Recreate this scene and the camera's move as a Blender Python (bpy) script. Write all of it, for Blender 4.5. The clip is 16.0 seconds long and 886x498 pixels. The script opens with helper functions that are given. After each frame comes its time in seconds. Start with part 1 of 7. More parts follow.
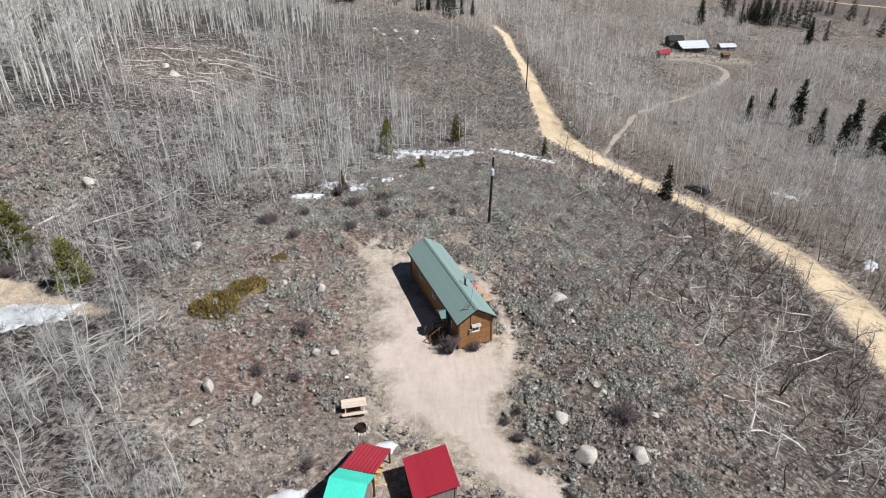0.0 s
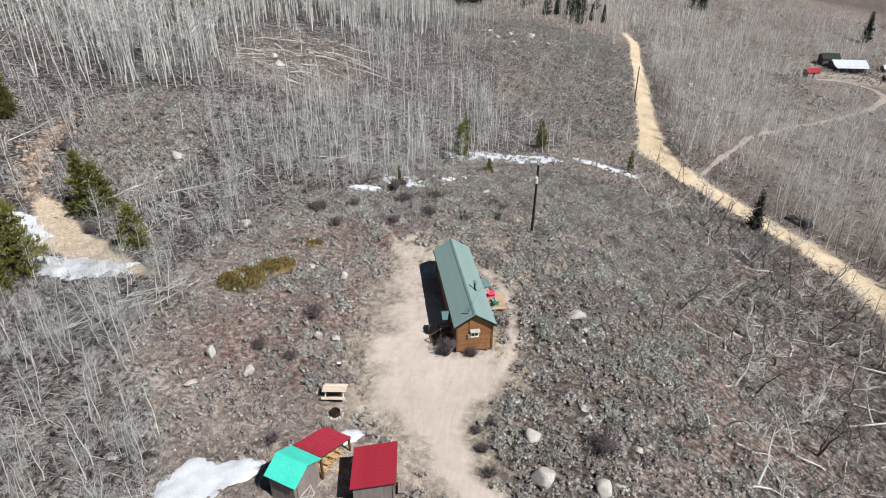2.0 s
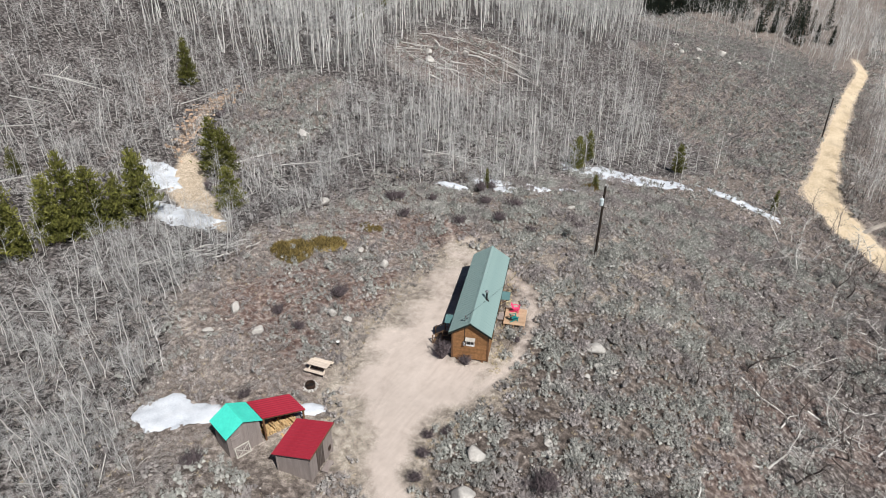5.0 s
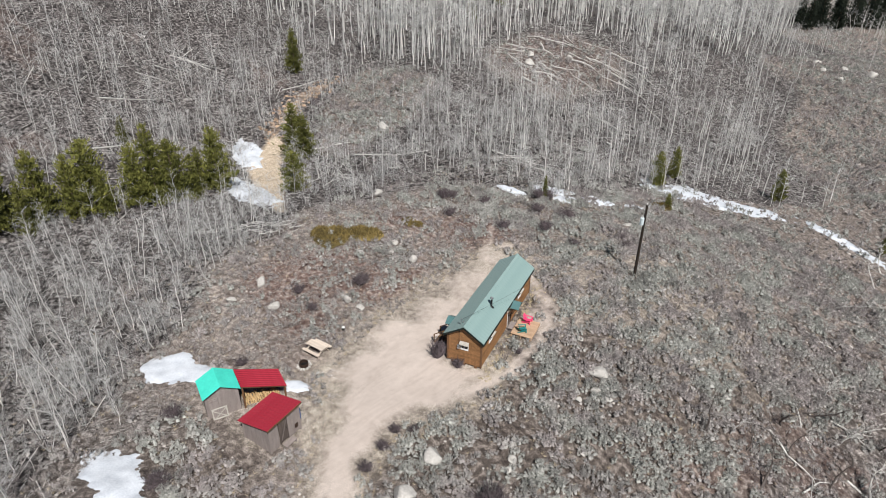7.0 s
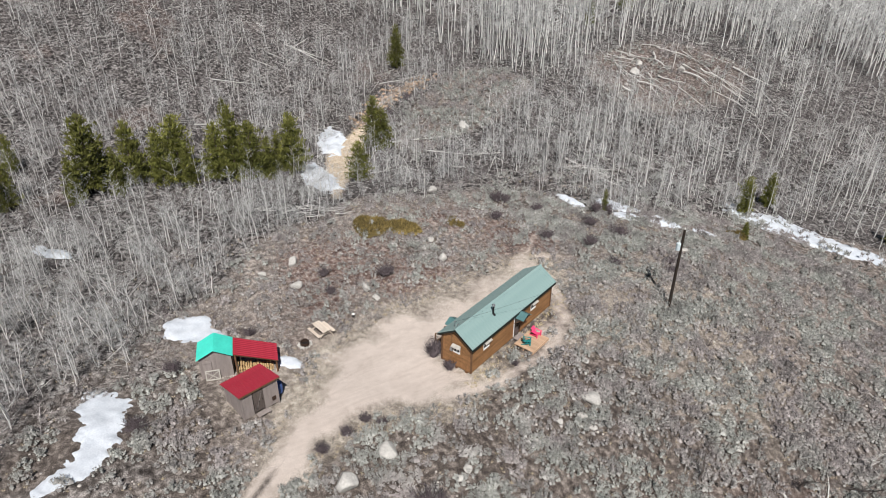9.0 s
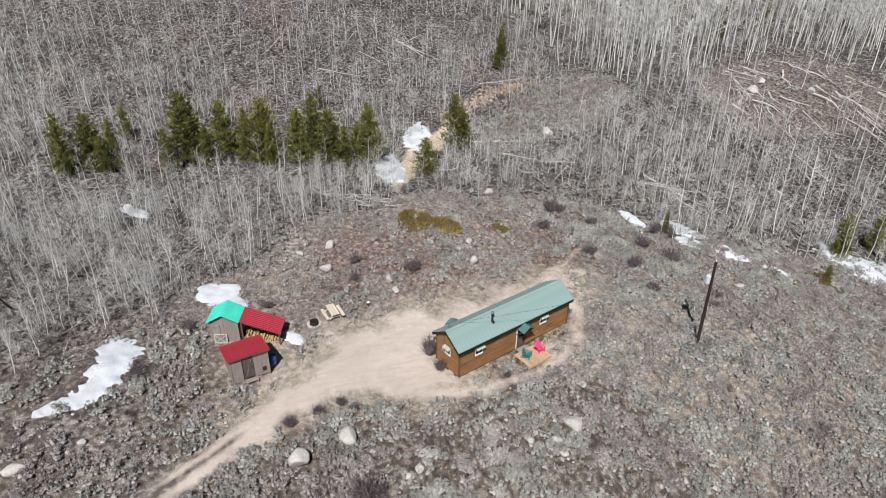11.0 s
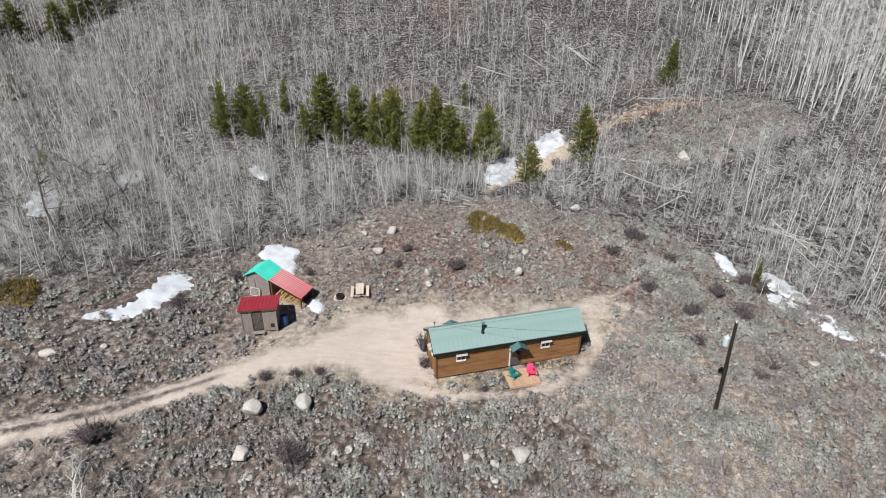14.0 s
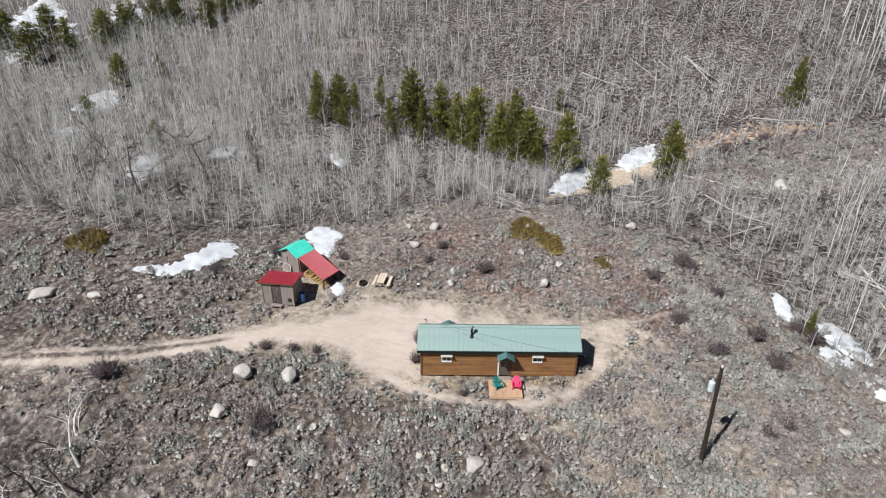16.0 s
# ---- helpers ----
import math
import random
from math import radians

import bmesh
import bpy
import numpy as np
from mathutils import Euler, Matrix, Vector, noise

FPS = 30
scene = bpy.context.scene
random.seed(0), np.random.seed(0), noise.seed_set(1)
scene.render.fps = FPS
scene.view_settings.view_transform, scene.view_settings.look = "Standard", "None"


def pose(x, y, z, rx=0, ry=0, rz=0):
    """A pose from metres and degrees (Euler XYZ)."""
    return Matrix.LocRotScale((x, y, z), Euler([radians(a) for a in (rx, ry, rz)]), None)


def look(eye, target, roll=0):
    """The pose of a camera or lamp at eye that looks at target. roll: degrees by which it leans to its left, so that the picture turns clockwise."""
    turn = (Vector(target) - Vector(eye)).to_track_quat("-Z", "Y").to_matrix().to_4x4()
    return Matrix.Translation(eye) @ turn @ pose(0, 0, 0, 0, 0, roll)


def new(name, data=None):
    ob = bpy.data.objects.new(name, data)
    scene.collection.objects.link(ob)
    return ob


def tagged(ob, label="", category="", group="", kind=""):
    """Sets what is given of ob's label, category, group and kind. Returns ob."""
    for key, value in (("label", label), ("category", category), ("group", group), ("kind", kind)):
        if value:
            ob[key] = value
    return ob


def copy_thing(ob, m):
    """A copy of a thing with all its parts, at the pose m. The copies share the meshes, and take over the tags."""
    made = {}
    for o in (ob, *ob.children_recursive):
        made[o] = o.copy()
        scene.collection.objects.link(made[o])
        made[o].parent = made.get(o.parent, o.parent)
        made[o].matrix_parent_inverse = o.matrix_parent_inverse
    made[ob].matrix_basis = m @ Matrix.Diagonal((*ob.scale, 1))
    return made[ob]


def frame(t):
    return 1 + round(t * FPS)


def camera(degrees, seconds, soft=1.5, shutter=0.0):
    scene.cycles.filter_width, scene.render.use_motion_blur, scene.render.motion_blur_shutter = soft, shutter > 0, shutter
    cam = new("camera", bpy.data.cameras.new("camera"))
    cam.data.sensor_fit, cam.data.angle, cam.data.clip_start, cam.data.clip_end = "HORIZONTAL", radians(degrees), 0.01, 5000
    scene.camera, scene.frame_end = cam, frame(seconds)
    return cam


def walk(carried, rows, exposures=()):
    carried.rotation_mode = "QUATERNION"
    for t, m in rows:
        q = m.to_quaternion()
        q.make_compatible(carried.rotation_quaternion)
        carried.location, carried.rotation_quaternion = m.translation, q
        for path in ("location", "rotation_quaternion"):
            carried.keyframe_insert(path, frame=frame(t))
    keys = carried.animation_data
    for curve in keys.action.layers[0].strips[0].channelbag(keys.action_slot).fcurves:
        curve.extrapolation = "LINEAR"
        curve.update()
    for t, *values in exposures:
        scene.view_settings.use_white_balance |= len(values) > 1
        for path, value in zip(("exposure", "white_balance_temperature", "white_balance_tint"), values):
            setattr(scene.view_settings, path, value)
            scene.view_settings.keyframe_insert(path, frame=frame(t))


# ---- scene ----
cam = camera(69.5, 16.0, soft=1.0)
METRES, EYE, TILT, LEAN, TURN = 86.0, 35.0, -30.0, 0.0, 0.0
ROWS = [
    (0.0, 0.0, 0.0, 0.0, -0.0, 0.0, 0.0),
    (0.5, 0.028, -0.0, 0.0004, 2.75, -0.0, -1.6),
    (1.0, 0.0562, 0.0016, 0.0014, 5.53, -0.08, -3.2),
    (1.5, 0.0845, 0.0044, 0.0032, 8.32, -0.23, -4.83),
    (2.0, 0.1129, 0.0089, 0.0057, 11.16, -0.45, -6.46),
    (2.5, 0.1411, 0.0147, 0.0092, 14.04, -0.76, -8.08),
    (3.0, 0.1686, 0.0219, 0.0136, 16.92, -1.18, -9.7),
    (3.5, 0.196, 0.0307, 0.0189, 19.88, -1.69, -11.29),
    (4.0, 0.2227, 0.0408, 0.0251, 22.86, -2.27, -12.86),
    (6.5, 0.3456, 0.1119, 0.0677, 38.6, -6.63, -20.22),
    (7.0, 0.3669, 0.1298, 0.0783, 41.88, -7.8, -21.49),
    (7.5, 0.3871, 0.1489, 0.0895, 45.24, -9.01, -22.73),
    (8.0, 0.4063, 0.1694, 0.1017, 48.72, -10.39, -23.9),
    (8.5, 0.4244, 0.1914, 0.1145, 52.34, -11.88, -24.99),
    (9.0, 0.4413, 0.2147, 0.1277, 56.07, -13.46, -26.03),
    (11.5, 0.5004, 0.3435, 0.2024, 75.94, -22.68, -29.76),
    (12.0, 0.5068, 0.3722, 0.2191, 80.19, -24.78, -30.11),
    (12.5, 0.5112, 0.4016, 0.236, 84.55, -26.93, -30.36),
    (13.0, 0.5133, 0.4316, 0.2532, 88.94, -29.08, -30.43),
    (13.5, 0.5133, 0.4616, 0.2702, 93.35, -31.24, -30.4),
    (14.0, 0.5111, 0.4918, 0.2873, 97.73, -33.38, -30.17),
    (14.5, 0.5064, 0.5214, 0.3041, 102.05, -35.51, -29.83),
    (15.0, 0.4996, 0.5503, 0.3204, 106.28, -37.56, -29.37),
    (15.5, 0.4905, 0.5788, 0.3362, 110.43, -39.54, -28.75),
    (16.0, 0.4792, 0.6068, 0.3518, 114.55, -41.44, -28.04),
]
walk(cam, [(t, pose(0, 0, EYE, TILT, LEAN, TURN) @ pose(METRES * x, METRES * y, METRES * z, 90 + pitch, roll, yaw)) for t, x, y, z, yaw, pitch, roll in ROWS], exposures=[(0.0, 0.17), (6.0, 0.12), (12.0, 0.12), (16.0, 0.2)])

# ---------------------------------------------------------------- world, sun
SUN_AZ, SUN_EL = -25.0, 52.0          # degrees from +x towards +y, and above the horizon
world = bpy.data.worlds.new("sky")
scene.world = world
world.use_nodes = True
wn = world.node_tree.nodes
sky = wn.new("ShaderNodeTexSky")
sky.sky_type, sky.sun_disc = "NISHITA", False
sky.sun_elevation, sky.sun_rotation = radians(SUN_EL), radians(90 - SUN_AZ)
sky.altitude, sky.air_density, sky.dust_density = 2600, 1.0, 0.6
world.node_tree.links.new(sky.outputs[0], wn["Background"].inputs[0])
wn["Background"].inputs[1].default_value = 0.037
sun = new("sun", bpy.data.lights.new("sun", "SUN"))
sun.data.energy, sun.data.angle, sun.data.color = 5.0, radians(0.53), (1.0, 0.98, 0.955)
sdir = Vector((math.cos(radians(SUN_EL)) * math.cos(radians(SUN_AZ)), math.cos(radians(SUN_EL)) * math.sin(radians(SUN_AZ)), math.sin(radians(SUN_EL))))
sun.matrix_world = look(sdir * 200, (0, 0, 0))


# ---------------------------------------------------------------- materials
def material(name, low, high, scale=3.0, rough=0.8, bump=0.3, metal=0.0, fine=8.0, island=0.0, object_random=0.0, stretch=(1, 1, 1), spec=0.3, low_at=0.3, high_at=0.7, tint=None, tint_scale=0.3):
    """Two scales of noise between two colours, with bump; island and object_random vary the value from piece to piece, tint the hue from patch to patch."""
    m = bpy.data.materials.new(name)
    m.use_nodes = True
    nt = m.node_tree
    n, l = nt.nodes, nt.links
    b = n["Principled BSDF"]
    b.inputs["Roughness"].default_value, b.inputs["Metallic"].default_value = rough, metal
    b.inputs["Specular IOR Level"].default_value = spec
    co, mp = n.new("ShaderNodeTexCoord"), n.new("ShaderNodeMapping")
    mp.inputs["Scale"].default_value = stretch
    l.new(co.outputs["Object"], mp.inputs[0])
    a, f = n.new("ShaderNodeTexNoise"), n.new("ShaderNodeTexNoise")
    a.inputs["Scale"].default_value, a.inputs["Detail"].default_value = scale, 4
    f.inputs["Scale"].default_value, f.inputs["Detail"].default_value = scale * fine, 3
    l.new(mp.outputs[0], a.inputs["Vector"])
    l.new(mp.outputs[0], f.inputs["Vector"])
    mix = n.new("ShaderNodeMix")
    mix.data_type, mix.inputs[0].default_value = "FLOAT", 0.42
    l.new(a.outputs[0], mix.inputs[2])
    l.new(f.outputs[0], mix.inputs[3])
    ramp = n.new("ShaderNodeValToRGB")
    ramp.color_ramp.elements[0].position, ramp.color_ramp.elements[1].position = low_at, high_at
    ramp.color_ramp.elements[0].color, ramp.color_ramp.elements[1].color = (*low, 1), (*high, 1)
    l.new(mix.outputs[0], ramp.inputs[0])
    out = ramp.outputs[0]
    for amount, node, sock in ((island, "ShaderNodeNewGeometry", "Random Per Island"), (object_random, "ShaderNodeObjectInfo", "Random")):
        if amount:
            g, hs, mr = n.new(node), n.new("ShaderNodeHueSaturation"), n.new("ShaderNodeMapRange")
            mr.inputs[3].default_value, mr.inputs[4].default_value = 1 - amount, 1 + amount
            l.new(g.outputs[sock], mr.inputs[0])
            l.new(mr.outputs[0], hs.inputs["Value"])
            l.new(out, hs.inputs["Color"])
            out = hs.outputs[0]
    if tint:
        tn, tr, tm = n.new("ShaderNodeTexNoise"), n.new("ShaderNodeValToRGB"), n.new("ShaderNodeMix")
        tn.inputs["Scale"].default_value, tn.inputs["Detail"].default_value = tint_scale, 3
        l.new(co.outputs["Object"], tn.inputs["Vector"])
        tr.color_ramp.elements[0].position, tr.color_ramp.elements[1].position = 0.42, 0.6
        tr.color_ramp.elements[0].color, tr.color_ramp.elements[1].color = (1, 1, 1, 1), (*tint, 1)
        l.new(tn.outputs[0], tr.inputs[0])
        tm.data_type, tm.blend_type, tm.inputs[0].default_value = "RGBA", "MULTIPLY", 1.0
        l.new(out, tm.inputs[6])
        l.new(tr.outputs[0], tm.inputs[7])
        out = tm.outputs[2]
    l.new(out, b.inputs["Base Color"])
    if bump:
        bp = n.new("ShaderNodeBump")
        bp.inputs["Strength"].default_value, bp.inputs["Distance"].default_value = bump, 0.05
        l.new(mix.outputs[0], bp.inputs["Height"])
        l.new(bp.outputs[0], b.inputs["Normal"])
    return m


M_SIDING = material("stained_log_siding", (0.15, 0.072, 0.030), (0.35, 0.18, 0.078), 1.6, 0.65, 0.3, stretch=(0.4, 3, 3), object_random=0.14)
M_TRIM = material("brown_trim_wood", (0.10, 0.05, 0.025), (0.19, 0.10, 0.05), 2, 0.6, 0.2)
# green fascia taken near black to hold the shade under the eaves
M_FASCIA = material("shade_darkened_green_fascia", (0.007, 0.012, 0.010), (0.014, 0.022, 0.019), 2, 0.55, 0.05)
M_ROOF = material("green_metal_roof", (0.215, 0.315, 0.300), (0.285, 0.385, 0.365), 0.35, 0.42, 0.03, spec=0.5, stretch=(1.2, 0.5, 1))
M_CANOPY = material("dark_teal_canopy_metal", (0.07, 0.15, 0.15), (0.10, 0.20, 0.20), 0.5, 0.4, 0.03, spec=0.5)
M_ROOF_RED = material("red_metal_roof", (0.30, 0.02, 0.034), (0.40, 0.034, 0.055), 0.5, 0.38, 0.03, spec=0.5)
M_ROOF_GLOSS = material("glossy_red_ribbed_metal", (0.30, 0.02, 0.034), (0.40, 0.034, 0.055), 0.5, 0.27, 0.02, spec=0.45)
M_ROOF_TEAL = material("turquoise_roof_tarp", (0.055, 0.60, 0.47), (0.085, 0.76, 0.60), 0.8, 0.5, 0.15)
M_SHED = material("weathered_grey_board", (0.21, 0.175, 0.16), (0.32, 0.275, 0.255), 1.5, 0.85, 0.3, stretch=(3, 3, 0.5), object_random=0.05)
M_SHED_DARK = material("dark_door_and_shade_board", (0.075, 0.058, 0.05), (0.15, 0.12, 0.105), 1.5, 0.85, 0.3, stretch=(3, 3, 0.5))
M_DECK = material("new_deck_plank", (0.42, 0.27, 0.17), (0.58, 0.40, 0.27), 1.2, 0.7, 0.2, stretch=(3, 0.6, 3), object_random=0.12)
M_TABLE = material("pale_weathered_plank", (0.56, 0.46, 0.37), (0.74, 0.64, 0.54), 2, 0.75, 0.2, stretch=(0.6, 3, 3), object_random=0.1)
M_RAW = material("raw_lumber", (0.10, 0.055, 0.028), (0.19, 0.115, 0.06), 2, 0.75, 0.2, object_random=0.15)
M_WHITE = material("white_paint", (0.70, 0.69, 0.66), (0.82, 0.81, 0.79), 3, 0.5, 0.05)
M_CREAM = material("cream_canvas", (0.34, 0.31, 0.27), (0.50, 0.47, 0.42), 3, 0.8, 0.1)
M_GLASS = bpy.data.materials.new("window_glass")
M_GLASS.use_nodes = True
g_ = M_GLASS.node_tree.nodes["Principled BSDF"]
g_.inputs["Base Color"].default_value, g_.inputs["Roughness"].default_value = (0.012, 0.014, 0.016, 1), 0.05
g_.inputs["Specular IOR Level"].default_value = 0.6
M_BLACK = material("black_steel", (0.012, 0.012, 0.013), (0.03, 0.03, 0.03), 5, 0.45, 0.05, metal=0.3)
M_STEEL = material("galvanised_steel", (0.35, 0.36, 0.37), (0.52, 0.53, 0.54), 6, 0.35, 0.05, metal=0.8)
M_RUST = material("burnt_steel", (0.03, 0.022, 0.018), (0.085, 0.05, 0.035), 6, 0.7, 0.2, metal=0.3)
M_POLE = material("creosoted_pole_wood", (0.018, 0.013, 0.010), (0.05, 0.038, 0.030), 3, 0.85, 0.4, stretch=(3, 3, 0.4))
M_CAN = material("pale_blue_grey_enamel", (0.50, 0.58, 0.60), (0.62, 0.69, 0.71), 4, 0.4, 0.03)
M_CHAIR_TEAL = material("teal_plastic", (0.012, 0.17, 0.165), (0.025, 0.24, 0.23), 3, 0.45, 0.02)
M_CHAIR_PINK = material("hot_pink_plastic", (0.75, 0.055, 0.16), (0.86, 0.085, 0.22), 3, 0.45, 0.02)
M_BLUE = material("blue_plastic", (0.03, 0.07, 0.20), (0.05, 0.10, 0.28), 3, 0.5, 0.05)
M_GRANITE = material("pale_granite", (0.33, 0.308, 0.282), (0.64, 0.61, 0.565), 1.6, 0.9, 0.8, fine=7, object_random=0.1)
M_STONE = material("small_stone", (0.28, 0.25, 0.225), (0.54, 0.50, 0.46), 1.2, 0.9, 0.5, island=0.3)
M_SNOW = material("old_granular_snow", (0.47, 0.50, 0.545), (0.73, 0.755, 0.79), 0.9, 0.6, 0.7, fine=10)
M_ASPEN = material("aspen_bark", (0.50, 0.485, 0.455), (0.88, 0.86, 0.825), 1.5, 0.85, 0.2, island=0.3, stretch=(2, 2, 1))
M_TWIG = material("bare_aspen_twig", (0.33, 0.325, 0.315), (0.66, 0.65, 0.63), 0.25, 0.9, 0.0, island=0.4)
M_DEADWOOD = material("silver_deadwood", (0.46, 0.44, 0.41), (0.74, 0.72, 0.68), 0.8, 0.9, 0.2, island=0.25)
M_DARKWOOD = material("dark_dead_bark", (0.06, 0.05, 0.045), (0.17, 0.145, 0.13), 0.8, 0.9, 0.2, island=0.3)
M_STRAW = material("yellow_straw_grass", (0.36, 0.29, 0.175), (0.60, 0.51, 0.345), 0.3, 0.95, 0.0, island=0.25)
M_MATTED = material("matted_grey_twig", (0.15, 0.13, 0.12), (0.44, 0.40, 0.375), 0.4, 0.95, 0.0, island=0.45)
M_PURPLE = material("dark_purplish_twig", (0.05, 0.04, 0.043), (0.15, 0.12, 0.125), 0.6, 0.95, 0.0, island=0.4)
M_BRUSH = material("bare_brush_twig", (0.085, 0.07, 0.07), (0.26, 0.225, 0.22), 0.4, 0.95, 0.0, island=0.4)
M_SAGE = material("grey_sagebrush", (0.163, 0.164, 0.150), (0.505, 0.503, 0.463), 0.7, 0.95, 0.0, fine=6, island=0.2, low_at=0.34, high_at=0.66, tint=(0.90, 0.81, 0.85), tint_scale=0.22)
M_GRASS = material("dry_bunch_grass", (0.28, 0.225, 0.15), (0.50, 0.42, 0.30), 0.3, 0.95, 0.0, island=0.3)
M_NEEDLE = material("pine_needles", (0.055, 0.062, 0.013), (0.24, 0.232, 0.056), 0.5, 0.8, 0.0, island=0.4, object_random=0.18)
M_SPRUCE = material("dark_spruce_needles", (0.010, 0.016, 0.010), (0.032, 0.042, 0.026), 0.5, 0.85, 0.0, island=0.35)
M_JUNIPER = material("olive_juniper", (0.085, 0.066, 0.022), (0.275, 0.20, 0.072), 0.9, 0.9, 0.0, island=0.5)
M_PINEBARK = material("pine_bark", (0.10, 0.07, 0.05), (0.2, 0.15, 0.11), 3, 0.9, 0.3)
M_SPLIT = material("split_firewood", (0.42, 0.26, 0.11), (0.66, 0.47, 0.25), 2, 0.85, 0.2, island=0.3, object_random=0.2)


def ground_material():
    """Soil, litter, worn dirt, sand and rust-red gravel mixed by the masks laid down with the terrain; the woods and
    sage tones carry added shade.
    """
    m = bpy.data.materials.new("hillside_soil")
    m.use_nodes = True
    n, l = m.node_tree.nodes, m.node_tree.links
    b = n["Principled BSDF"]
    b.inputs["Roughness"].default_value, b.inputs["Specular IOR Level"].default_value = 0.95, 0.15
    co = n.new("ShaderNodeTexCoord")

    def nz(scale, detail=5, dist=0.0):
        t = n.new("ShaderNodeTexNoise")
        t.inputs["Scale"].default_value, t.inputs["Detail"].default_value, t.inputs["Distortion"].default_value = scale, detail, dist
        l.new(co.outputs["Object"], t.inputs["Vector"])
        return t.outputs[0]

    def ramp(fac, *stops):
        r = n.new("ShaderNodeValToRGB")
        e = r.color_ramp.elements
        while len(e) < len(stops):
            e.new(0.5)
        for k, (p, c) in zip(e, stops):
            k.position, k.color = p, (*c, 1)
        l.new(fac, r.inputs[0])
        return r.outputs[0]

    def blend(fac, c1, c2):
        x = n.new("ShaderNodeMix")
        x.data_type = "RGBA"
        l.new(fac, x.inputs[0])
        l.new(c1, x.inputs[6])
        l.new(c2, x.inputs[7])
        return x.outputs[2]

    def mask(name, noise_out, soft=0.25):
        at, mr, add, ms = n.new("ShaderNodeAttribute"), n.new("ShaderNodeMapRange"), n.new("ShaderNodeMath"), n.new("ShaderNodeMath")
        at.attribute_name = name
        ms.operation, ms.inputs[1].default_value, ms.inputs[2].default_value = "MULTIPLY_ADD", 0.9, -0.45
        l.new(noise_out, ms.inputs[0])
        l.new(at.outputs["Fac"], add.inputs[0])
        l.new(ms.outputs[0], add.inputs[1])
        mr.inputs[1].default_value, mr.inputs[2].default_value = 0.5 - soft, 0.5 + soft
        l.new(add.outputs[0], mr.inputs[0])
        return mr.outputs[0]

    big, mid, fine, grit = nz(0.06, 4), nz(0.45, 6, 0.6), nz(2.2, 7, 0.3), nz(9.0, 4)
    soil = ramp(mid, (0.28, (0.145, 0.116, 0.099)), (0.5, (0.245, 0.204, 0.177)), (0.72, (0.375, 0.324, 0.284)))
    speck = ramp(fine, (0.36, (0.05, 0.041, 0.037)), (0.52, (0.22, 0.19, 0.17)), (0.66, (0.46, 0.41, 0.37)))
    half = n.new("ShaderNodeValue")
    half.outputs[0].default_value = 0.55
    col = blend(half.outputs[0], soil, speck)
    # woods litter, its tones lowered to take in the shade below dense trees
    litter = ramp(fine, (0.36, (0.018, 0.016, 0.015)), (0.5, (0.080, 0.071, 0.068)), (0.68, (0.29, 0.268, 0.255)))
    col = blend(mask("woods", mid), col, litter)
    # humus soil, coloured darker to paint shade into the gaps between sagebrush
    under = ramp(fine, (0.30, (0.042, 0.034, 0.030)), (0.5, (0.112, 0.092, 0.080)), (0.72, (0.28, 0.24, 0.212)))
    col = blend(mask("sage", mid), col, under)
    red = ramp(fine, (0.3, (0.065, 0.038, 0.034)), (0.52, (0.165, 0.118, 0.10)), (0.70, (0.35, 0.29, 0.258)))
    col = blend(mask("rust", mid), col, red)
    dry = ramp(fine, (0.3, (0.22, 0.185, 0.15)), (0.7, (0.46, 0.405, 0.34)))
    col = blend(mask("fringe", mid), col, dry)
    worn = ramp(mid, (0.25, (0.395, 0.322, 0.275)), (0.5, (0.53, 0.445, 0.388)), (0.75, (0.64, 0.55, 0.487)))
    worn2 = ramp(fine, (0.3, (0.38, 0.32, 0.27)), (0.7, (0.61, 0.53, 0.465)))
    turned = n.new("ShaderNodeMapping")
    turned.inputs["Rotation"].default_value, turned.inputs["Scale"].default_value = (0, 0, radians(38)), (1.5, 0.4, 1)
    l.new(co.outputs["Object"], turned.inputs[0])
    streak = n.new("ShaderNodeTexNoise")
    streak.inputs["Scale"].default_value, streak.inputs["Detail"].default_value, streak.inputs["Distortion"].default_value = 0.55, 6, 2.6
    l.new(turned.outputs[0], streak.inputs["Vector"])
    swept = ramp(streak.outputs[0], (0.3, (0.455, 0.385, 0.34)), (0.5, (0.53, 0.455, 0.405)), (0.7, (0.59, 0.51, 0.455)))
    col = blend(mask("worn", mid, 0.3), col, blend(half.outputs[0], blend(half.outputs[0], worn2, worn), swept))
    sand = ramp(fine, (0.3, (0.40, 0.32, 0.235)), (0.7, (0.60, 0.50, 0.385)))
    col = blend(mask("sand", mid), col, sand)
    orange = ramp(fine, (0.3, (0.20, 0.14, 0.10)), (0.7, (0.50, 0.385, 0.29)))
    col = blend(mask("orange", mid), col, orange)
    tone = n.new("ShaderNodeHueSaturation")
    mr = n.new("ShaderNodeMapRange")
    mr.inputs[1].default_value, mr.inputs[2].default_value, mr.inputs[3].default_value, mr.inputs[4].default_value = 0.3, 0.7, 0.86, 1.14
    l.new(big, mr.inputs[0])
    grain = n.new("ShaderNodeMapRange")
    grain.inputs[1].default_value, grain.inputs[2].default_value, grain.inputs[3].default_value, grain.inputs[4].default_value = 0.36, 0.64, 0.45, 1.6
    l.new(nz(15.0, 5), grain.inputs[0])
    bare = n.new("ShaderNodeAttribute")
    bare.attribute_name = "worn"
    even = n.new("ShaderNodeMix")
    even.data_type, even.inputs[3].default_value = "FLOAT", 1.0
    l.new(bare.outputs["Fac"], even.inputs[0])
    l.new(grain.outputs[0], even.inputs[2])
    both = n.new("ShaderNodeMath")
    both.operation = "MULTIPLY"
    l.new(mr.outputs[0], both.inputs[0])
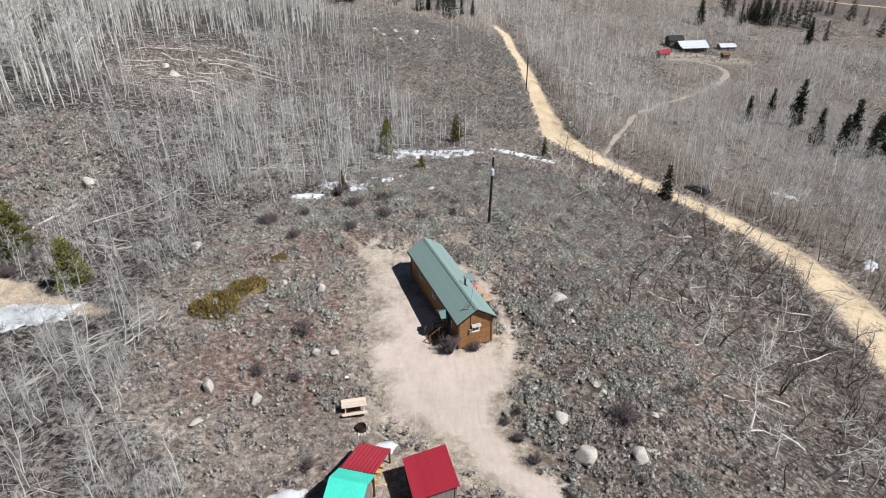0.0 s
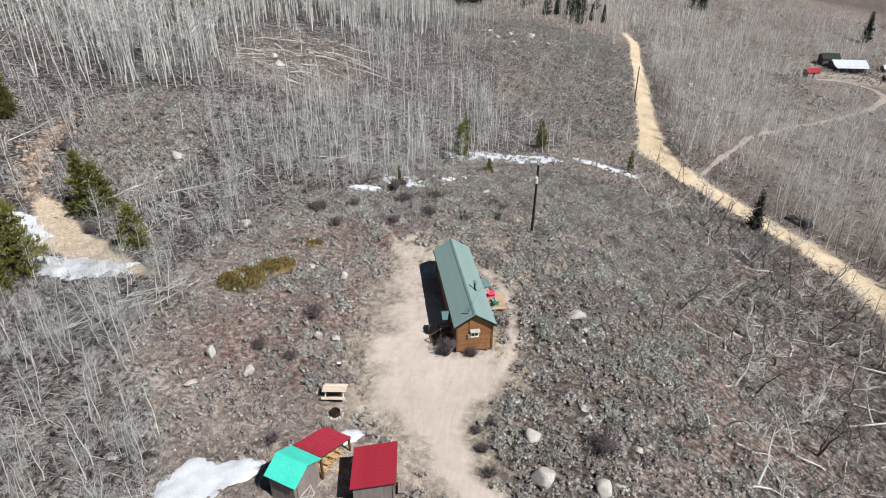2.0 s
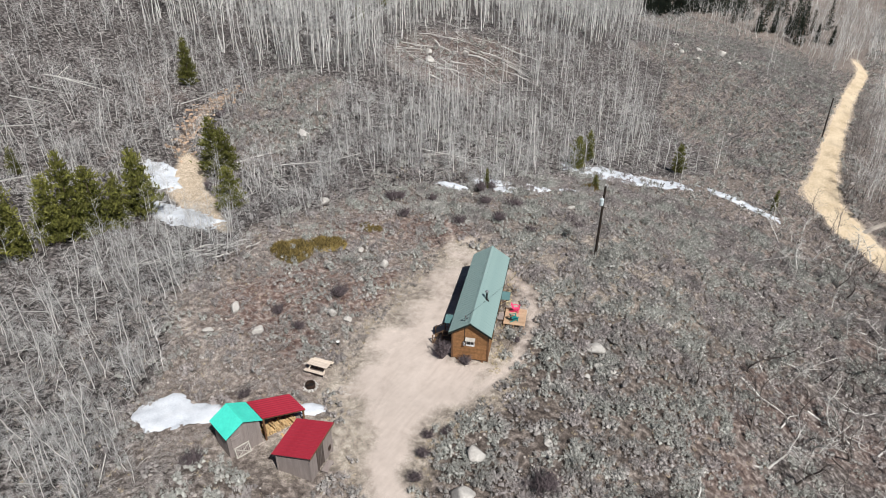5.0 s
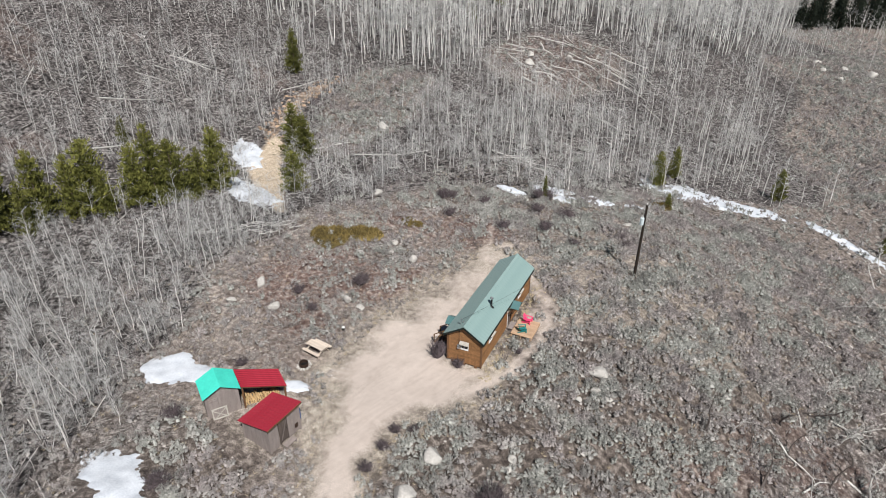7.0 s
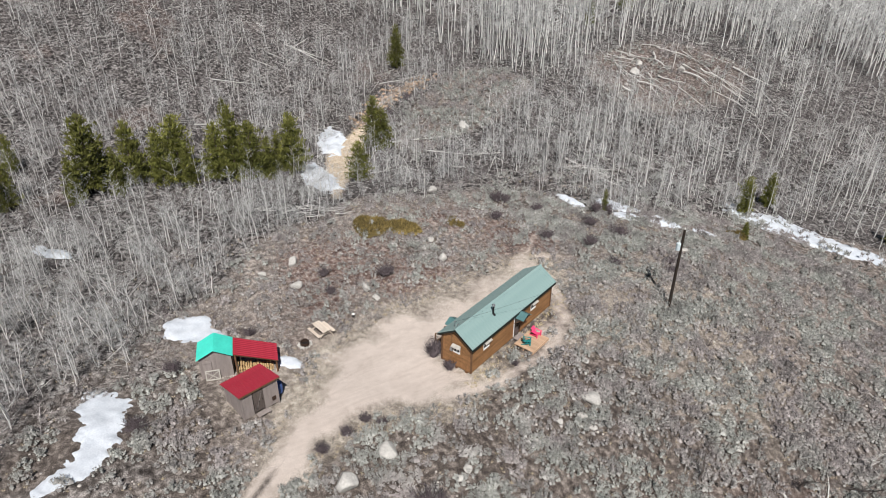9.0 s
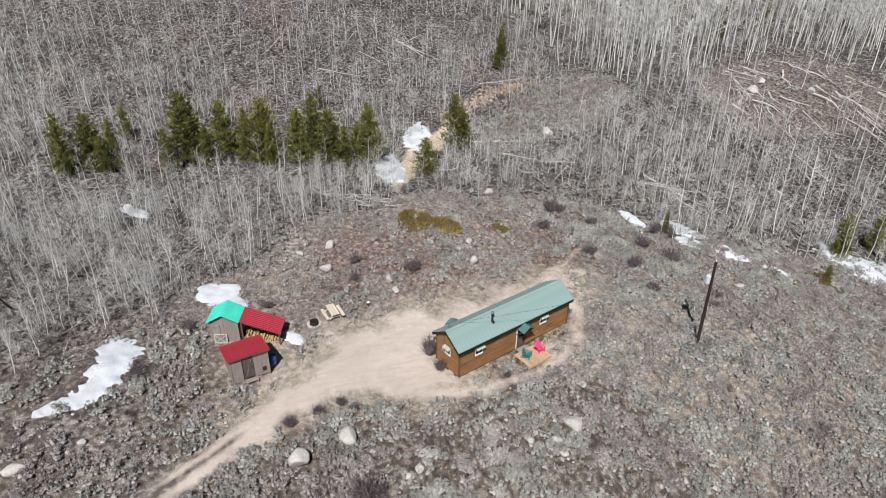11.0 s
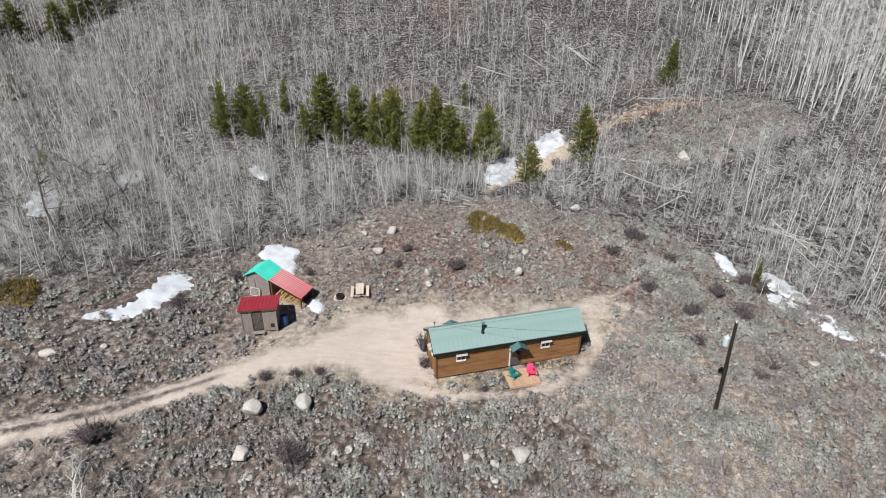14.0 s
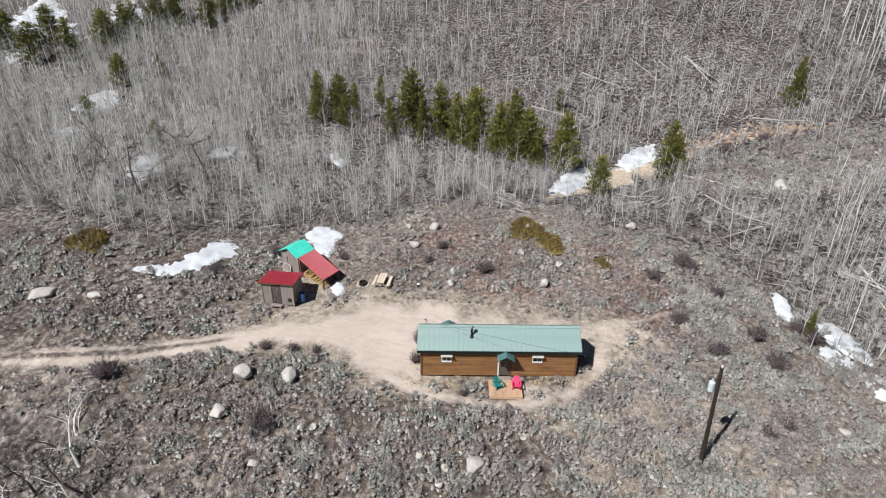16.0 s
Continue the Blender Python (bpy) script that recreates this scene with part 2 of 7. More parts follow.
    l.new(even.outputs[0], both.inputs[1])
    l.new(both.outputs[0], tone.inputs["Value"])
    l.new(col, tone.inputs["Color"])
    l.new(tone.outputs[0], b.inputs["Base Color"])
    hsum = n.new("ShaderNodeMath")
    hsum.operation = "ADD"
    l.new(fine, hsum.inputs[0])
    l.new(grit, hsum.inputs[1])
    bp = n.new("ShaderNodeBump")
    bp.inputs["Strength"].default_value, bp.inputs["Distance"].default_value = 0.45, 0.12
    l.new(hsum.outputs[0], bp.inputs["Height"])
    at, mr2 = n.new("ShaderNodeAttribute"), n.new("ShaderNodeMapRange")
    at.attribute_name = "worn"
    mr2.inputs[3].default_value, mr2.inputs[4].default_value = 0.5, 0.13
    l.new(at.outputs["Fac"], mr2.inputs[0])
    l.new(mr2.outputs[0], bp.inputs["Strength"])
    l.new(bp.outputs[0], b.inputs["Normal"])
    return m


M_GROUND = ground_material()
M_ROAD = material("ochre_dirt_road", (0.38, 0.285, 0.175), (0.70, 0.575, 0.41), 0.35, 0.95, 0.5, fine=9, low_at=0.22, high_at=0.62, stretch=(1, 0.45, 1))
M_LANE = material("pale_gravel_lane", (0.28, 0.245, 0.21), (0.44, 0.39, 0.34), 0.4, 0.95, 0.4)


# ---------------------------------------------------------------- terrain
PLANE = (1.52, -14.43, -0.94)
HILLS = [(-60, -30, 32, -3.88), (-28, -8, 28, -0.58), (5, 5, 26, 8.22), (-70, 10, 30, -1.64), (-40, 22, 20, -2.93), (-14, 22, 18, -3.33), (12, 24, 18, -0.35), (-45, 52, 18, -5.3),
         (-22, 48, 16, 4.05), (0, 48, 16, -4.13), (16, 46, 14, 7.31), (32, 45, 20, -6.66), (-70, 62, 24, -6.57), (-15, 72, 14, -0.2), (6, 70, 12, 4.07), (24, 74, 16, -1.36),
         (-45, 85, 20, 2.46), (-18, 95, 20, -4.1), (8, 98, 18, 2.52), (38, 105, 24, -3.49), (-80, 100, 30, -5.21), (-40, 130, 26, 5.05), (-8, 140, 26, -9.66), (30, 150, 30, 3.25)]
FAR_HILLS = [(-10, 200, 40, 7), (-130, 20, 60, -1.32), (-130, -60, 60, 0.67), (-120, 130, 55, -2.96), (40, 240, 60, -3.22), (90, 180, 60, -12.04), (110, 80, 60, -3.2), (-70, 210, 60, -10.1),
             (140, 330, 110, -17.12), (20, 330, 80, -5.07), (60, -20, 60, -1.61), (0, -80, 70, -4.9), (-200, 60, 90, 14.64), (200, 180, 110, 6.74), (50, 60, 28, 0.23), (-100, 290, 80, 5.62)]


def lattice(x, y, size, seed):
    """Smooth value noise from 0 to 1 with cells of the given size."""
    x, y = np.asarray(x, float) / size, np.asarray(y, float) / size
    xi, yi = np.floor(x), np.floor(y)
    fx, fy = x - xi, y - yi
    fx, fy = fx * fx * (3 - 2 * fx), fy * fy * (3 - 2 * fy)

    def h(i, j):
        v = np.sin(i * 127.1 + j * 311.7 + seed * 74.7) * 43758.5453
        return v - np.floor(v)

    return (h(xi, yi) * (1 - fx) + h(xi + 1, yi) * fx) * (1 - fy) + (h(xi, yi + 1) * (1 - fx) + h(xi + 1, yi + 1) * fx) * fy


def near_line(x, y, nodes):
    """How far inside a band along the nodes (x, y, half width) each point lies: over 0 inside, in metres."""
    x, y = np.asarray(x, float), np.asarray(y, float)
    best = np.full(x.shape, -1e9)
    for (ax, ay, aw), (bx, by, bw) in zip(nodes, nodes[1:]):
        dx, dy = bx - ax, by - ay
        k = np.clip(((x - ax) * dx + (y - ay) * dy) / (dx * dx + dy * dy), 0, 1)
        best = np.maximum(best, aw + (bw - aw) * k - np.hypot(x - ax - k * dx, y - ay - k * dy))
    return best


DRIVE = [(26, -14, 0.98), (21, -1, 0.98), (18.2, 6.5, 0.98), (16.2, 11.6, 0.98), (14.2, 15.6, 0.98), (12.2, 19.5, 1.0), (9.9, 22.8, 1.02), (7.6, 25.9, 1.02), (5.6, 28.2, 1.3), (3.2, 31.2, 2.0), (1.2, 34.5, 3.2), (0.1, 38.3, 4.4),
         (-2, 42, 3.0), (-5.0, 47, 1.5), (-5.6, 52.5, 1.3), (-6.9, 57, 0.8)]
YARD = [(5.6, 26.8), (3.6, 28.2), (1.4, 30.9), (-0.8, 32.9), (-3.0, 34.5), (-4.9, 37.3), (-5.9, 41), (-6.3, 45.4), (-6.9, 50), (-7.4, 54.5), (-7.5, 58.2), (-6.4, 58.8), (-3.4, 56.6), (-3.2, 54.4), (1.4, 42.8), (4.6, 43.9), (6.0, 41.2), (5.5, 39),
        (4.7, 37), (4.2, 35), (4.1, 32.6), (4.9, 30.4), (6.6, 28.6)]
PATHS = [[(5.4, 41, 1.0), (6, 45.5, 0.65), (5.1, 49.9, 0.6), (4.2, 53, 0.65), (1.5, 56, 0.75), (-1.1, 57.3, 0.8), (-4.8, 57.2, 0.8), (-7, 57, 0.9)],
         [(-7.6, 57, 0.8), (-9.7, 60.5, 0.45), (-12.3, 63.6, 0.25)], [(-7.6, 60, 0.5), (-6.2, 62.2, 0.4), (-4.3, 66.9, 0.2)], [(2.5, 52, 0.8), (2.0, 54, 0.6)]]
WASH = [(-30, 46.2, 0.4), (-36, 48.5, 1.2), (-42, 51.5, 2.1), (-47.6, 54, 2.4), (-52.5, 58.4, 1.9), (-56, 61, 0.8)]
GULLY = [(-57, 60, 1.2), (-60, 64, 1.6), (-62.5, 68, 1.8), (-64.5, 73, 1.8), (-65.4, 79, 1.0)]
ROAD = [(22.5, 284, 1.4), (25.5, 272, 1.5), (25.6, 256, 1.6), (24.6, 235, 1.5), (24, 205, 1.5), (23.6, 170, 1.6), (23.8, 146, 1.9), (24.4, 128, 3.0), (30.9, 114.7, 3.0), (39.1, 105.2, 2.7), (46.6, 95.9, 2.5),
        (51, 84.8, 2.5), (53, 76.1, 2.6), (53.5, 63.5, 2.8), (52.5, 48, 2.8), (50, 25, 2.8), (50, -20, 2.8), (58, -80, 2.8)]
LANE = [(31, 117, 0.8), (38, 134, 0.6), (43.7, 146, 0.6), (55, 172, 0.65), (69.8, 202.7, 0.85), (88.7, 226.7, 1.1), (107.4, 248.5, 1.4), (120, 270, 1.7), (120, 287, 2.4), (110, 294, 2.0), (99, 286, 1.0)]


def region(x, y, nodes):
    """How far inside the closed outline each point lies: over 0 inside, in metres."""
    x, y = np.asarray(x, float), np.asarray(y, float)
    best, odd = np.full(x.shape, 1e9), np.zeros(x.shape, bool)
    for (ax, ay), (bx, by) in zip(nodes, nodes[1:] + nodes[:1]):
        dx, dy = bx - ax, by - ay
        k = np.clip(((x - ax) * dx + (y - ay) * dy) / (dx * dx + dy * dy), 0, 1)
        best = np.minimum(best, np.hypot(x - ax - k * dx, y - ay - k * dy))
        odd ^= ((ay > y) != (by > y)) & (x < ax + (y - ay) * dx / (dy if dy else 1e-9))
    return np.where(odd, best, -best)


def drive_in(x, y):
    """Metres inside the drive and its yard."""
    return np.maximum(near_line(x, y, DRIVE[:10]), region(x, y, YARD))


def rolling(x, y):
    x, y = np.asarray(x, float), np.asarray(y, float)
    z = PLANE[0] + PLANE[1] * x / 100 + PLANE[2] * y / 100
    for cx, cy, r, a in HILLS + FAR_HILLS:
        z = z + a * np.exp(-((x - cx) ** 2 + (y - cy) ** 2) / (2 * r * r))
    return z


def worn_at(x, y):
    wide = np.interp(y, [24, 31], [0.7, 1.9]) * np.where(np.asarray(x, float) < 0.5, 1.5, 1.0)
    w = np.clip((drive_in(x, y) + (lattice(x, y, 1.7, 14) - 0.5) * wide * 0.9) / wide + 0.34, 0, 1)
    w = w * (1 - 0.42 * soft(-np.asarray(x, float), 0.5, 5.0) * soft(y, 37, 46))
    for p in PATHS:
        w = np.maximum(w, np.clip(near_line(x, y, p) / 1.2 + 0.38, 0, 1) * (0.72 if len(p) > 4 else 0.58))
    return w


def height(x, y):
    """The ground's height, with small hummocks away from the worn dirt and the roads."""
    flat = np.maximum(worn_at(x, y), np.clip(near_line(x, y, ROAD) / 3 + 1, 0, 1))
    bumps = (lattice(x, y, 2.3, 1) - 0.5) * 0.28 + (lattice(x, y, 0.9, 2) - 0.5) * 0.16 + (lattice(x, y, 11, 3) - 0.5) * 0.5
    pads = np.exp(-(((np.asarray(x) - 1.2) / 5) ** 2 + ((np.asarray(y) - 48) / 8) ** 2)) + np.exp(-(((np.asarray(x) + 3) / 4) ** 2 + ((np.asarray(y) - 28) / 4) ** 2))
    return rolling(x, y) + bumps * (1 - flat) * np.clip(1 - pads, 0, 1)


def hz(x, y):
    return float(height(np.array([x]), np.array([y]))[0])


def mesh_from(name, verts, faces):
    """A mesh from arrays of vertices and triangles or quads."""
    verts, faces = np.asarray(verts, np.float32), np.asarray(faces, np.int32)
    me = bpy.data.meshes.new(name)
    k = faces.shape[1]
    me.vertices.add(len(verts))
    me.vertices.foreach_set("co", verts.ravel())
    me.loops.add(faces.size)
    me.loops.foreach_set("vertex_index", faces.ravel())
    me.polygons.add(len(faces))
    me.polygons.foreach_set("loop_start", np.arange(0, faces.size, k, dtype=np.int32))
    me.update(calc_edges=True)
    return me


def axis(a, b, step, low, high, growth):
    """Even steps from a to b, growing steps from there out to low and high."""
    v = list(np.arange(a, b + step / 2, step))
    s = step
    while v[-1] < high:
        s *= growth
        v.append(v[-1] + s)
    s, w = step, [a]
    while w[-1] > low:
        s *= growth
        w.append(w[-1] - s)
    return np.array(w[:0:-1] + v)


def soft(x, a, b):
    return np.clip((x - a) / (b - a), 0, 1)


EDGE_Y = [-90, -5, 3.6, 8.8, 13, 16.1, 19.8, 22, 25, 28.5, 32.8, 39.4, 48, 56, 62, 70, 75, 93, 110, 130]
EDGE_X = [14, 2.6, -1.2, -1.6, -4.0, -6.8, -8.0, -10.8, -13.8, -17, -20, -23.5, -27, -24, -21, -18, -12, -8, 4, 12]


KNOLL = [(-39, 62), (-46, 62), (-53, 65), (-61.5, 76), (-64, 86), (-60, 91), (-50, 92), (-46, 84), (-42.5, 74)]
BOWL = [(-63, 129), (-54, 138), (-43, 141), (-34, 124), (-32.5, 107), (-37, 101), (-43, 101), (-52, 105), (-57, 111)]
STAND = [(-128, 62), (-90, 84), (-72, 89), (-58, 92), (-50.5, 96), (-55, 110), (-60, 122), (-63, 131), (-54, 140), (-45, 149), (-36, 160), (-33, 178), (-37, 205), (-40, 235), (-40, 264), (-128, 264)]
CREST = [(-29, 184), (-20, 214), (-10, 236), (12, 244), (24, 200), (22, 136), (10, 126), (-2, 134), (-14, 168)]


def wood_at(x, y):
    """How wooded the ground is, 0 to 1."""
    x, y = np.asarray(x, float), np.asarray(y, float)
    edge = np.interp(y, EDGE_Y, EDGE_X)
    west = soft(edge - x + (lattice(x, y, 6, 5) - 0.5) * 5, -1.0, 3.0) * (y < 215)
    crest = soft(region(x, y, CREST) + (lattice(x, y, 9, 6) - 0.5) * 9, -3, 4)
    w = np.maximum(west * (1 - 0.9 * crest), tall_at(x, y))
    east = soft(near_side(x, y), 3, 7)
    w = np.maximum(w * (near_side(x, y) < 0), east * (1 - 0.8 * soft(lattice(x, y, 40, 8), 0.55, 0.7) * soft(y, 170, 200)))
    w = w * (1 - 0.97 * soft(region(x, y, KNOLL) + (lattice(x, y, 5, 9) - 0.5) * 3, -1.5, 1.5))
    return np.clip(w * (1 - 0.8 * bowl_at(x, y)), 0, 1)


def bowl_at(x, y):
    """The brown hollow of fallen trunks below the tall stand."""
    return soft(region(x, y, BOWL) + (lattice(x, y, 8, 10) - 0.5) * 5, -3, 3)


def tall_at(x, y):
    """Where the stand of tall aspens grows."""
    return soft(region(x, y, STAND) + (lattice(x, y, 7, 44) - 0.5) * 5, -1, 2) * (1 - bowl_at(x, y))


def near_side(x, y):
    """Metres east of the road (minus: west of it)."""
    rx = np.interp(y, [-80, 25, 63.5, 76, 85, 96, 105, 115, 128, 205, 300, 340], [58, 50, 53.5, 53, 51, 46.6, 39, 31, 25, 24, 27, 34])
    return np.asarray(x, float) - rx


def sage_cover(x, y):
    """How closely sagebrush covers the ground, 0 to 1."""
    x, y = np.asarray(x, float), np.asarray(y, float)
    d = 0.30 + 0.70 * soft(lattice(x, y, 4.5, 15) + 0.40 * soft(x, 2, 9), 0.35, 0.70)
    d = d * (1 - 0.65 * np.exp(-(((x + 13) / 6) ** 2 + ((y - 38) / 8) ** 2)))
    d = np.maximum(d, 0.85 * soft(y, 57, 63))
    d = np.maximum(d, 1.25 * soft(x, 5, 8) * soft(y, 40, 48))
    d = d * (1 - 0.75 * soft(x + (lattice(x, y, 9, 16) - 0.5) * 12 + 0.12 * (50 - y), 16, 26) * soft(92 - y, 0, 20))
    d = d * (1 - 0.5 * soft(x, 13, 18) * soft(42 - y, 0, 8))
    d = d * (1 - 0.7 * np.exp(-(((x + 4) / 7) ** 2 + ((y - 31) / 8) ** 2)))
    d = d * (1 - np.interp(y, [30, 44], [0.6, 0.25]) * soft(-x, 2, 7) * soft(66 - y, 0, 6))
    d = d * (1 - np.clip(drive_in(x, y) / 1.0 + np.interp(y, [20, 34], [0.45, 1.2]), 0, 1))
    return d * (1 - 0.8 * wood_at(x, y))


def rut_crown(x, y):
    """The darker strip between the wheel tracks, on the lane part of the drive."""
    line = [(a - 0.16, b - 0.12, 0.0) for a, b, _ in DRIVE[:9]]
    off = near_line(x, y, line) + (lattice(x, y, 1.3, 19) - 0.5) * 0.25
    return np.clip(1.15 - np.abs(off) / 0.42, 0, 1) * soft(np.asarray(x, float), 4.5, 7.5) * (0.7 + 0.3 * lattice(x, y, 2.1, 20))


def ground_masks(x, y):
    """The mix of soils at each place; sage also paints dark gaps between the shrubs."""
    w = worn_at(x, y)
    return {
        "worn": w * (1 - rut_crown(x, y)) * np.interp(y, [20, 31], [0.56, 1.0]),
        "woods": np.maximum(wood_at(x, y) * np.where(near_side(x, y) > 3, 0.45, 1.0), np.maximum(np.maximum(0.6 * bowl_at(x, y), 0.8 * soft(y + 0.35 * x, 520, 545)), np.maximum(0.6 * soft(x, 13, 20) * soft(near_side(x, y), -2, -5) * soft(96 - y, 0, 20), 0.56 * soft(26 - y, 0, 4) * soft(17 - x, 0, 4)))),
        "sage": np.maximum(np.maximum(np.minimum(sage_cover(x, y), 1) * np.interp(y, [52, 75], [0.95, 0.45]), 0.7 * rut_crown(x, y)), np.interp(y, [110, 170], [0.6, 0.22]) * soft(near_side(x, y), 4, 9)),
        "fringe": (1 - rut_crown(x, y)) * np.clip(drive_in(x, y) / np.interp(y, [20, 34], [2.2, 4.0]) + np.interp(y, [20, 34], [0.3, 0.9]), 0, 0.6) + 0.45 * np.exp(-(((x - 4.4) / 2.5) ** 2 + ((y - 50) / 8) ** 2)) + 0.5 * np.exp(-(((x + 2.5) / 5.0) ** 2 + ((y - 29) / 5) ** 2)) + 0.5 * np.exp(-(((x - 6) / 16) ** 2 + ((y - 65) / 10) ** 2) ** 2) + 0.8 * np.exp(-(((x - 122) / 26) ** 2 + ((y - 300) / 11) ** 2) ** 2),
        "rust": (0.28 + 0.5 * soft(lattice(x, y, 5, 23), 0.35, 0.7)) * soft(-x, 6.5, 9) * soft(x, -24, -19) * soft(y, 33, 37) * soft(66 - y, 0, 6) + 0.6 * np.exp(-(((x + 15) / 4) ** 2 + ((y - 38.5) / 4.5) ** 2) ** 1.5) + 0.6 * np.exp(-(((x + 11) / 4) ** 2 + ((y - 60) / 5) ** 2) ** 1.5) + 0.42 * bowl_at(x, y) + 0.46 * soft(lattice(x, y, 9, 25), 0.3, 0.6) * soft(x, 15, 22) * soft(near_side(x, y), -1, -6) * soft(110 - y, 0, 20) + 0.4 * soft(lattice(x, y, 9, 12), 0.6, 0.85) * soft(80 - y, 0, 10) * soft(12 - x, 0, 6) + 0.36 * soft(y + 0.35 * x, 520, 545),
        "sand": np.maximum(np.clip(near_line(x, y, WASH) / 1.2 + 0.5, 0, 1), np.clip(near_line(x, y, ROAD) / 2.2 + 0.75, 0, 0.75)),
        "orange": np.clip(near_line(x, y, GULLY) / 2.2 + 0.15, 0, 0.52),
    }


def put_masks(me, x, y):
    for key, values in ground_masks(x, y).items():
        me.attributes.new(key, "FLOAT", "POINT").data.foreach_set("value", np.asarray(values, np.float32))


gx, gy = axis(-26, 26, 0.45, -900, 1100, 1.028), axis(4, 74, 0.45, -900, 1500, 1.028)
XX, YY = np.meshgrid(gx, gy)
px, py = XX.ravel(), YY.ravel()
nx, ny = len(gx), len(gy)
idx = np.arange(nx * ny).reshape(ny, nx)
quads = np.stack([idx[:-1, :-1], idx[:-1, 1:], idx[1:, 1:], idx[1:, :-1]], -1).reshape(-1, 4)
ground_mesh = mesh_from("ground", np.stack([px, py, height(px, py)], -1), quads)
put_masks(ground_mesh, px, py)
ground_mesh.polygons.foreach_set("use_smooth", np.ones(len(quads), bool))
ground_mesh.materials.append(M_GROUND)
tagged(new("ground", ground_mesh), "brown stony hillside soil with worn dirt patches", "ground", kind="structure")


def band(name, nodes, mat, lift, step=1.0, ragged=0.35, across=6, label="", category="", crown=0.0):
    """A draped strip of road along the nodes, with uneven edges."""
    p = np.array(nodes, float)
    seg = np.r_[0, np.cumsum(np.hypot(*np.diff(p[:, :2], axis=0).T))]
    s = np.arange(0, seg[-1], step)
    cx, cy, w = (np.interp(s, seg, p[:, i]) for i in range(3))
    for _ in range(6):
        for a in (cx, cy, w):
            a[1:-1] = (a[:-2] + 2 * a[1:-1] + a[2:]) / 4
    tx, ty = np.gradient(cx), np.gradient(cy)
    ln = np.hypot(tx, ty)
    ox, oy = -ty / ln, tx / ln
    rows = []
    for j in range(across + 1):
        k = 2 * j / across - 1
        e = 0 if k < 0 else 7
        side = k * (w + (lattice(s, s * 0 + e, 2.5, 31) - 0.5) * 2 * ragged + (lattice(s, s * 0 + e, 9, 33) - 0.5) * 2 * ragged)
        x, y = cx + ox * side, cy + oy * side
        drop = (lift + 0.006) * np.maximum(abs(k) ** 2.5, np.clip(1 - np.minimum(s, s[-1] - s) / 4, 0, 1))
        rut = -crown * (1 - abs(abs(k) - 0.5) * 4) if 0.3 < abs(k) < 0.7 else 0.0
        rows.append(np.stack([x, y, height(x, y) + lift - drop + rut], -1))
    v = np.stack(rows, 1).reshape(-1, 3)
    i = np.arange(len(s) * (across + 1)).reshape(len(s), across + 1)
    me = mesh_from(name, v, np.stack([i[:-1, :-1], i[1:, :-1], i[1:, 1:], i[:-1, 1:]], -1).reshape(-1, 4))
    me.polygons.foreach_set("use_smooth", np.ones(len(me.polygons), bool))
    me.materials.append(mat)
    if mat == M_GROUND:
        put_masks(me, v[:, 0], v[:, 1])
    return tagged(new(name, me), label, category, kind="structure")


band("road", ROAD, M_ROAD, 0.10, 1.2, 0.3, 8, "ochre graded dirt road through the aspens", "road", 0.03)
band("lane", [(x, y, w * 0.8) for x, y, w in LANE], M_LANE, 0.12, 1.5, 0.3, 4, "pale gravel lane looping to a far house", "road")
band("far_road", [(150, 540, 1.5), (249, 532, 1.8), (330, 545, 2.0), (420, 590, 2.2), (560, 690, 2.4)], M_ROAD, 0.2, 4.0, 0.3, 4, "pale tan road across the far flat", "road")
band("driveway", [(x, y, w * 0.72) for x, y, w in DRIVE], M_GROUND, 0.03, 0.5, 0.3, 14, "pale packed dirt driveway widening into a yard", "driveway", 0.0)


# ---------------------------------------------------------------- mesh helpers
def box(bm, lo, hi, turn=None, bevel=0.0):
    """A box from lo to hi, turned by a matrix about the origin."""
    geo = bmesh.ops.create_cube(bm, size=1.0)
    lo, hi = Vector(lo), Vector(hi)
    m = Matrix.Translation((lo + hi) / 2) @ Matrix.Diagonal((*(hi - lo), 1))
    if turn is not None:
        m = turn @ m
    bmesh.ops.transform(bm, matrix=m, verts=geo["verts"])
    if bevel:
        edges = list({e for v in geo["verts"] for e in v.link_edges})
        bmesh.ops.bevel(bm, geom=edges, offset=bevel, segments=1, affect="EDGES")
    return bm


def rod(bm, a, b, r1, r2=None, sides=8, caps=True):
    """A round bar from a to b."""
    a, b = Vector(a), Vector(b)
    d = b - a
    m = Matrix.Translation((a + b) / 2) @ d.to_track_quat("Z", "Y").to_matrix().to_4x4()
    bmesh.ops.create_cone(bm, cap_ends=caps, segments=sides, radius1=r1, radius2=r1 if r2 is None else r2, depth=d.length, matrix=m)
    return bm


def slab(bm, corners, thick):
    """A flat plate with the given top corners and a thickness downwards."""
    top = [bm.verts.new(c) for c in corners]
    low = [bm.verts.new((c[0], c[1], c[2] - thick)) for c in corners]
    bm.faces.new(top)
    bm.faces.new(low[::-1])
    n = len(top)
    for i in range(n):
        j = (i + 1) % n
        bm.faces.new((top[j], top[i], low[i], low[j]))
    return bm


def part(name, bm, mat, parent, label=""):
    """Links a bmesh as one mesh object under a thing or a part."""
    bmesh.ops.recalc_face_normals(bm, faces=bm.faces)
    me = bpy.data.meshes.new(name)
    bm.to_mesh(me)
    bm.free()
    me.materials.append(mat)
    ob = new(name, me)
    if parent is not None:
        ob.parent = parent
    if label:
        ob["label"] = label
    return ob


def shared(name, me, parent, m):
    """One more object on a mesh that other pieces use too."""
    ob = new(name, me)
    ob.parent = parent
    ob.matrix_basis = m
    return ob


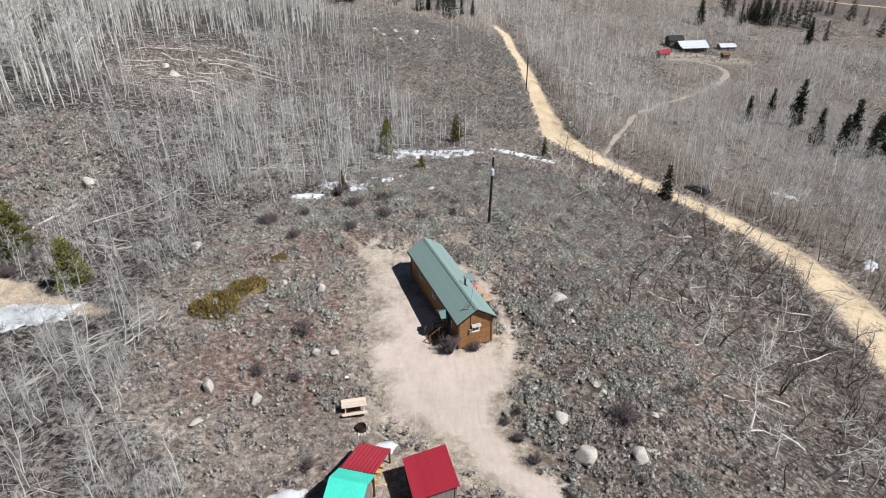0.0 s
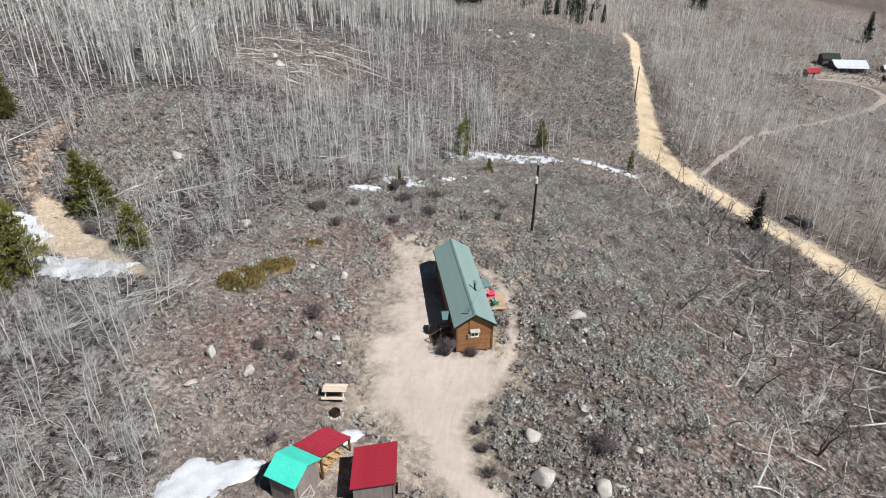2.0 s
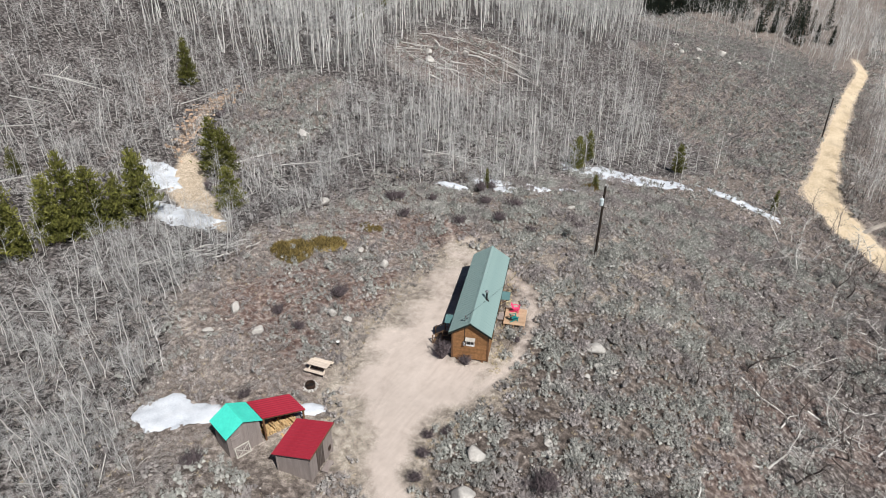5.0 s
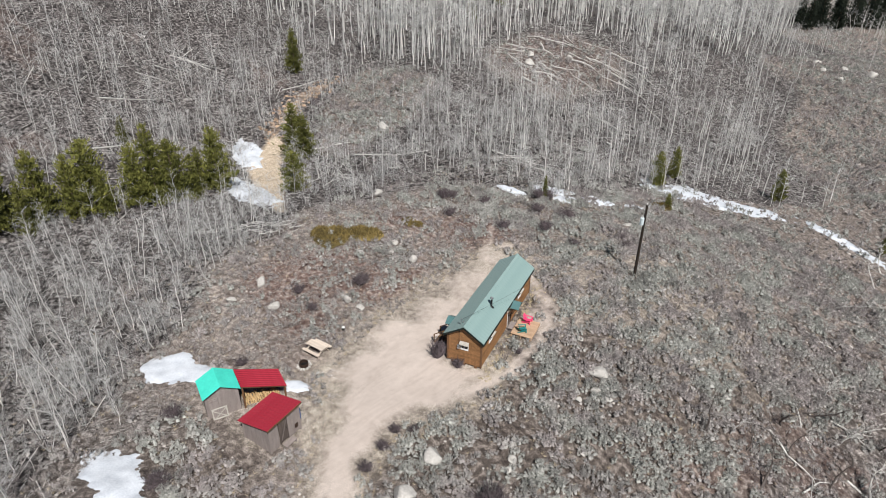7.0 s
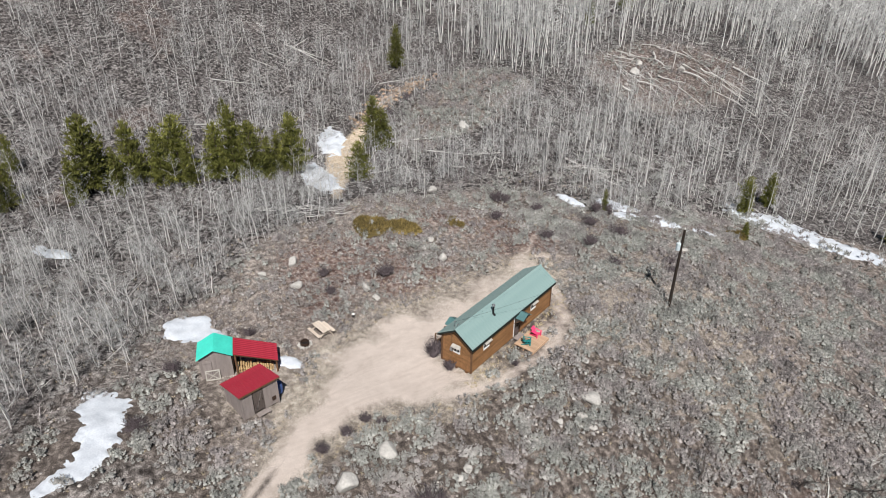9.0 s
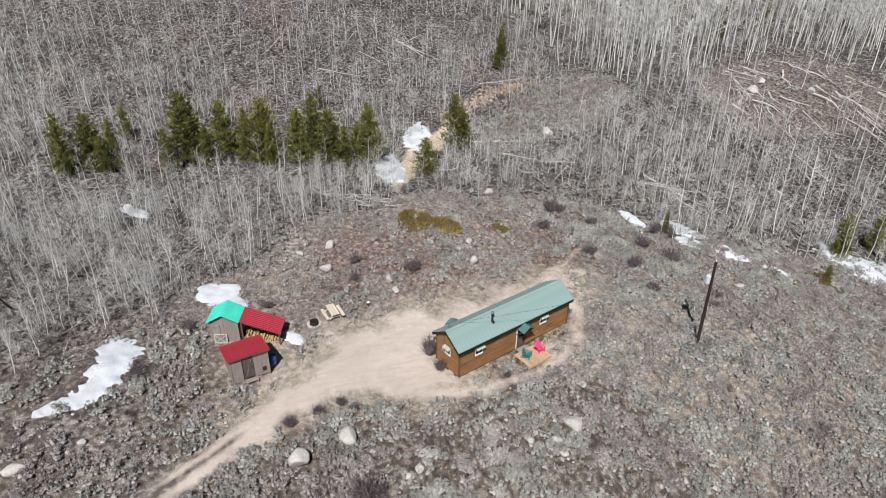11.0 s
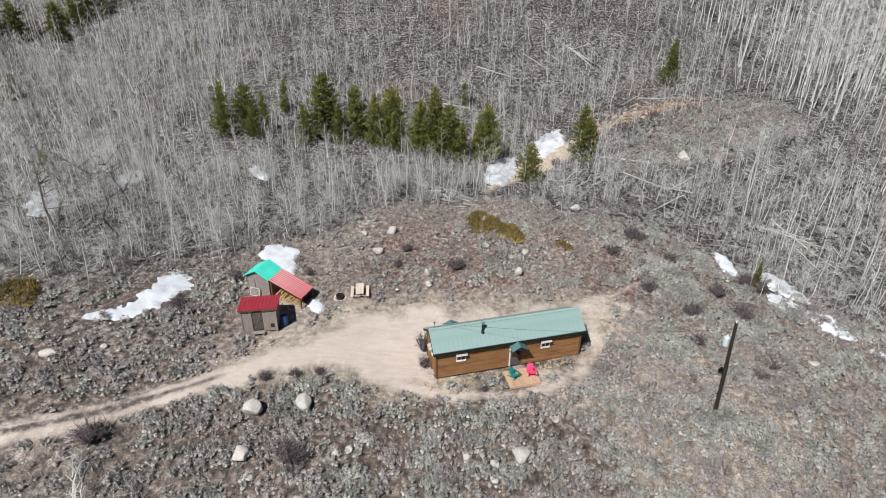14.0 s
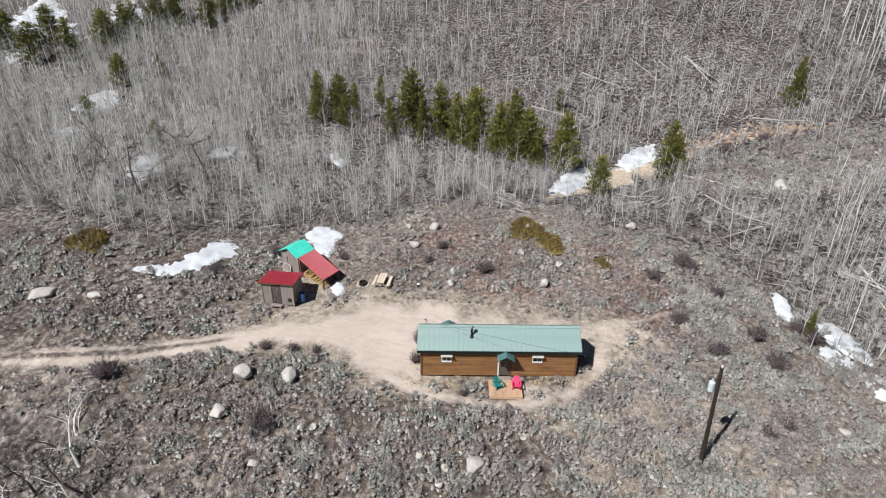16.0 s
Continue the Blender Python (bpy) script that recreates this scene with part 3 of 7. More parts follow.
def thing(name, m, label, category, group=""):
    ob = new(name)
    ob.matrix_world = m
    return tagged(ob, label, category, group)


def B():
    return bmesh.new()


def lapped_wall(x0, x1, z0, tops, y, out, course=0.19, thick=0.10, holes=()):
    """A wall in the xz plane made of lapped courses; tops(x) gives its upper edge; out: +1 or -1, the side it faces. Openings (x0, x1, z0, z1) go through."""
    made = []
    z = z0
    peak = max(tops(x0), tops(x1), tops((x0 + x1) / 2))
    while z < peak - 0.01:
        zt = min(z + course, peak)
        spans = [(x0, x1)]
        for hx0, hx1, hz0, hz1 in holes:
            if hz0 < zt - 0.02 and hz1 > z + 0.02:
                spans = [s for a, b in spans for s in ((a, min(b, hx0)), (max(a, hx1), b)) if s[1] - s[0] > 0.01]
        for a, b in spans:
            ca, cb, xm = a, b, (x0 + x1) / 2
            if tops(xm) > tops(x0) + 0.05:                                # under a gable: trim the ends to the slope
                half = lambda q: (xm - x0) * min(1.0, max(0.002, (tops(xm) - q) / (tops(xm) - tops(x0))))
                a, b = max(a, xm - half(z)), min(b, xm + half(z))
                ca, cb = max(a, xm - half(zt)), min(b, xm + half(zt))
                if b - a < 0.02:
                    continue
            bm = B()
            made.append(bm)
            ya, yb = y + out * 0.03, y + out * 0.008
            v = [bm.verts.new(p) for p in ((a, ya, z), (b, ya, z), (cb, yb, zt), (ca, yb, zt), (a, y - out * thick, z), (b, y - out * thick, z), (cb, y - out * thick, zt), (ca, y - out * thick, zt))]
            for f in ((0, 1, 2, 3), (7, 6, 5, 4), (0, 4, 5, 1), (3, 2, 6, 7), (1, 5, 6, 2), (0, 3, 7, 4)):
                bm.faces.new([v[i] for i in f])
        z = zt
    return made


def ribbed_slope(p0, p1, p2, p3, ribs, height_=0.03, thick=0.04, width=0.035, last=True):
    """A metal roof slope p0 p1 (eave) p2 p3 (ridge) with raised seams running from eave to ridge."""
    bm = B()
    slab(bm, [p0, p1, p2, p3], thick)
    p0, p1, p2, p3 = (Vector(p) for p in (p0, p1, p2, p3))
    along = (p1 - p0).normalized()
    for i in range(ribs + 1 if last else ribs):
        k = i / ribs + (0 if last else 0.5)
        a, b = p0.lerp(p1, k), p3.lerp(p2, k)
        h = Vector((0, 0, height_))
        w = along * width
        v = [bm.verts.new(q) for q in (a - w, a + w, b + w, b - w, a - w * 0.5 + h, a + w * 0.5 + h, b + w * 0.5 + h, b - w * 0.5 + h)]
        for f in ((4, 5, 6, 7), (0, 1, 5, 4), (1, 2, 6, 5), (2, 3, 7, 6), (3, 0, 4, 7)):
            bm.faces.new([v[j] for j in f])
    return bm


def panelled_slope(name, p0, p1, p2, p3, count, mat, parent, label="", **kw):
    """A roof slope laid panel by panel from p0 to p1, each with its raised seam."""
    e = new(name)
    e.parent = parent
    if label:
        e["label"] = label
    p0, p1, p2, p3 = (Vector(p) for p in (p0, p1, p2, p3))
    step = (p1 - p0) / count
    bm = ribbed_slope(tuple(p0), tuple(p0 + step), tuple(p3 + step), tuple(p3), 1, last=False, **kw)
    first_ = part("roof_panel", bm, mat, e)
    for i in range(1, count):
        shared("roof_panel", first_.data, e, Matrix.Translation(step * i))
    return e


def logged_wall(name, parent, mat, m, *a, **kw):
    """A lapped wall with every course an object of its own."""
    e = new(name)
    e.parent = parent
    for bm in lapped_wall(*a, **kw):
        if m is not None:
            bmesh.ops.transform(bm, matrix=m, verts=bm.verts)
        part("siding_log", bm, mat, e)
    return e


# ---------------------------------------------------------------- cabin
CABIN = pose(4.14, 44.02, 0.0, 0, 0, 111.05)
CL, CW, CB, CE, CR = 12.5, 3.0, 0.46, 3.32, 4.28          # length, width, wall foot, eave, ridge


def awning_window(x, z, w, h, parent, turn, label="", shade=True):
    """A small sash window with a propped canvas awning; turn lays it on its wall."""
    fr = B()
    for lo, hi in (((-w / 2, -0.05, 0), (-w / 2 + 0.07, 0.05, h)), ((w / 2 - 0.07, -0.05, 0), (w / 2, 0.05, h)), ((-w / 2, -0.05, h - 0.07), (w / 2, 0.05, h)), ((-w / 2, -0.07, -0.05), (w / 2, 0.05, 0.06)), ((-0.025, -0.04, 0.06), (0.025, 0.03, h - 0.07))):
        box(fr, lo, hi)
    m = turn @ pose(x, 0, z)
    bmesh.ops.transform(fr, matrix=m, verts=fr.verts)
    win = part("window", fr, M_WHITE, parent, label or "small white sash window with a raised awning")
    for s in (-1, 1):
        g = B()
        box(g, (s * w / 4 - w / 4 + 0.05, 0.0, 0.06), (s * w / 4 + w / 4 - 0.05, 0.012, h - 0.07))
        bmesh.ops.transform(g, matrix=m, verts=g.verts)
        part("pane", g, M_GLASS, win)
    if not shade:
        return
    a = B()
    slab(a, [(-w / 2 - 0.06, -0.03, h + 0.18), (w / 2 + 0.06, -0.03, h + 0.18), (w / 2 + 0.06, -0.34, h + 0.02), (-w / 2 - 0.06, -0.34, h + 0.02)], 0.03)
    bmesh.ops.transform(a, matrix=m, verts=a.verts)
    part("awning", a, M_CREAM, win, "pale propped awning board")
    for s in (-1, 1):
        st = rod(B(), (s * w / 2, -0.32, h + 0.0), (s * w / 2, -0.03, h * 0.45), 0.012, sides=5)
        bmesh.ops.transform(st, matrix=m, verts=st.verts)
        part("awning_stay", st, M_BLACK, win)


def canopy(x, y, z, w, d, rise, parent, out):
    """A little gabled roof over a door, on two brackets; out: the direction along y."""
    c = new("canopy")
    c.parent = parent
    c["label"] = "small green gabled door canopy"
    for s in (-1, 1):
        b = slab(B(), [(x + s * w / 2, y, z), (x + s * w / 2, y + out * d, z), (x, y + out * d, z + rise), (x, y, z + rise)], 0.03)
        part("canopy_roof", b, M_CANOPY, c)
        k = B()
        rod(k, (x + s * w * 0.4, y + out * d * 0.9, z), (x + s * w * 0.4, y + out * 0.02, z - 0.75), 0.035, sides=6)
        part("bracket", k, M_TRIM, c)
    g = B()
    v = [g.verts.new(p) for p in ((x - w / 2 + 0.05, y + out * (d - 0.06), z), (x + w / 2 - 0.05, y + out * (d - 0.06), z), (x, y + out * (d - 0.06), z + rise - 0.04))]
    v2 = [g.verts.new(p) for p in ((x - w / 2 + 0.05, y + out * (d - 0.1), z), (x + w / 2 - 0.05, y + out * (d - 0.1), z), (x, y + out * (d - 0.1), z + rise - 0.04))]
    g.faces.new(v)
    g.faces.new(v2[::-1])
    for i in range(3):
        g.faces.new((v[i], v2[i], v2[(i + 1) % 3], v[(i + 1) % 3]))
    part("canopy_gable", g, M_FASCIA, c)


def make_cabin():
    c = thing("cabin", CABIN, "long narrow brown log-sided cabin with green metal roof", "cabin")
    flat = lambda x: CE - 0.02
    gable = lambda x: CE - 0.02 + (CR - CE) * (1 - abs(x - CW / 2) / (CW / 2))
    w1, w2, dx = 2.05, 9.35, 6.75
    logged_wall("front_wall", c, M_SIDING, None, 0, CL, CB, flat, 0, -1, holes=((w1 - 0.42, w1 + 0.42, 1.85, 2.55), (w2 - 0.42, w2 + 0.42, 1.85, 2.55), (dx - 0.5, dx + 0.5, CB - 0.1, 2.55)))
    logged_wall("back_wall", c, M_SIDING, None, 0, CL, CB, flat, CW, 1, holes=((2.2 - 0.5, 2.2 + 0.5, CB - 0.1, 2.55), (5.6, 6.4, 1.8, 2.5), (9.2, 10.0, 1.8, 2.5)))
    side = Matrix(((0, 1, 0, 0), (1, 0, 0, 0), (0, 0, 1, 0), (0, 0, 0, 1)))
    for name, y, out, holes in (("gable_wall", 0.0, -1, ((1.12, 1.84, 1.85, 2.50),)), ("gable_wall", CL, 1, ())):
        logged_wall(name, c, M_SIDING, side, 0.05, CW - 0.05, CB, gable, y, out, holes=holes)
    for x in (0.0, CL):
        for y in (0.0, CW):
            b = box(B(), (x - 0.07, y - 0.07, CB - 0.02), (x + 0.07, y + 0.07, CE - 0.05))
            part("corner_board", b, M_TRIM, c)
    part("floor_panel", box(B(), (0.1, 0.1, CB - 0.02), (CL - 0.1, CW - 0.1, CB + 0.03)), M_TRIM, c)
    for y in (0.45, 1.5, 2.55):
        part("skid", box(B(), (-0.1, y - 0.12, -0.2), (CL + 0.1, y + 0.12, CB - 0.02), bevel=0.02), M_TRIM, c, "dark timber skid under the floor")
    ov, eo = 0.30, 0.30
    drop = eo * (CR - CE) / (CW / 2)
    for s, ye, name in ((-1, -eo, "front_roof_slope"), (1, CW + eo, "back_roof_slope")):
        panelled_slope(name, (-ov, ye, CE - drop + 0.06), (CL + ov, ye, CE - drop + 0.06), (CL + ov, CW / 2, CR + 0.06), (-ov, CW / 2, CR + 0.06), 34, M_ROOF, c, height_=0.014, thick=0.05, width=0.014)
        # fascia board made taller so its dark colour paints the under-eave shade band
        part("fascia", box(B(), (-ov + 0.01, ye - 0.02 if s < 0 else ye - 0.02, CE - drop - 0.22), (CL + ov - 0.01, ye + 0.02, CE - drop + 0.005)), M_FASCIA, c, "dark green eave fascia deepened with eave shade")
        part("soffit", box(B(), (-ov + 0.02, min(ye, 0 if s < 0 else CW) + 0.02, CE - drop - 0.12), (CL + ov - 0.02, max(ye, 0 if s < 0 else CW) - 0.02, CE - drop - 0.09)), M_FASCIA, c)
        for x in (-ov, CL + ov):
            g = B()
            slab(g, [(x - 0.02, ye, CE - drop + 0.005), (x + 0.02, ye, CE - drop + 0.005), (x + 0.02, CW / 2, CR + 0.005), (x - 0.02, CW / 2, CR + 0.005)], 0.17)
            part("barge_board", g, M_FASCIA, c)
    part("ridge_cap", slab(slab(B(), [(-ov - 0.01, CW / 2 - 0.17, CR + 0.0), (CL + ov + 0.01, CW / 2 - 0.17, CR + 0.0), (CL + ov + 0.01, CW / 2, CR + 0.105), (-ov - 0.01, CW / 2, CR + 0.105)], 0.02),
                           [(-ov - 0.01, CW / 2, CR + 0.105), (CL + ov + 0.01, CW / 2, CR + 0.105), (CL + ov + 0.01, CW / 2 + 0.17, CR + 0.0), (-ov - 0.01, CW / 2 + 0.17, CR + 0.0)], 0.02), M_ROOF, c)
    for x in (w1, w2):
        awning_window(x, 1.86, 0.82, 0.68, c, Matrix.Identity(4))
    awning_window(0, 1.86, 0.70, 0.62, c, side @ pose(1.48, 0, 0), "small white window with raised awning on the gable")
    for x in (6.0, 9.6):
        awning_window(-x, 1.82, 0.78, 0.66, c, pose(0, CW, 0, 0, 0, 180), "small white sash window", False)
    for x, y, out in ((dx, 0.0, -1), (2.2, CW, 1)):
        d = part("door", box(B(), (x - 0.44, min(y - out * 0.05, y), CB), (x + 0.44, max(y - out * 0.05, y), 2.48), bevel=0.01), M_SHED_DARK if out < 0 else M_BLUE, c, "dark storm door" if out < 0 else "blue back door")
        part("glass_panel", box(B(), (x - 0.30, y + out * 0.002, 1.35), (x + 0.30, y + out * 0.014, 2.33)), M_GLASS, d)
        part("door_handle", box(B(), (x + 0.33, y, 1.42), (x + 0.38, y + out * 0.07, 1.47)) if out > 0 else box(B(), (x + 0.33, y - 0.07, 1.42), (x + 0.38, y, 1.47)), M_STEEL, d)
        for s in (-1, 1):
            part("door_trim", box(B(), (x + s * 0.5 - 0.06, y - 0.045, CB), (x + s * 0.5 + 0.06, y + 0.045, 2.56)), M_WHITE if s < 0 else M_TRIM, c)
    canopy(dx, 0.0, 2.72, 1.35, 1.05, 0.42, c, -1)
    canopy(2.2, CW, 2.72, 1.35, 1.0, 0.38, c, 1)
    # stove pipe on the front slope
    p = part("stove_pipe", rod(B(), (4.05, 0.78, 3.6), (4.05, 0.78, 4.62), 0.085, sides=14), M_BLACK, c, "black stove pipe with a rain cap")
    part("pipe_cap", rod(rod(B(), (4.05, 0.78, 4.64), (4.05, 0.78, 4.76), 0.15, 0.14, sides=14), (4.05, 0.78, 4.76), (4.05, 0.78, 4.83), 0.14, 0.02, sides=14), M_STEEL, p)
    part("pipe_flashing", rod(B(), (4.05, 0.78, 3.74), (4.05, 0.78, 3.92), 0.24, 0.1, sides=14), M_BLACK, p)
    # service mast, conduit and meter on the near gable
    part("service_mast", rod(rod(B(), (0.35, 2.0, 3.8), (0.35, 2.0, 4.62), 0.035, sides=8), (0.35, 2.0, 4.60), (0.22, 1.9, 4.56), 0.05, sides=8), M_STEEL, c)
    part("conduit", rod(B(), (-0.05, 1.98, 2.2), (-0.05, 1.98, 3.75), 0.022, sides=6), M_BLACK, c)
    part("meter_box", rod(box(B(), (-0.16, 1.88, 1.85), (-0.02, 2.10, 2.25), bevel=0.015), (-0.16, 1.99, 2.05), (-0.24, 1.99, 2.05), 0.085, sides=12), M_STEEL, c, "grey electric meter box")
    part("propane_regulator", rod(B(), (0.55, 1.85, 3.92), (0.55, 1.85, 4.25), 0.06, sides=10), M_STEEL, c)
    return c


make_cabin()


def make_back_steps():
    """A landing with rails and steps at the cabin's back door."""
    s = thing("back_steps", CABIN, "brown wooden landing and steps with open handrails", "steps")
    x0, x1, y0 = 1.55, 2.85, CW + 0.06
    for i in range(7):
        part("plank", box(B(), (x0, y0 + i * 0.165, 0.82), (x1, y0 + i * 0.165 + 0.155, 0.86)), M_RAW, s)
    for i, z in enumerate((0.68, 0.50, 0.34)):
        part("tread", box(B(), (x0 + 0.05, y0 + 1.2 + i * 0.27, z - 0.04), (x1 - 0.05, y0 + 1.45 + i * 0.27, z)), M_RAW, s)
    for x in (x0 + 0.03, x1 - 0.03):
        g = B()
        slab(g, [(x - 0.025, y0 + 1.16, 0.80), (x + 0.025, y0 + 1.16, 0.80), (x + 0.025, y0 + 2.05, 0.25), (x - 0.025, y0 + 2.05, 0.25)], 0.2)
        part("stringer", g, M_RAW, s)
        for y, z in ((y0 + 0.1, 1.8), (y0 + 1.12, 1.8), (y0 + 1.98, 1.2)):
            part("post", box(B(), (x - 0.045, y - 0.045, 0.1), (x + 0.045, y + 0.045, z)), M_RAW, s)
        part("handrail", box(B(), (x - 0.03, y0 + 0.05, 1.76), (x + 0.03, y0 + 1.15, 1.84)), M_RAW, s)
        part("mid_rail", box(B(), (x - 0.02, y0 + 0.05, 1.28), (x + 0.02, y0 + 1.15, 1.35)), M_RAW, s)
        part("sloped_rail", slab(B(), [(x - 0.03, y0 + 1.12, 1.80), (x + 0.03, y0 + 1.12, 1.80), (x + 0.03, y0 + 2.0, 1.20), (x - 0.03, y0 + 2.0, 1.20)], 0.07), M_RAW, s)


def make_deck():
    d = thing("deck", CABIN, "small low deck of new tan planks before the door", "deck")
    zt = 0.56
    for i in range(14):
        x = 5.42 + i * 0.187
        part("plank", box(B(), (x, -2.58, zt - 0.035), (x + 0.178, -0.66, zt), bevel=0.004), M_DECK, d)
    for y in (-2.5, -1.6, -0.75):
        part("joist", box(B(), (5.45, y - 0.04, 0.1), (8.0, y + 0.04, zt - 0.037)), M_DECK, d)
    part("rim_board", box(B(), (5.42, -2.62, 0.3), (8.03, -2.582, zt - 0.004)), M_DECK, d)
    s = thing("door_step", CABIN, "grey plank step at the cabin door", "step")
    part("tread", box(B(), (6.2, -0.56, 0.36), (7.3, -0.06, 0.42), bevel=0.008), M_SHED, s)
    for x in (6.3, 7.1):
        part("leg", box(B(), (x, -0.5, 0.05), (x + 0.08, -0.12, 0.36)), M_SHED, s)


make_back_steps()
make_deck()


def make_lawn_chair(mat, m, label):
    """A slatted garden chair with a sloped back and broad arms."""
    c = thing("lawn_chair", m, label, "chair", "chairs on the deck")
    for i in range(5):
        x = -0.26 + i * 0.105
        part("seat_slat", slab(B(), [(x, -0.42, 0.36), (x + 0.095, -0.42, 0.36), (x + 0.095, 0.12, 0.24), (x, 0.12, 0.24)], 0.022), mat, c)
        top = 0.98 - 0.035 * abs(i - 2) ** 1.5
        part("back_slat", slab(B(), [(x, 0.10, 0.24), (x + 0.095, 0.10, 0.24), (x + 0.095, 0.42, top), (x, 0.42, top)], 0.03), mat, c)
    for s in (-1, 1):
        part("arm", box(B(), (s * 0.36 - 0.07, -0.48, 0.54), (s * 0.36 + 0.07, 0.34, 0.565), bevel=0.01), mat, c)
        part("front_leg", box(B(), (s * 0.32 - 0.03, -0.44, 0.0), (s * 0.32 + 0.03, -0.33, 0.54)), mat, c)
        part("back_leg", slab(B(), [(s * 0.30 - 0.02, -0.40, 0.36), (s * 0.30 + 0.02, -0.40, 0.36), (s * 0.30 + 0.02, 0.50, 0.10), (s * 0.30 - 0.02, 0.50, 0.10)], 0.1), mat, c)
    part("crossbar", box(B(), (-0.33, 0.26, 0.5), (0.33, 0.30, 0.56)), mat, c)
    return c


make_lawn_chair(M_CHAIR_TEAL, CABIN @ pose(6.1, -1.5, 0.56, 0, 0, 28) @ Matrix.Scale(0.86, 4), "teal plastic slatted garden chair on the deck")
make_lawn_chair(M_CHAIR_PINK, CABIN @ pose(7.6, -1.5, 0.56, 0, 0, -4) @ Matrix.Scale(0.9, 4), "hot pink plastic slatted garden chair on the deck")


# ---------------------------------------------------------------- sheds
def boards(x0, x1, z0, z1, y, out, parent, mat, width=0.30, skip=(), top=None):
    """Upright boards along x as single pieces; top(x) may slope."""
    n = max(1, round((x1 - x0) / width))
    w = (x1 - x0) / n
    for i in range(n):
        a, b = x0 + i * w, x0 + (i + 1) * w - 0.005
        if any(s0 < (a + b) / 2 < s1 for s0, s1 in skip):
            continue
        ta, tb = (z1, z1) if top is None else (top(a), top(b))
        bm = B()
        yo, yi = y + out * 0.006 * (i % 2), y - out * 0.03
        v = [bm.verts.new(p) for p in ((a, yo, z0), (b, yo, z0), (b, yo, tb), (a, yo, ta), (a, yi, z0), (b, yi, z0), (b, yi, tb), (a, yi, ta))]
        for f in ((0, 1, 2, 3), (7, 6, 5, 4), (0, 4, 5, 1), (3, 2, 6, 7), (1, 5, 6, 2), (0, 3, 7, 4)):
            bm.faces.new([v[k] for k in f])
        part("board", bm, mat, parent)


def wall_empty(parent, name, m=Matrix.Identity(4)):
    e = new(name)
    e.parent = parent
    e.matrix_basis = m
    return e


def make_tool_shed():
    z0 = 0.98
    s = thing("tool_shed", pose(0.78, 26.42, z0, 0, 0, 105.0), "grey board shed with a sloping red metal roof", "shed")
    L, D, hf, hb = 2.95, 2.45, 2.26, 1.86
    boards(0, L, -0.1, hf, 0, -1, wall_empty(s, "front_wall"), M_SHED, skip=((0.98, 1.72),))
    boards(0, L, -0.1, hb, D, 1, wall_empty(s, "back_wall"), M_SHED)
    turn = Matrix(((0, 1, 0, 0), (1, 0, 0, 0), (0, 0, 1, 0), (0, 0, 0, 1)))
    slope = lambda y: hf + (hb - hf) * y / D
    for x, out in ((0.0, -1), (L, 1)):
        boards(0.02, D - 0.02, -0.1, hf, x, out, wall_empty(s, "side_wall", turn), M_SHED, top=slope)
    for x in (0, L):
        for y in (0, D):
            part("corner_post", box(B(), (x - 0.05, y - 0.05, -0.25), (x + 0.05, y + 0.05, slope(y))), M_SHED, s)
    d = part("door", box(B(), (1.0, -0.02, 0.08), (1.70, 0.02, 1.95)), M_SHED_DARK, s, "narrow dark plank door")
    part("brace", slab(B(), [(1.02, -0.045, 0.3), (1.12, -0.045, 0.3), (1.68, -0.045, 1.75), (1.58, -0.045, 1.75)], 0.08), M_SHED, d)
    part("hasp", box(B(), (1.60, -0.06, 1.0), (1.68, -0.02, 1.06)), M_BLACK, d)
    for lo, hi in (((0.94, -0.05, 0.0), (1.0, 0.03, 2.02)), ((1.70, -0.05, 0.0), (1.76, 0.03, 2.02)), ((0.94, -0.05, 1.96), (1.76, 0.03, 2.03))):
        part("door_frame", box(B(), lo, hi), M_SHED_DARK, s)
    part("vent_cover", box(B(), (2.42, -0.05, 0.28), (2.74, -0.005, 0.66), bevel=0.01), M_RUST, s, "rust-red square vent cover")
    panelled_slope("roof", (-0.22, -0.20, hf + 0.10), (L + 0.22, -0.20, hf + 0.10), (L + 0.22, D + 0.22, hb + 0.02), (-0.22, D + 0.22, hb + 0.02), 11, M_ROOF_RED, s, "red ribbed metal roof", height_=0.02, thick=0.05, width=0.025)
    part("roof_trim", slab(B(), [(-0.21, -0.205, hf + 0.04), (L + 0.21, -0.205, hf + 0.04), (L + 0.21, -0.17, hf + 0.04), (-0.21, -0.17, hf + 0.04)], 0.12), M_TRIM, s)
    st = thing("shed_step", pose(0.78, 26.42, z0, 0, 0, 105.0) @ pose(1.4, -0.42, -0.06), "low plank step at the shed door", "step")
    for i in range(3):
        part("plank", box(B(), (-0.5, -0.24 + i * 0.16, 0.13), (0.5, -0.10 + i * 0.16, 0.17)), M_SHED, st)
    for x in (-0.42, 0.38):
        part("bearer", box(B(), (x, -0.22, -0.1), (x + 0.08, 0.2, 0.13)), M_SHED, st)


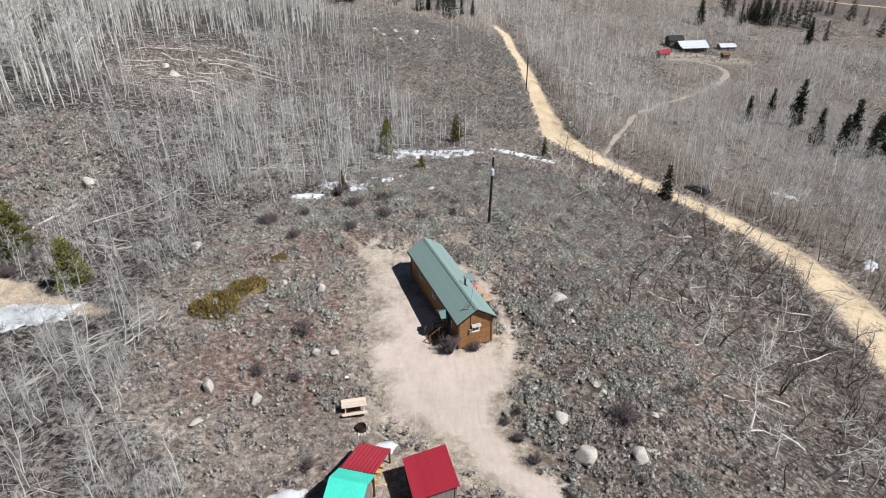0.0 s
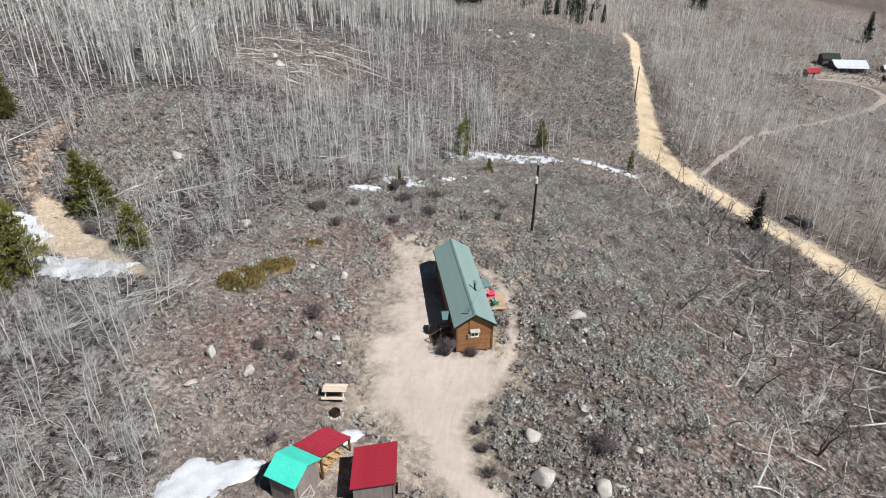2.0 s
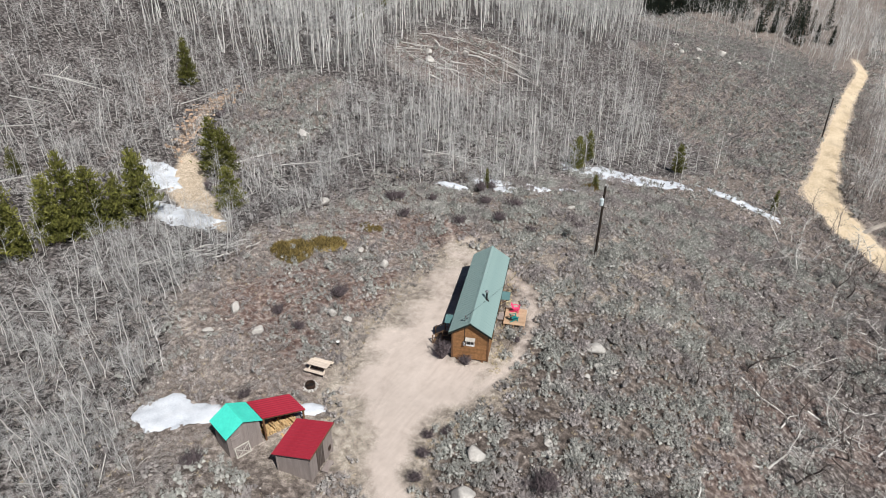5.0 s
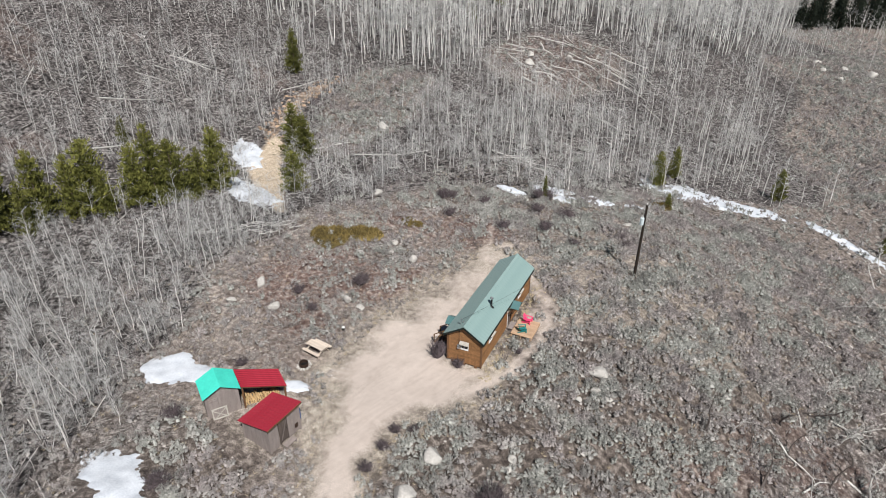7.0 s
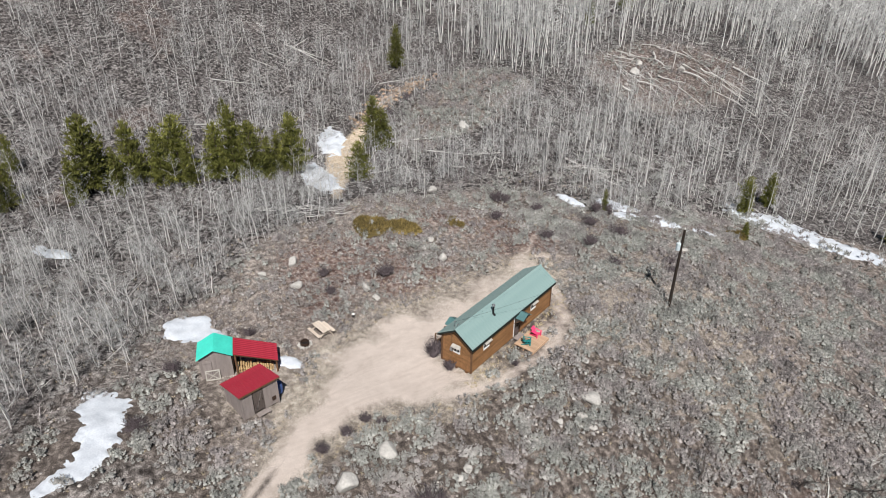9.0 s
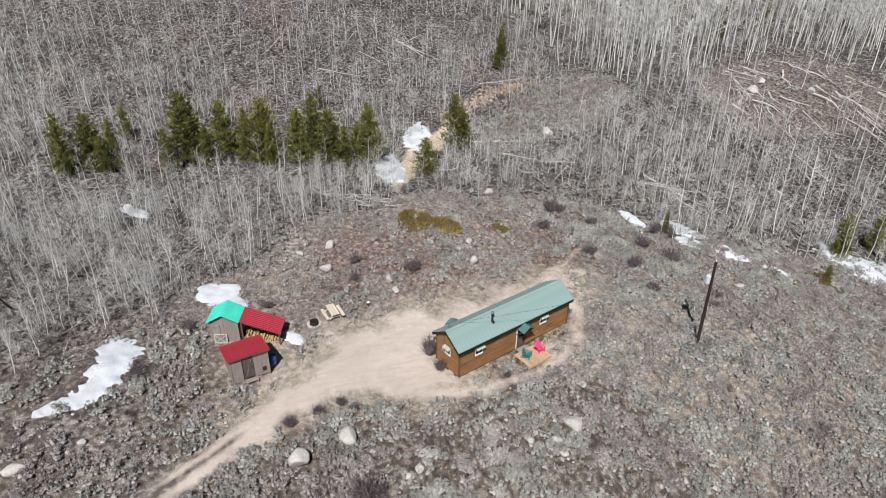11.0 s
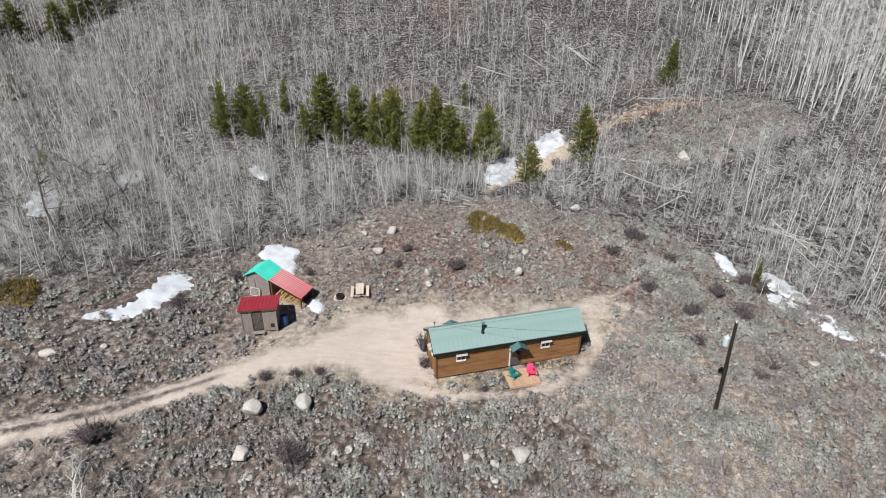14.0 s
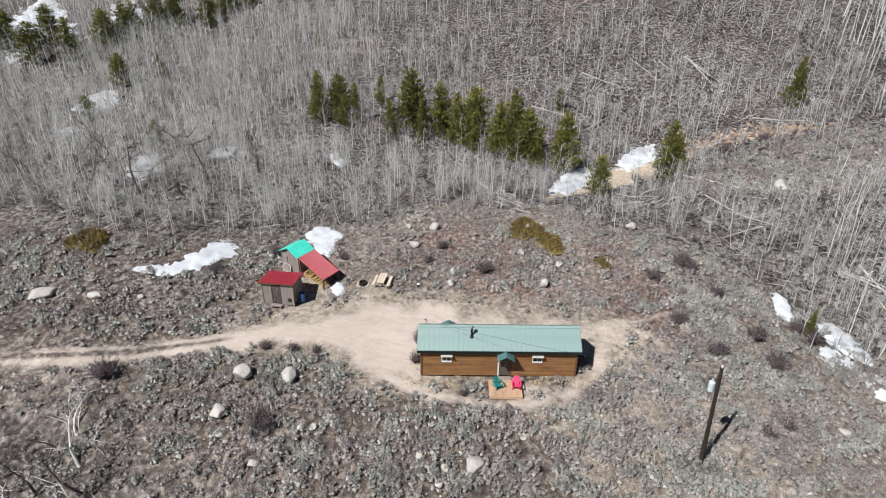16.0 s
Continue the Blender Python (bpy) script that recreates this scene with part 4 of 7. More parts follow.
def make_gable_shed():
    z0 = 0.95
    s = thing("gable_shed", pose(-4.93, 24.53, z0, 0, 0, 75.9), "weathered grey gabled shed with turquoise roof covering", "shed")
    L, D, he, hr = 2.7, 2.2, 2.30, 2.98
    a = 0.14
    gable = lambda x: he + (hr - he) * (1 - abs(x - L / 2) / (L / 2)) - 0.02
    boards(a, L - a, -0.25, he, a, -1, wall_empty(s, "front_wall"), M_SHED, top=gable, skip=())
    boards(a, L - a, -0.25, he, D - a, 1, wall_empty(s, "back_wall"), M_SHED, top=gable)
    turn = Matrix(((0, 1, 0, 0), (1, 0, 0, 0), (0, 0, 1, 0), (0, 0, 0, 1)))
    for x, out in ((a, -1), (L - a, 1)):
        boards(a + 0.02, D - a - 0.02, -0.25, he + 0.05, x, out, wall_empty(s, "side_wall", turn), M_SHED)
    d = part("door", box(B(), (0.38, a - 0.07, 0.85), (1.02, a - 0.02, 1.95)), M_SHED, s, "half-height plank hatch")
    part("batten", box(B(), (0.40, a - 0.10, 1.7), (1.0, a - 0.07, 1.8)), M_SHED, d)
    g = thing("lattice_gate", pose(-4.93, 24.53, z0, 0, 0, 75.9) @ pose(0.45, a - 0.32, 0.2, -16, 0, 0), "pale wooden cross-braced gate leaning on the shed", "gate")
    for lo, hi in (((0, -0.02, 0), (1.1, 0.02, 0.09)), ((0, -0.02, 0.76), (1.1, 0.02, 0.85)), ((0, -0.021, 0), (0.09, 0.021, 0.85)), ((1.01, -0.021, 0), (1.1, 0.021, 0.85))):
        part("rail", box(B(), lo, hi), M_CREAM, g)
    for i in range(6):
        part("slat", box(B(), (0.12 + i * 0.15, 0.022, 0.03), (0.22 + i * 0.15, 0.036, 0.82)), M_SHED, g)
    for z1, z2 in ((0.06, 0.78), (0.78, 0.06)):
        part("brace", slab(B(), [(0.06, -0.036, z1), (1.04, -0.036, z2), (1.04, -0.024, z2), (0.06, -0.024, z1)], 0.08), M_CREAM, g)
    for x0, x1 in ((-0.02, L / 2), (L + 0.02, L / 2)):
        drop = -0.03
        part("roof_slope", slab(B(), [(x0, -0.12, he + drop), (x0, D + 0.1, he + drop), (x1, D + 0.1, hr + 0.03), (x1, -0.12, hr + 0.03)], 0.04), M_ROOF_TEAL, s, "bright turquoise roof slope")
    r = thing("firewood_lean_to", pose(-4.93, 24.53, z0, 0, 0, 75.9), "open firewood lean-to with a red ribbed metal roof", "lean-to")
    x0, x1, zt, zb = L + 0.04, L + 3.36, he - 0.02, 0.98
    panelled_slope("roof", (x1, 0.02, zb), (x1, D + 0.05, zb), (x0, D + 0.05, zt), (x0, 0.02, zt), 9, M_ROOF_GLOSS, r, "red ribbed metal lean-to roof", height_=0.044, thick=0.04, width=0.080)
    for x in (x0 + 0.1, x1 - 0.15):
        for y in (0.12, D - 0.1):
            k = (x - x0) / (x1 - x0)
            part("post", box(B(), (x - 0.06, y - 0.06, -0.45), (x + 0.06, y + 0.06, zt + (zb - zt) * k - 0.05)), M_TRIM, r)
    for y in (0.12, D - 0.1):
        part("rafter", slab(B(), [(x0, y - 0.04, zt - 0.05), (x0, y + 0.04, zt - 0.05), (x1, y + 0.04, zb - 0.05), (x1, y - 0.04, zb - 0.05)], 0.12), M_TRIM, r)
    part("end_beam", box(B(), (x1 - 0.2, 0.02, zb - 0.14), (x1 - 0.1, D, zb - 0.02)), M_TRIM, r)
    # added dark sheet in place of the shaded space above the wood
    part("dark_shade_screen", slab(B(), [(x0 + 0.1, D - 0.04, zt - 0.15), (x1 - 0.2, D - 0.04, zb - 0.1), (x1 - 0.2, D - 0.02, zb - 0.1), (x0 + 0.1, D - 0.02, zt - 0.15)], 1.2), M_SHED_DARK, r)


make_tool_shed()
make_gable_shed()
LEANTO = pose(-4.93, 24.53, 0.95, 0, 0, 75.9)


def split_log(length, r, seed):
    """A split wedge of firewood lying along y."""
    rnd = random.Random(seed)
    bm = B()
    k = 3 + seed % 2
    ring = [(math.cos(6.283 * i / k + 0.4) * r * rnd.uniform(0.8, 1.15), math.sin(6.283 * i / k + 0.4) * r * rnd.uniform(0.8, 1.15)) for i in range(k)]
    a = [bm.verts.new((x, -length / 2, z)) for x, z in ring]
    b = [bm.verts.new((x, length / 2, z)) for x, z in ring]
    bm.faces.new(a)
    bm.faces.new(b[::-1])
    for i in range(k):
        bm.faces.new((a[i], a[(i + 1) % k], b[(i + 1) % k], b[i]))
    bmesh.ops.recalc_face_normals(bm, faces=bm.faces)
    me = bpy.data.meshes.new("split_log")
    bm.to_mesh(me)
    bm.free()
    me.materials.append(M_SPLIT)
    return me


LOGS = [split_log(0.42, 0.085, i) for i in range(6)]
pile = thing("firewood_stack", LEANTO @ pose(2.85, 0, 0), "stack of split yellow firewood under the lean-to", "firewood")
rl = random.Random(4)
for row in range(2):
    for i in range(15):
        for k in range(7):
            x, z = 0.12 + i * 0.185 + rl.uniform(-0.02, 0.02), -0.28 + k * 0.15 + rl.uniform(-0.02, 0.02)
            if z > 0.62 - x * 0.22 + 0.12 * math.sin(i * 1.7):
                continue
            shared("split_log", LOGS[rl.randrange(6)], pile, pose(x, 0.55 + row * 0.5 + rl.uniform(-0.04, 0.04), z, 0, rl.uniform(0, 360), rl.uniform(-6, 6)))
heap = thing("firewood_heap", LEANTO @ pose(3.9, -0.5, -0.28), "loose heap of split firewood before the lean-to", "firewood")
for i in range(90):
    r, a = rl.random() ** 0.6, rl.uniform(0, 6.283)
    x, y = r * math.cos(a) * 1.5, r * math.sin(a) * 0.75
    shared("split_log", LOGS[rl.randrange(6)], heap, pose(x, y, 0.05 + 0.42 * (1 - r) * rl.random(), rl.uniform(-20, 20), rl.uniform(0, 360), rl.uniform(0, 360)))


# ---------------------------------------------------------------- yard things
def make_picnic_table(m):
    t = thing("picnic_table", m, "pale weathered wooden picnic table with two benches", "picnic table")
    for i in range(5):
        y = -0.37 + i * 0.15
        part("table_plank", box(B(), (-0.92, y, 0.72), (0.92, y + 0.142, 0.76), bevel=0.006), M_TABLE, t)
    for s in (-1, 1):
        for k in range(2):
            y = s * 0.74 - 0.14 + k * 0.145
            part("bench_plank", box(B(), (-0.92, y, 0.42), (0.92, y + 0.137, 0.46), bevel=0.006), M_TABLE, t)
    for x in (-0.68, 0.68):
        part("seat_bearer", box(B(), (x - 0.02, -0.88, 0.34), (x + 0.02, 0.88, 0.42)), M_TABLE, t)
        part("top_bearer", box(B(), (x - 0.02, -0.36, 0.63), (x + 0.02, 0.36, 0.718)), M_TABLE, t)
        for s in (-1, 1):
            part("leg", slab(B(), [(x + 0.022, s * 0.20, 0.70), (x + 0.06, s * 0.20, 0.70), (x + 0.06, s * 0.66, 0.06), (x + 0.022, s * 0.66, 0.06)], 0.1), M_TABLE, t)
        part("brace", slab(B(), [(x * 0.97, -0.04, 0.45), (x * 0.97, 0.04, 0.45), (0.0, 0.04, 0.71), (0.0, -0.04, 0.71)], 0.05), M_TABLE, t)


make_picnic_table(pose(-6.6, 35.2, hz(-6.6, 35.2) - 0.02, 0, 0, 12))


def rock_mesh(name, seed, size=(1, 1, 1), rough=0.22, cuts=2, mat=None, flat=0.0):
    """A boulder: a ball pushed in and out by noise and cut by a few planes."""
    rnd = random.Random(seed)
    bm = B()
    bmesh.ops.create_icosphere(bm, subdivisions=cuts, radius=0.5)
    planes = [(Vector((rnd.gauss(0, 1), rnd.gauss(0, 1), rnd.gauss(0, 1))).normalized(), rnd.uniform(0.27, 0.43)) for _ in range(11)]
    off = Vector((seed * 3.7, seed * 1.3, seed * 7.1))
    for v in bm.verts:
        p = v.co.copy()
        p *= 1 + rough * noise.noise(p * 2.2 + off) + rough * 0.4 * noise.noise(p * 5 + off)
        for nrm, d in planes:
            e = p.dot(nrm) - d
            if e > 0:
                p -= nrm * e * 0.97
        v.co = Vector((p.x * size[0], p.y * size[1], p.z * size[2]))
    me = bpy.data.meshes.new(name)
    bm.to_mesh(me)
    bm.free()
    me.polygons.foreach_set("use_smooth", np.ones(len(me.polygons), bool))
    me.materials.append(mat or M_GRANITE)
    return me


ROCKS = [rock_mesh("boulder", 11 + i, cuts=3) for i in range(6)]


def make_fire_ring(x, y):
    z = hz(x, y)
    f = thing("fire_ring", pose(x, y, z), "rusty steel fire ring circled by pale stones", "fire pit")
    bm = rod(B(), (0, 0, -0.05), (0, 0, 0.36), 0.36, 0.38, sides=24, caps=False)
    bmesh.ops.solidify(bm, geom=bm.faces, thickness=0.015)
    part("ring", bm, M_RUST, f)
    part("ash_bed", rod(B(), (0, 0, 0.0), (0, 0, 0.07), 0.35, sides=20), M_BLACK, f, "black ash bed")
    g = B()
    for i in range(-3, 4):
        w = math.sqrt(0.36 ** 2 - (i * 0.09) ** 2)
        rod(g, (-w, i * 0.09, 0.365), (w, i * 0.09, 0.365), 0.008, sides=5)
    part("grate", g, M_RUST, f)
    r = random.Random(8)
    for i in range(13):
        a = 6.283 * i / 13 + r.uniform(-0.12, 0.12)
        shared("stone", ROCKS[i % 6], f, pose(math.cos(a) * 0.54, math.sin(a) * 0.54, 0.03, r.uniform(0, 360), 0, r.uniform(0, 360)) @ Matrix.Scale(r.uniform(0.2, 0.32), 4))


make_fire_ring(-5.9, 33.4)


def make_bucket(x, y, mat, label, r=0.15, h=0.32):
    z = hz(x, y)
    b = thing("bucket", pose(x, y, z - 0.01), label, "bucket")
    part("pail", rod(B(), (0, 0, 0), (0, 0, h), r * 0.85, r, sides=16), mat, b)
    part("lid", rod(B(), (0, 0, h + 0.001), (0, 0, h + 0.03), r * 1.06, sides=16), M_WHITE, b, "white lid")
    part("bail", rod(rod(B(), (-r, 0, h * 0.9), (0, r * 0.9, h * 0.55), 0.006, sides=5), (0, r * 0.9, h * 0.55), (r, 0, h * 0.9), 0.006, sides=5), M_STEEL, b)


make_bucket(-7.6, 38.65, M_BLACK, "black bucket with a white lid in the dirt")
bar = thing("barrel", pose(-0.95, 29.6, 0.92), "blue plastic barrel in the shed's shade", "barrel")
part("drum", rod(rod(rod(B(), (0, 0, 0), (0, 0, 0.3), 0.28, 0.30, sides=20), (0, 0, 0.3), (0, 0, 0.6), 0.30, 0.30, sides=20), (0, 0, 0.6), (0, 0, 0.88), 0.30, 0.27, sides=20), M_BLUE, bar)
part("hoop", rod(B(), (0, 0, 0.29), (0, 0, 0.32), 0.312, sides=20), M_BLUE, bar)
part("lid", rod(B(), (0, 0, 0.881), (0, 0, 0.90), 0.25, sides=20), M_BLUE, bar)


# ---------------------------------------------------------------- utility poles and cable
def make_pole(x, y, z, top, label, can=True, name="utility_pole"):
    p = thing(name, pose(x, y, z), label, "utility pole")
    tx, ty, tz = top[0] - x, top[1] - y, top[2] - z
    part("shaft", rod(B(), (0, 0, -0.6), (tx, ty, tz), 0.16, 0.11, sides=12), M_POLE, p)
    part("insulator", rod(rod(B(), (tx, ty, tz), (tx, ty, tz + 0.14), 0.05, 0.06, sides=8), (tx, ty, tz + 0.14), (tx, ty, tz + 0.2), 0.06, 0.03, sides=8), M_WHITE, p)
    part("bracket_arm", rod(B(), (tx, ty, tz - 0.35), (tx + 0.1, ty + 0.55, tz - 0.1), 0.03, sides=6), M_STEEL, p)
    if can:
        k = 0.80
        cx, cy, cz = tx * k - 0.05, ty * k - 0.38, tz * k
        t = part("transformer", rod(B(), (cx, cy, cz - 0.36), (cx, cy, cz + 0.30), 0.20, sides=18), M_CAN, p, "pale blue-grey pole transformer can")
        part("transformer_lid", rod(B(), (cx, cy, cz + 0.301), (cx, cy, cz + 0.37), 0.21, 0.16, sides=18), M_CAN, t)
        part("bushing", rod(B(), (cx, cy, cz + 0.37), (cx, cy, cz + 0.62), 0.05, 0.03, sides=8), M_WHITE, t)
        part("hanger", box(B(), (cx - 0.05, cy + 0.2, cz - 0.2), (cx + 0.05, cy + 0.34, cz + 0.2)), M_STEEL, t)
    return p


make_pole(5.30, 65.70, hz(5.3, 65.7), (5.51, 65.32, 8.9), "dark wooden utility pole carrying a transformer")
make_pole(21.3, 162.0, hz(21.3, 162), (21.2, 161.7, hz(21.3, 162) + 8.6), "dark wooden utility pole beside the road", False)
mast = CABIN @ Vector((0.25, 1.92, 4.6))
pts = []
pole_top = Vector((5.49, 65.35, 8.35))
for i in range(25):
    k = i / 24
    q = pole_top.lerp(mast, k)
    q.z -= 0.55 * 4 * k * (1 - k)
    pts.append(q)
cb = B()
for a, b in zip(pts, pts[1:]):
    rod(cb, a, b, 0.009, sides=5, caps=False)
cable = part("service_cable", cb, M_BLACK, None)
tagged(cable, "thin black service cable sagging from pole to cabin", "cable")


# ---------------------------------------------------------------- far houses
def make_house(x, y, turn, L, D, he, hr, wall, roof, name, label, windows=2, porch=False):
    z = hz(x, y)
    h = thing(name, pose(x, y, z, 0, 0, turn), label, "house" if L > 8 else "shed")
    part("front_wall", box(B(), (-L / 2, -D / 2, -0.8), (L / 2, -D / 2 + 0.15, he)), wall, h)
    part("back_wall", box(B(), (-L / 2, D / 2 - 0.15, -0.8), (L / 2, D / 2, he)), wall, h)
    for xx, out in ((-L / 2, -1), (L / 2, 1)):
        b = B()
        ring = [(-D / 2, -0.8), (D / 2, -0.8), (D / 2, he), (0, hr - 0.05), (-D / 2, he)]
        va, vb = [b.verts.new((xx, q, w)) for q, w in ring], [b.verts.new((xx - out * 0.15, q, w)) for q, w in ring]
        b.faces.new(va)
        b.faces.new(vb[::-1])
        for i in range(5):
            b.faces.new((va[i], va[(i + 1) % 5], vb[(i + 1) % 5], vb[i]))
        part("side_wall", b, wall, h)
    for s in (-1, 1):
        ye = s * (D / 2 + 0.4)
        part("roof_slope", slab(B(), [(-L / 2 - 0.4, ye, he - 0.05), (L / 2 + 0.4, ye, he - 0.05), (L / 2 + 0.4, 0, hr + 0.08), (-L / 2 - 0.4, 0, hr + 0.08)], 0.1), roof, h)
    for i in range(windows):
        wx = -L / 2 + L * (i + 0.5) / windows
        f = part("window", box(B(), (wx - 0.55, -D / 2 - 0.07, 1.0), (wx + 0.55, -D / 2 - 0.02, 2.0)), M_WHITE, h)
        part("pane", box(B(), (wx - 0.45, -D / 2 - 0.085, 1.1), (wx + 0.45, -D / 2 - 0.071, 1.9)), M_GLASS, f)
    part("door", box(B(), (-0.45, -D / 2 - 0.06, 0), (0.45, -D / 2 - 0.031, 2.0)), M_SHED_DARK, h)
    if porch:
        part("porch_roof", slab(B(), [(-L / 2, -D / 2 - 2.2, he - 0.5), (L / 2, -D / 2 - 2.2, he - 0.5), (L / 2, -D / 2, he - 0.05), (-L / 2, -D / 2, he - 0.05)], 0.1), roof, h)
        for i in range(4):
            part("porch_post", rod(B(), (-L / 2 + 0.2 + i * (L - 0.4) / 3, -D / 2 - 2.1, -0.5), (-L / 2 + 0.2 + i * (L - 0.4) / 3, -D / 2 - 2.1, he - 0.55), 0.09), M_TRIM, h)
        part("chimney", box(B(), (L * 0.2, 0.3, hr - 0.6), (L * 0.2 + 0.6, 0.9, hr + 0.9)), M_STONE, h)


M_WHITE_ROOF = material("pale_metal_roof", (0.50, 0.54, 0.60), (0.66, 0.70, 0.76), 0.4, 0.4, 0.05)
make_house(119.5, 316, 8, 13.5, 7.5, 3.0, 4.7, M_DARKWOOD, M_WHITE_ROOF, "ranch_house", "dark log ranch house with a pale metal roof", 4, True)
make_house(113.5, 322.5, 8, 7.0, 5.0, 3.6, 5.4, M_DARKWOOD, M_FASCIA, "ranch_wing", "dark wing with a near-black roof behind the ranch house", 2)
make_house(98.0, 290, 20, 5.0, 3.6, 2.2, 3.3, M_CREAM, M_ROOF_RED, "red_roofed_shed", "small cream shed with a red roof", 1)
make_house(142, 328, 5, 7.5, 4.5, 2.2, 3.4, M_SHED, M_WHITE_ROOF, "pale_roofed_barn", "low grey barn with a pale metal roof", 2)
make_house(132.5, 305, 10, 3.2, 2.6, 2.0, 2.7, M_DARKWOOD, M_RAW, "log_hut", "tiny dark log hut by the lane", 1)


def make_car(x, y, turn):
    """A dark station car: lower body, glazed upper body, wheels, lamps."""
    c = thing("car", pose(x, y, hz(x, y) + 0.02, 0, 0, turn), "dark blue car parked beside the dirt road", "car")

    def hull(rows, w0, w1):
        bm = B()
        rings = []
        for px_, z0, z1 in rows:
            rings.append([bm.verts.new(p) for p in ((px_, -w0, z0), (px_, w0, z0), (px_, w1, z1), (px_, -w1, z1))])
        for a, b in zip(rings, rings[1:]):
            for k in range(4):
                bm.faces.new((a[k], a[(k + 1) % 4], b[(k + 1) % 4], b[k]))
        bm.faces.new(rings[0][::-1])
        bm.faces.new(rings[-1])
        bmesh.ops.bevel(bm, geom=list(bm.edges), offset=0.05, segments=1, affect="EDGES")
        return bm

    body = part("body", hull([(-2.2, 0.35, 0.80), (-1.9, 0.28, 0.92), (0.9, 0.28, 0.92), (2.0, 0.30, 0.80), (2.2, 0.38, 0.66)], 0.90, 0.86), M_CARPAINT, c)
    part("roof", hull([(-1.9, 0.9, 1.38), (-1.6, 0.9, 1.48), (0.2, 0.9, 1.46), (0.5, 0.9, 1.36)], 0.80, 0.64), M_CARPAINT, c)
    part("windscreen", slab(B(), [(0.52, -0.62, 1.34), (0.52, 0.62, 1.34), (1.05, 0.74, 0.95), (1.05, -0.74, 0.95)], 0.03), M_GLASS, c)
    for s in (-1, 1):
        part("side_window", slab(B(), [(-1.5, s * 0.80, 0.96), (0.35, s * 0.80, 0.96), (0.15, s * 0.71, 1.36), (-1.45, s * 0.71, 1.36)], 0.02), M_GLASS, c)
        part("headlight", box(B(), (2.12, s * 0.62 - 0.16, 0.58), (2.2, s * 0.62 + 0.16, 0.70)), M_WHITE, body)
        for wx in (-1.35, 1.4):
            w = part("wheel", rod(B(), (wx, s * 0.72, 0.32), (wx, s * 0.92, 0.32), 0.33, sides=16), M_BLACK, c)
            part("rim", rod(B(), (wx, s * 0.91, 0.32), (wx, s * 0.935, 0.32), 0.2, sides=12), M_STEEL, w)


M_CARPAINT = material("dark_blue_car_paint", (0.02, 0.024, 0.035), (0.035, 0.04, 0.055), 2, 0.3, 0.0, spec=0.6)
make_car(46.8, 107.4, 128)


# ---------------------------------------------------------------- boulders and stones
def make_boulder(x, y, sx, sy, sz, turn, kind, label="pale lichen-grey granite boulder among sagebrush", sink=0.2):
    me = ROCKS[kind % 6]
    ob = new("boulder", me)
    ob.matrix_world = pose(x, y, hz(x, y) + sz * (0.5 - sink) - 0.02, 0, 0, turn) @ Matrix.Diagonal((sx, sy, sz, 1))
    tagged(ob, label, "boulder", "boulders round the cabin")


for i, (x, y, sx, sy, sz) in enumerate([(9.7, 30.8, 2.0, 1.8, 1.5), (8.6, 34.3, 1.6, 1.4, 1.4), (13.7, 31.3, 1.5, 1.3, 1.3), (15.0, 32.3, 1.1, 0.9, 0.6), (11.0, 51.0, 2.0, 1.5, 0.95),
                                         (12.0, 49.2, 0.9, 0.7, 0.5), (11.8, 47.2, 0.8, 0.7, 0.5), (12.6, 44.4, 0.9, 0.6, 0.5), (13.2, 49.2, 1.1, 0.6, 0.4), (7.4, 53.5, 0.7, 0.6, 0.4)]):
    make_boulder(x, y, sx, sy, sz, i * 47, i)
for i, (x, y, sx, sy, sz) in enumerate([(-11.5, 50.4, 1.0, 0.9, 1.1), (-15.2, 51.0, 0.9, 0.8, 0.7), (-15.6, 46.8, 0.9, 0.8, 0.6), (-13.9, 35.5, 1.25, 1.0, 0.9), (-17.6, 36.3, 1.3, 0.9, 1.3),
                                         (-10.5, 41.3, 1.1, 0.9, 1.0), (-9.0, 41.6, 0.9, 0.8, 0.6), (-17.6, 33.2, 1.1, 0.7, 0.6), (-25.3, 56.8, 1.4, 1.2, 1.0), (-12.6, 52.5, 0.7, 0.6, 0.5), (-14.0, 49.6, 0.8, 0.6, 0.6), (-12.0, 47.2, 0.6, 0.5, 0.4)]):
    make_boulder(x, y, sx, sy, sz, i * 31, i + 2, "pale granite boulder on reddish stony soil")
for i, (x, y, sx, sy, sz) in enumerate([(12.2, 38.7, 0.8, 0.7, 0.5), (12.6, 37.8, 0.7, 0.6, 0.4), (16.2, 36.2, 1.0, 0.8, 0.5), (-1.5, 75.6, 1.6, 0.8, 0.5), (7.6, 13.2, 1.5, 1.1, 0.6), (5.8, 16.8, 0.8, 0.7, 0.5),
                                         (-44.1, 73.0, 2.0, 1.7, 1.6), (9.5, 9.0, 3.0, 1.6, 1.0), (18.5, 60.0, 0.9, 0.8, 0.5), (20.5, 52.0, 0.8, 0.6, 0.5), (16.5, 57.5, 0.7, 0.5, 0.4), (-3.0, 63.5, 0.8, 0.6, 0.5)]):
    make_boulder(x, y, sx, sy, sz, i * 71, i + 1, "pale granite boulder half sunk in the slope")
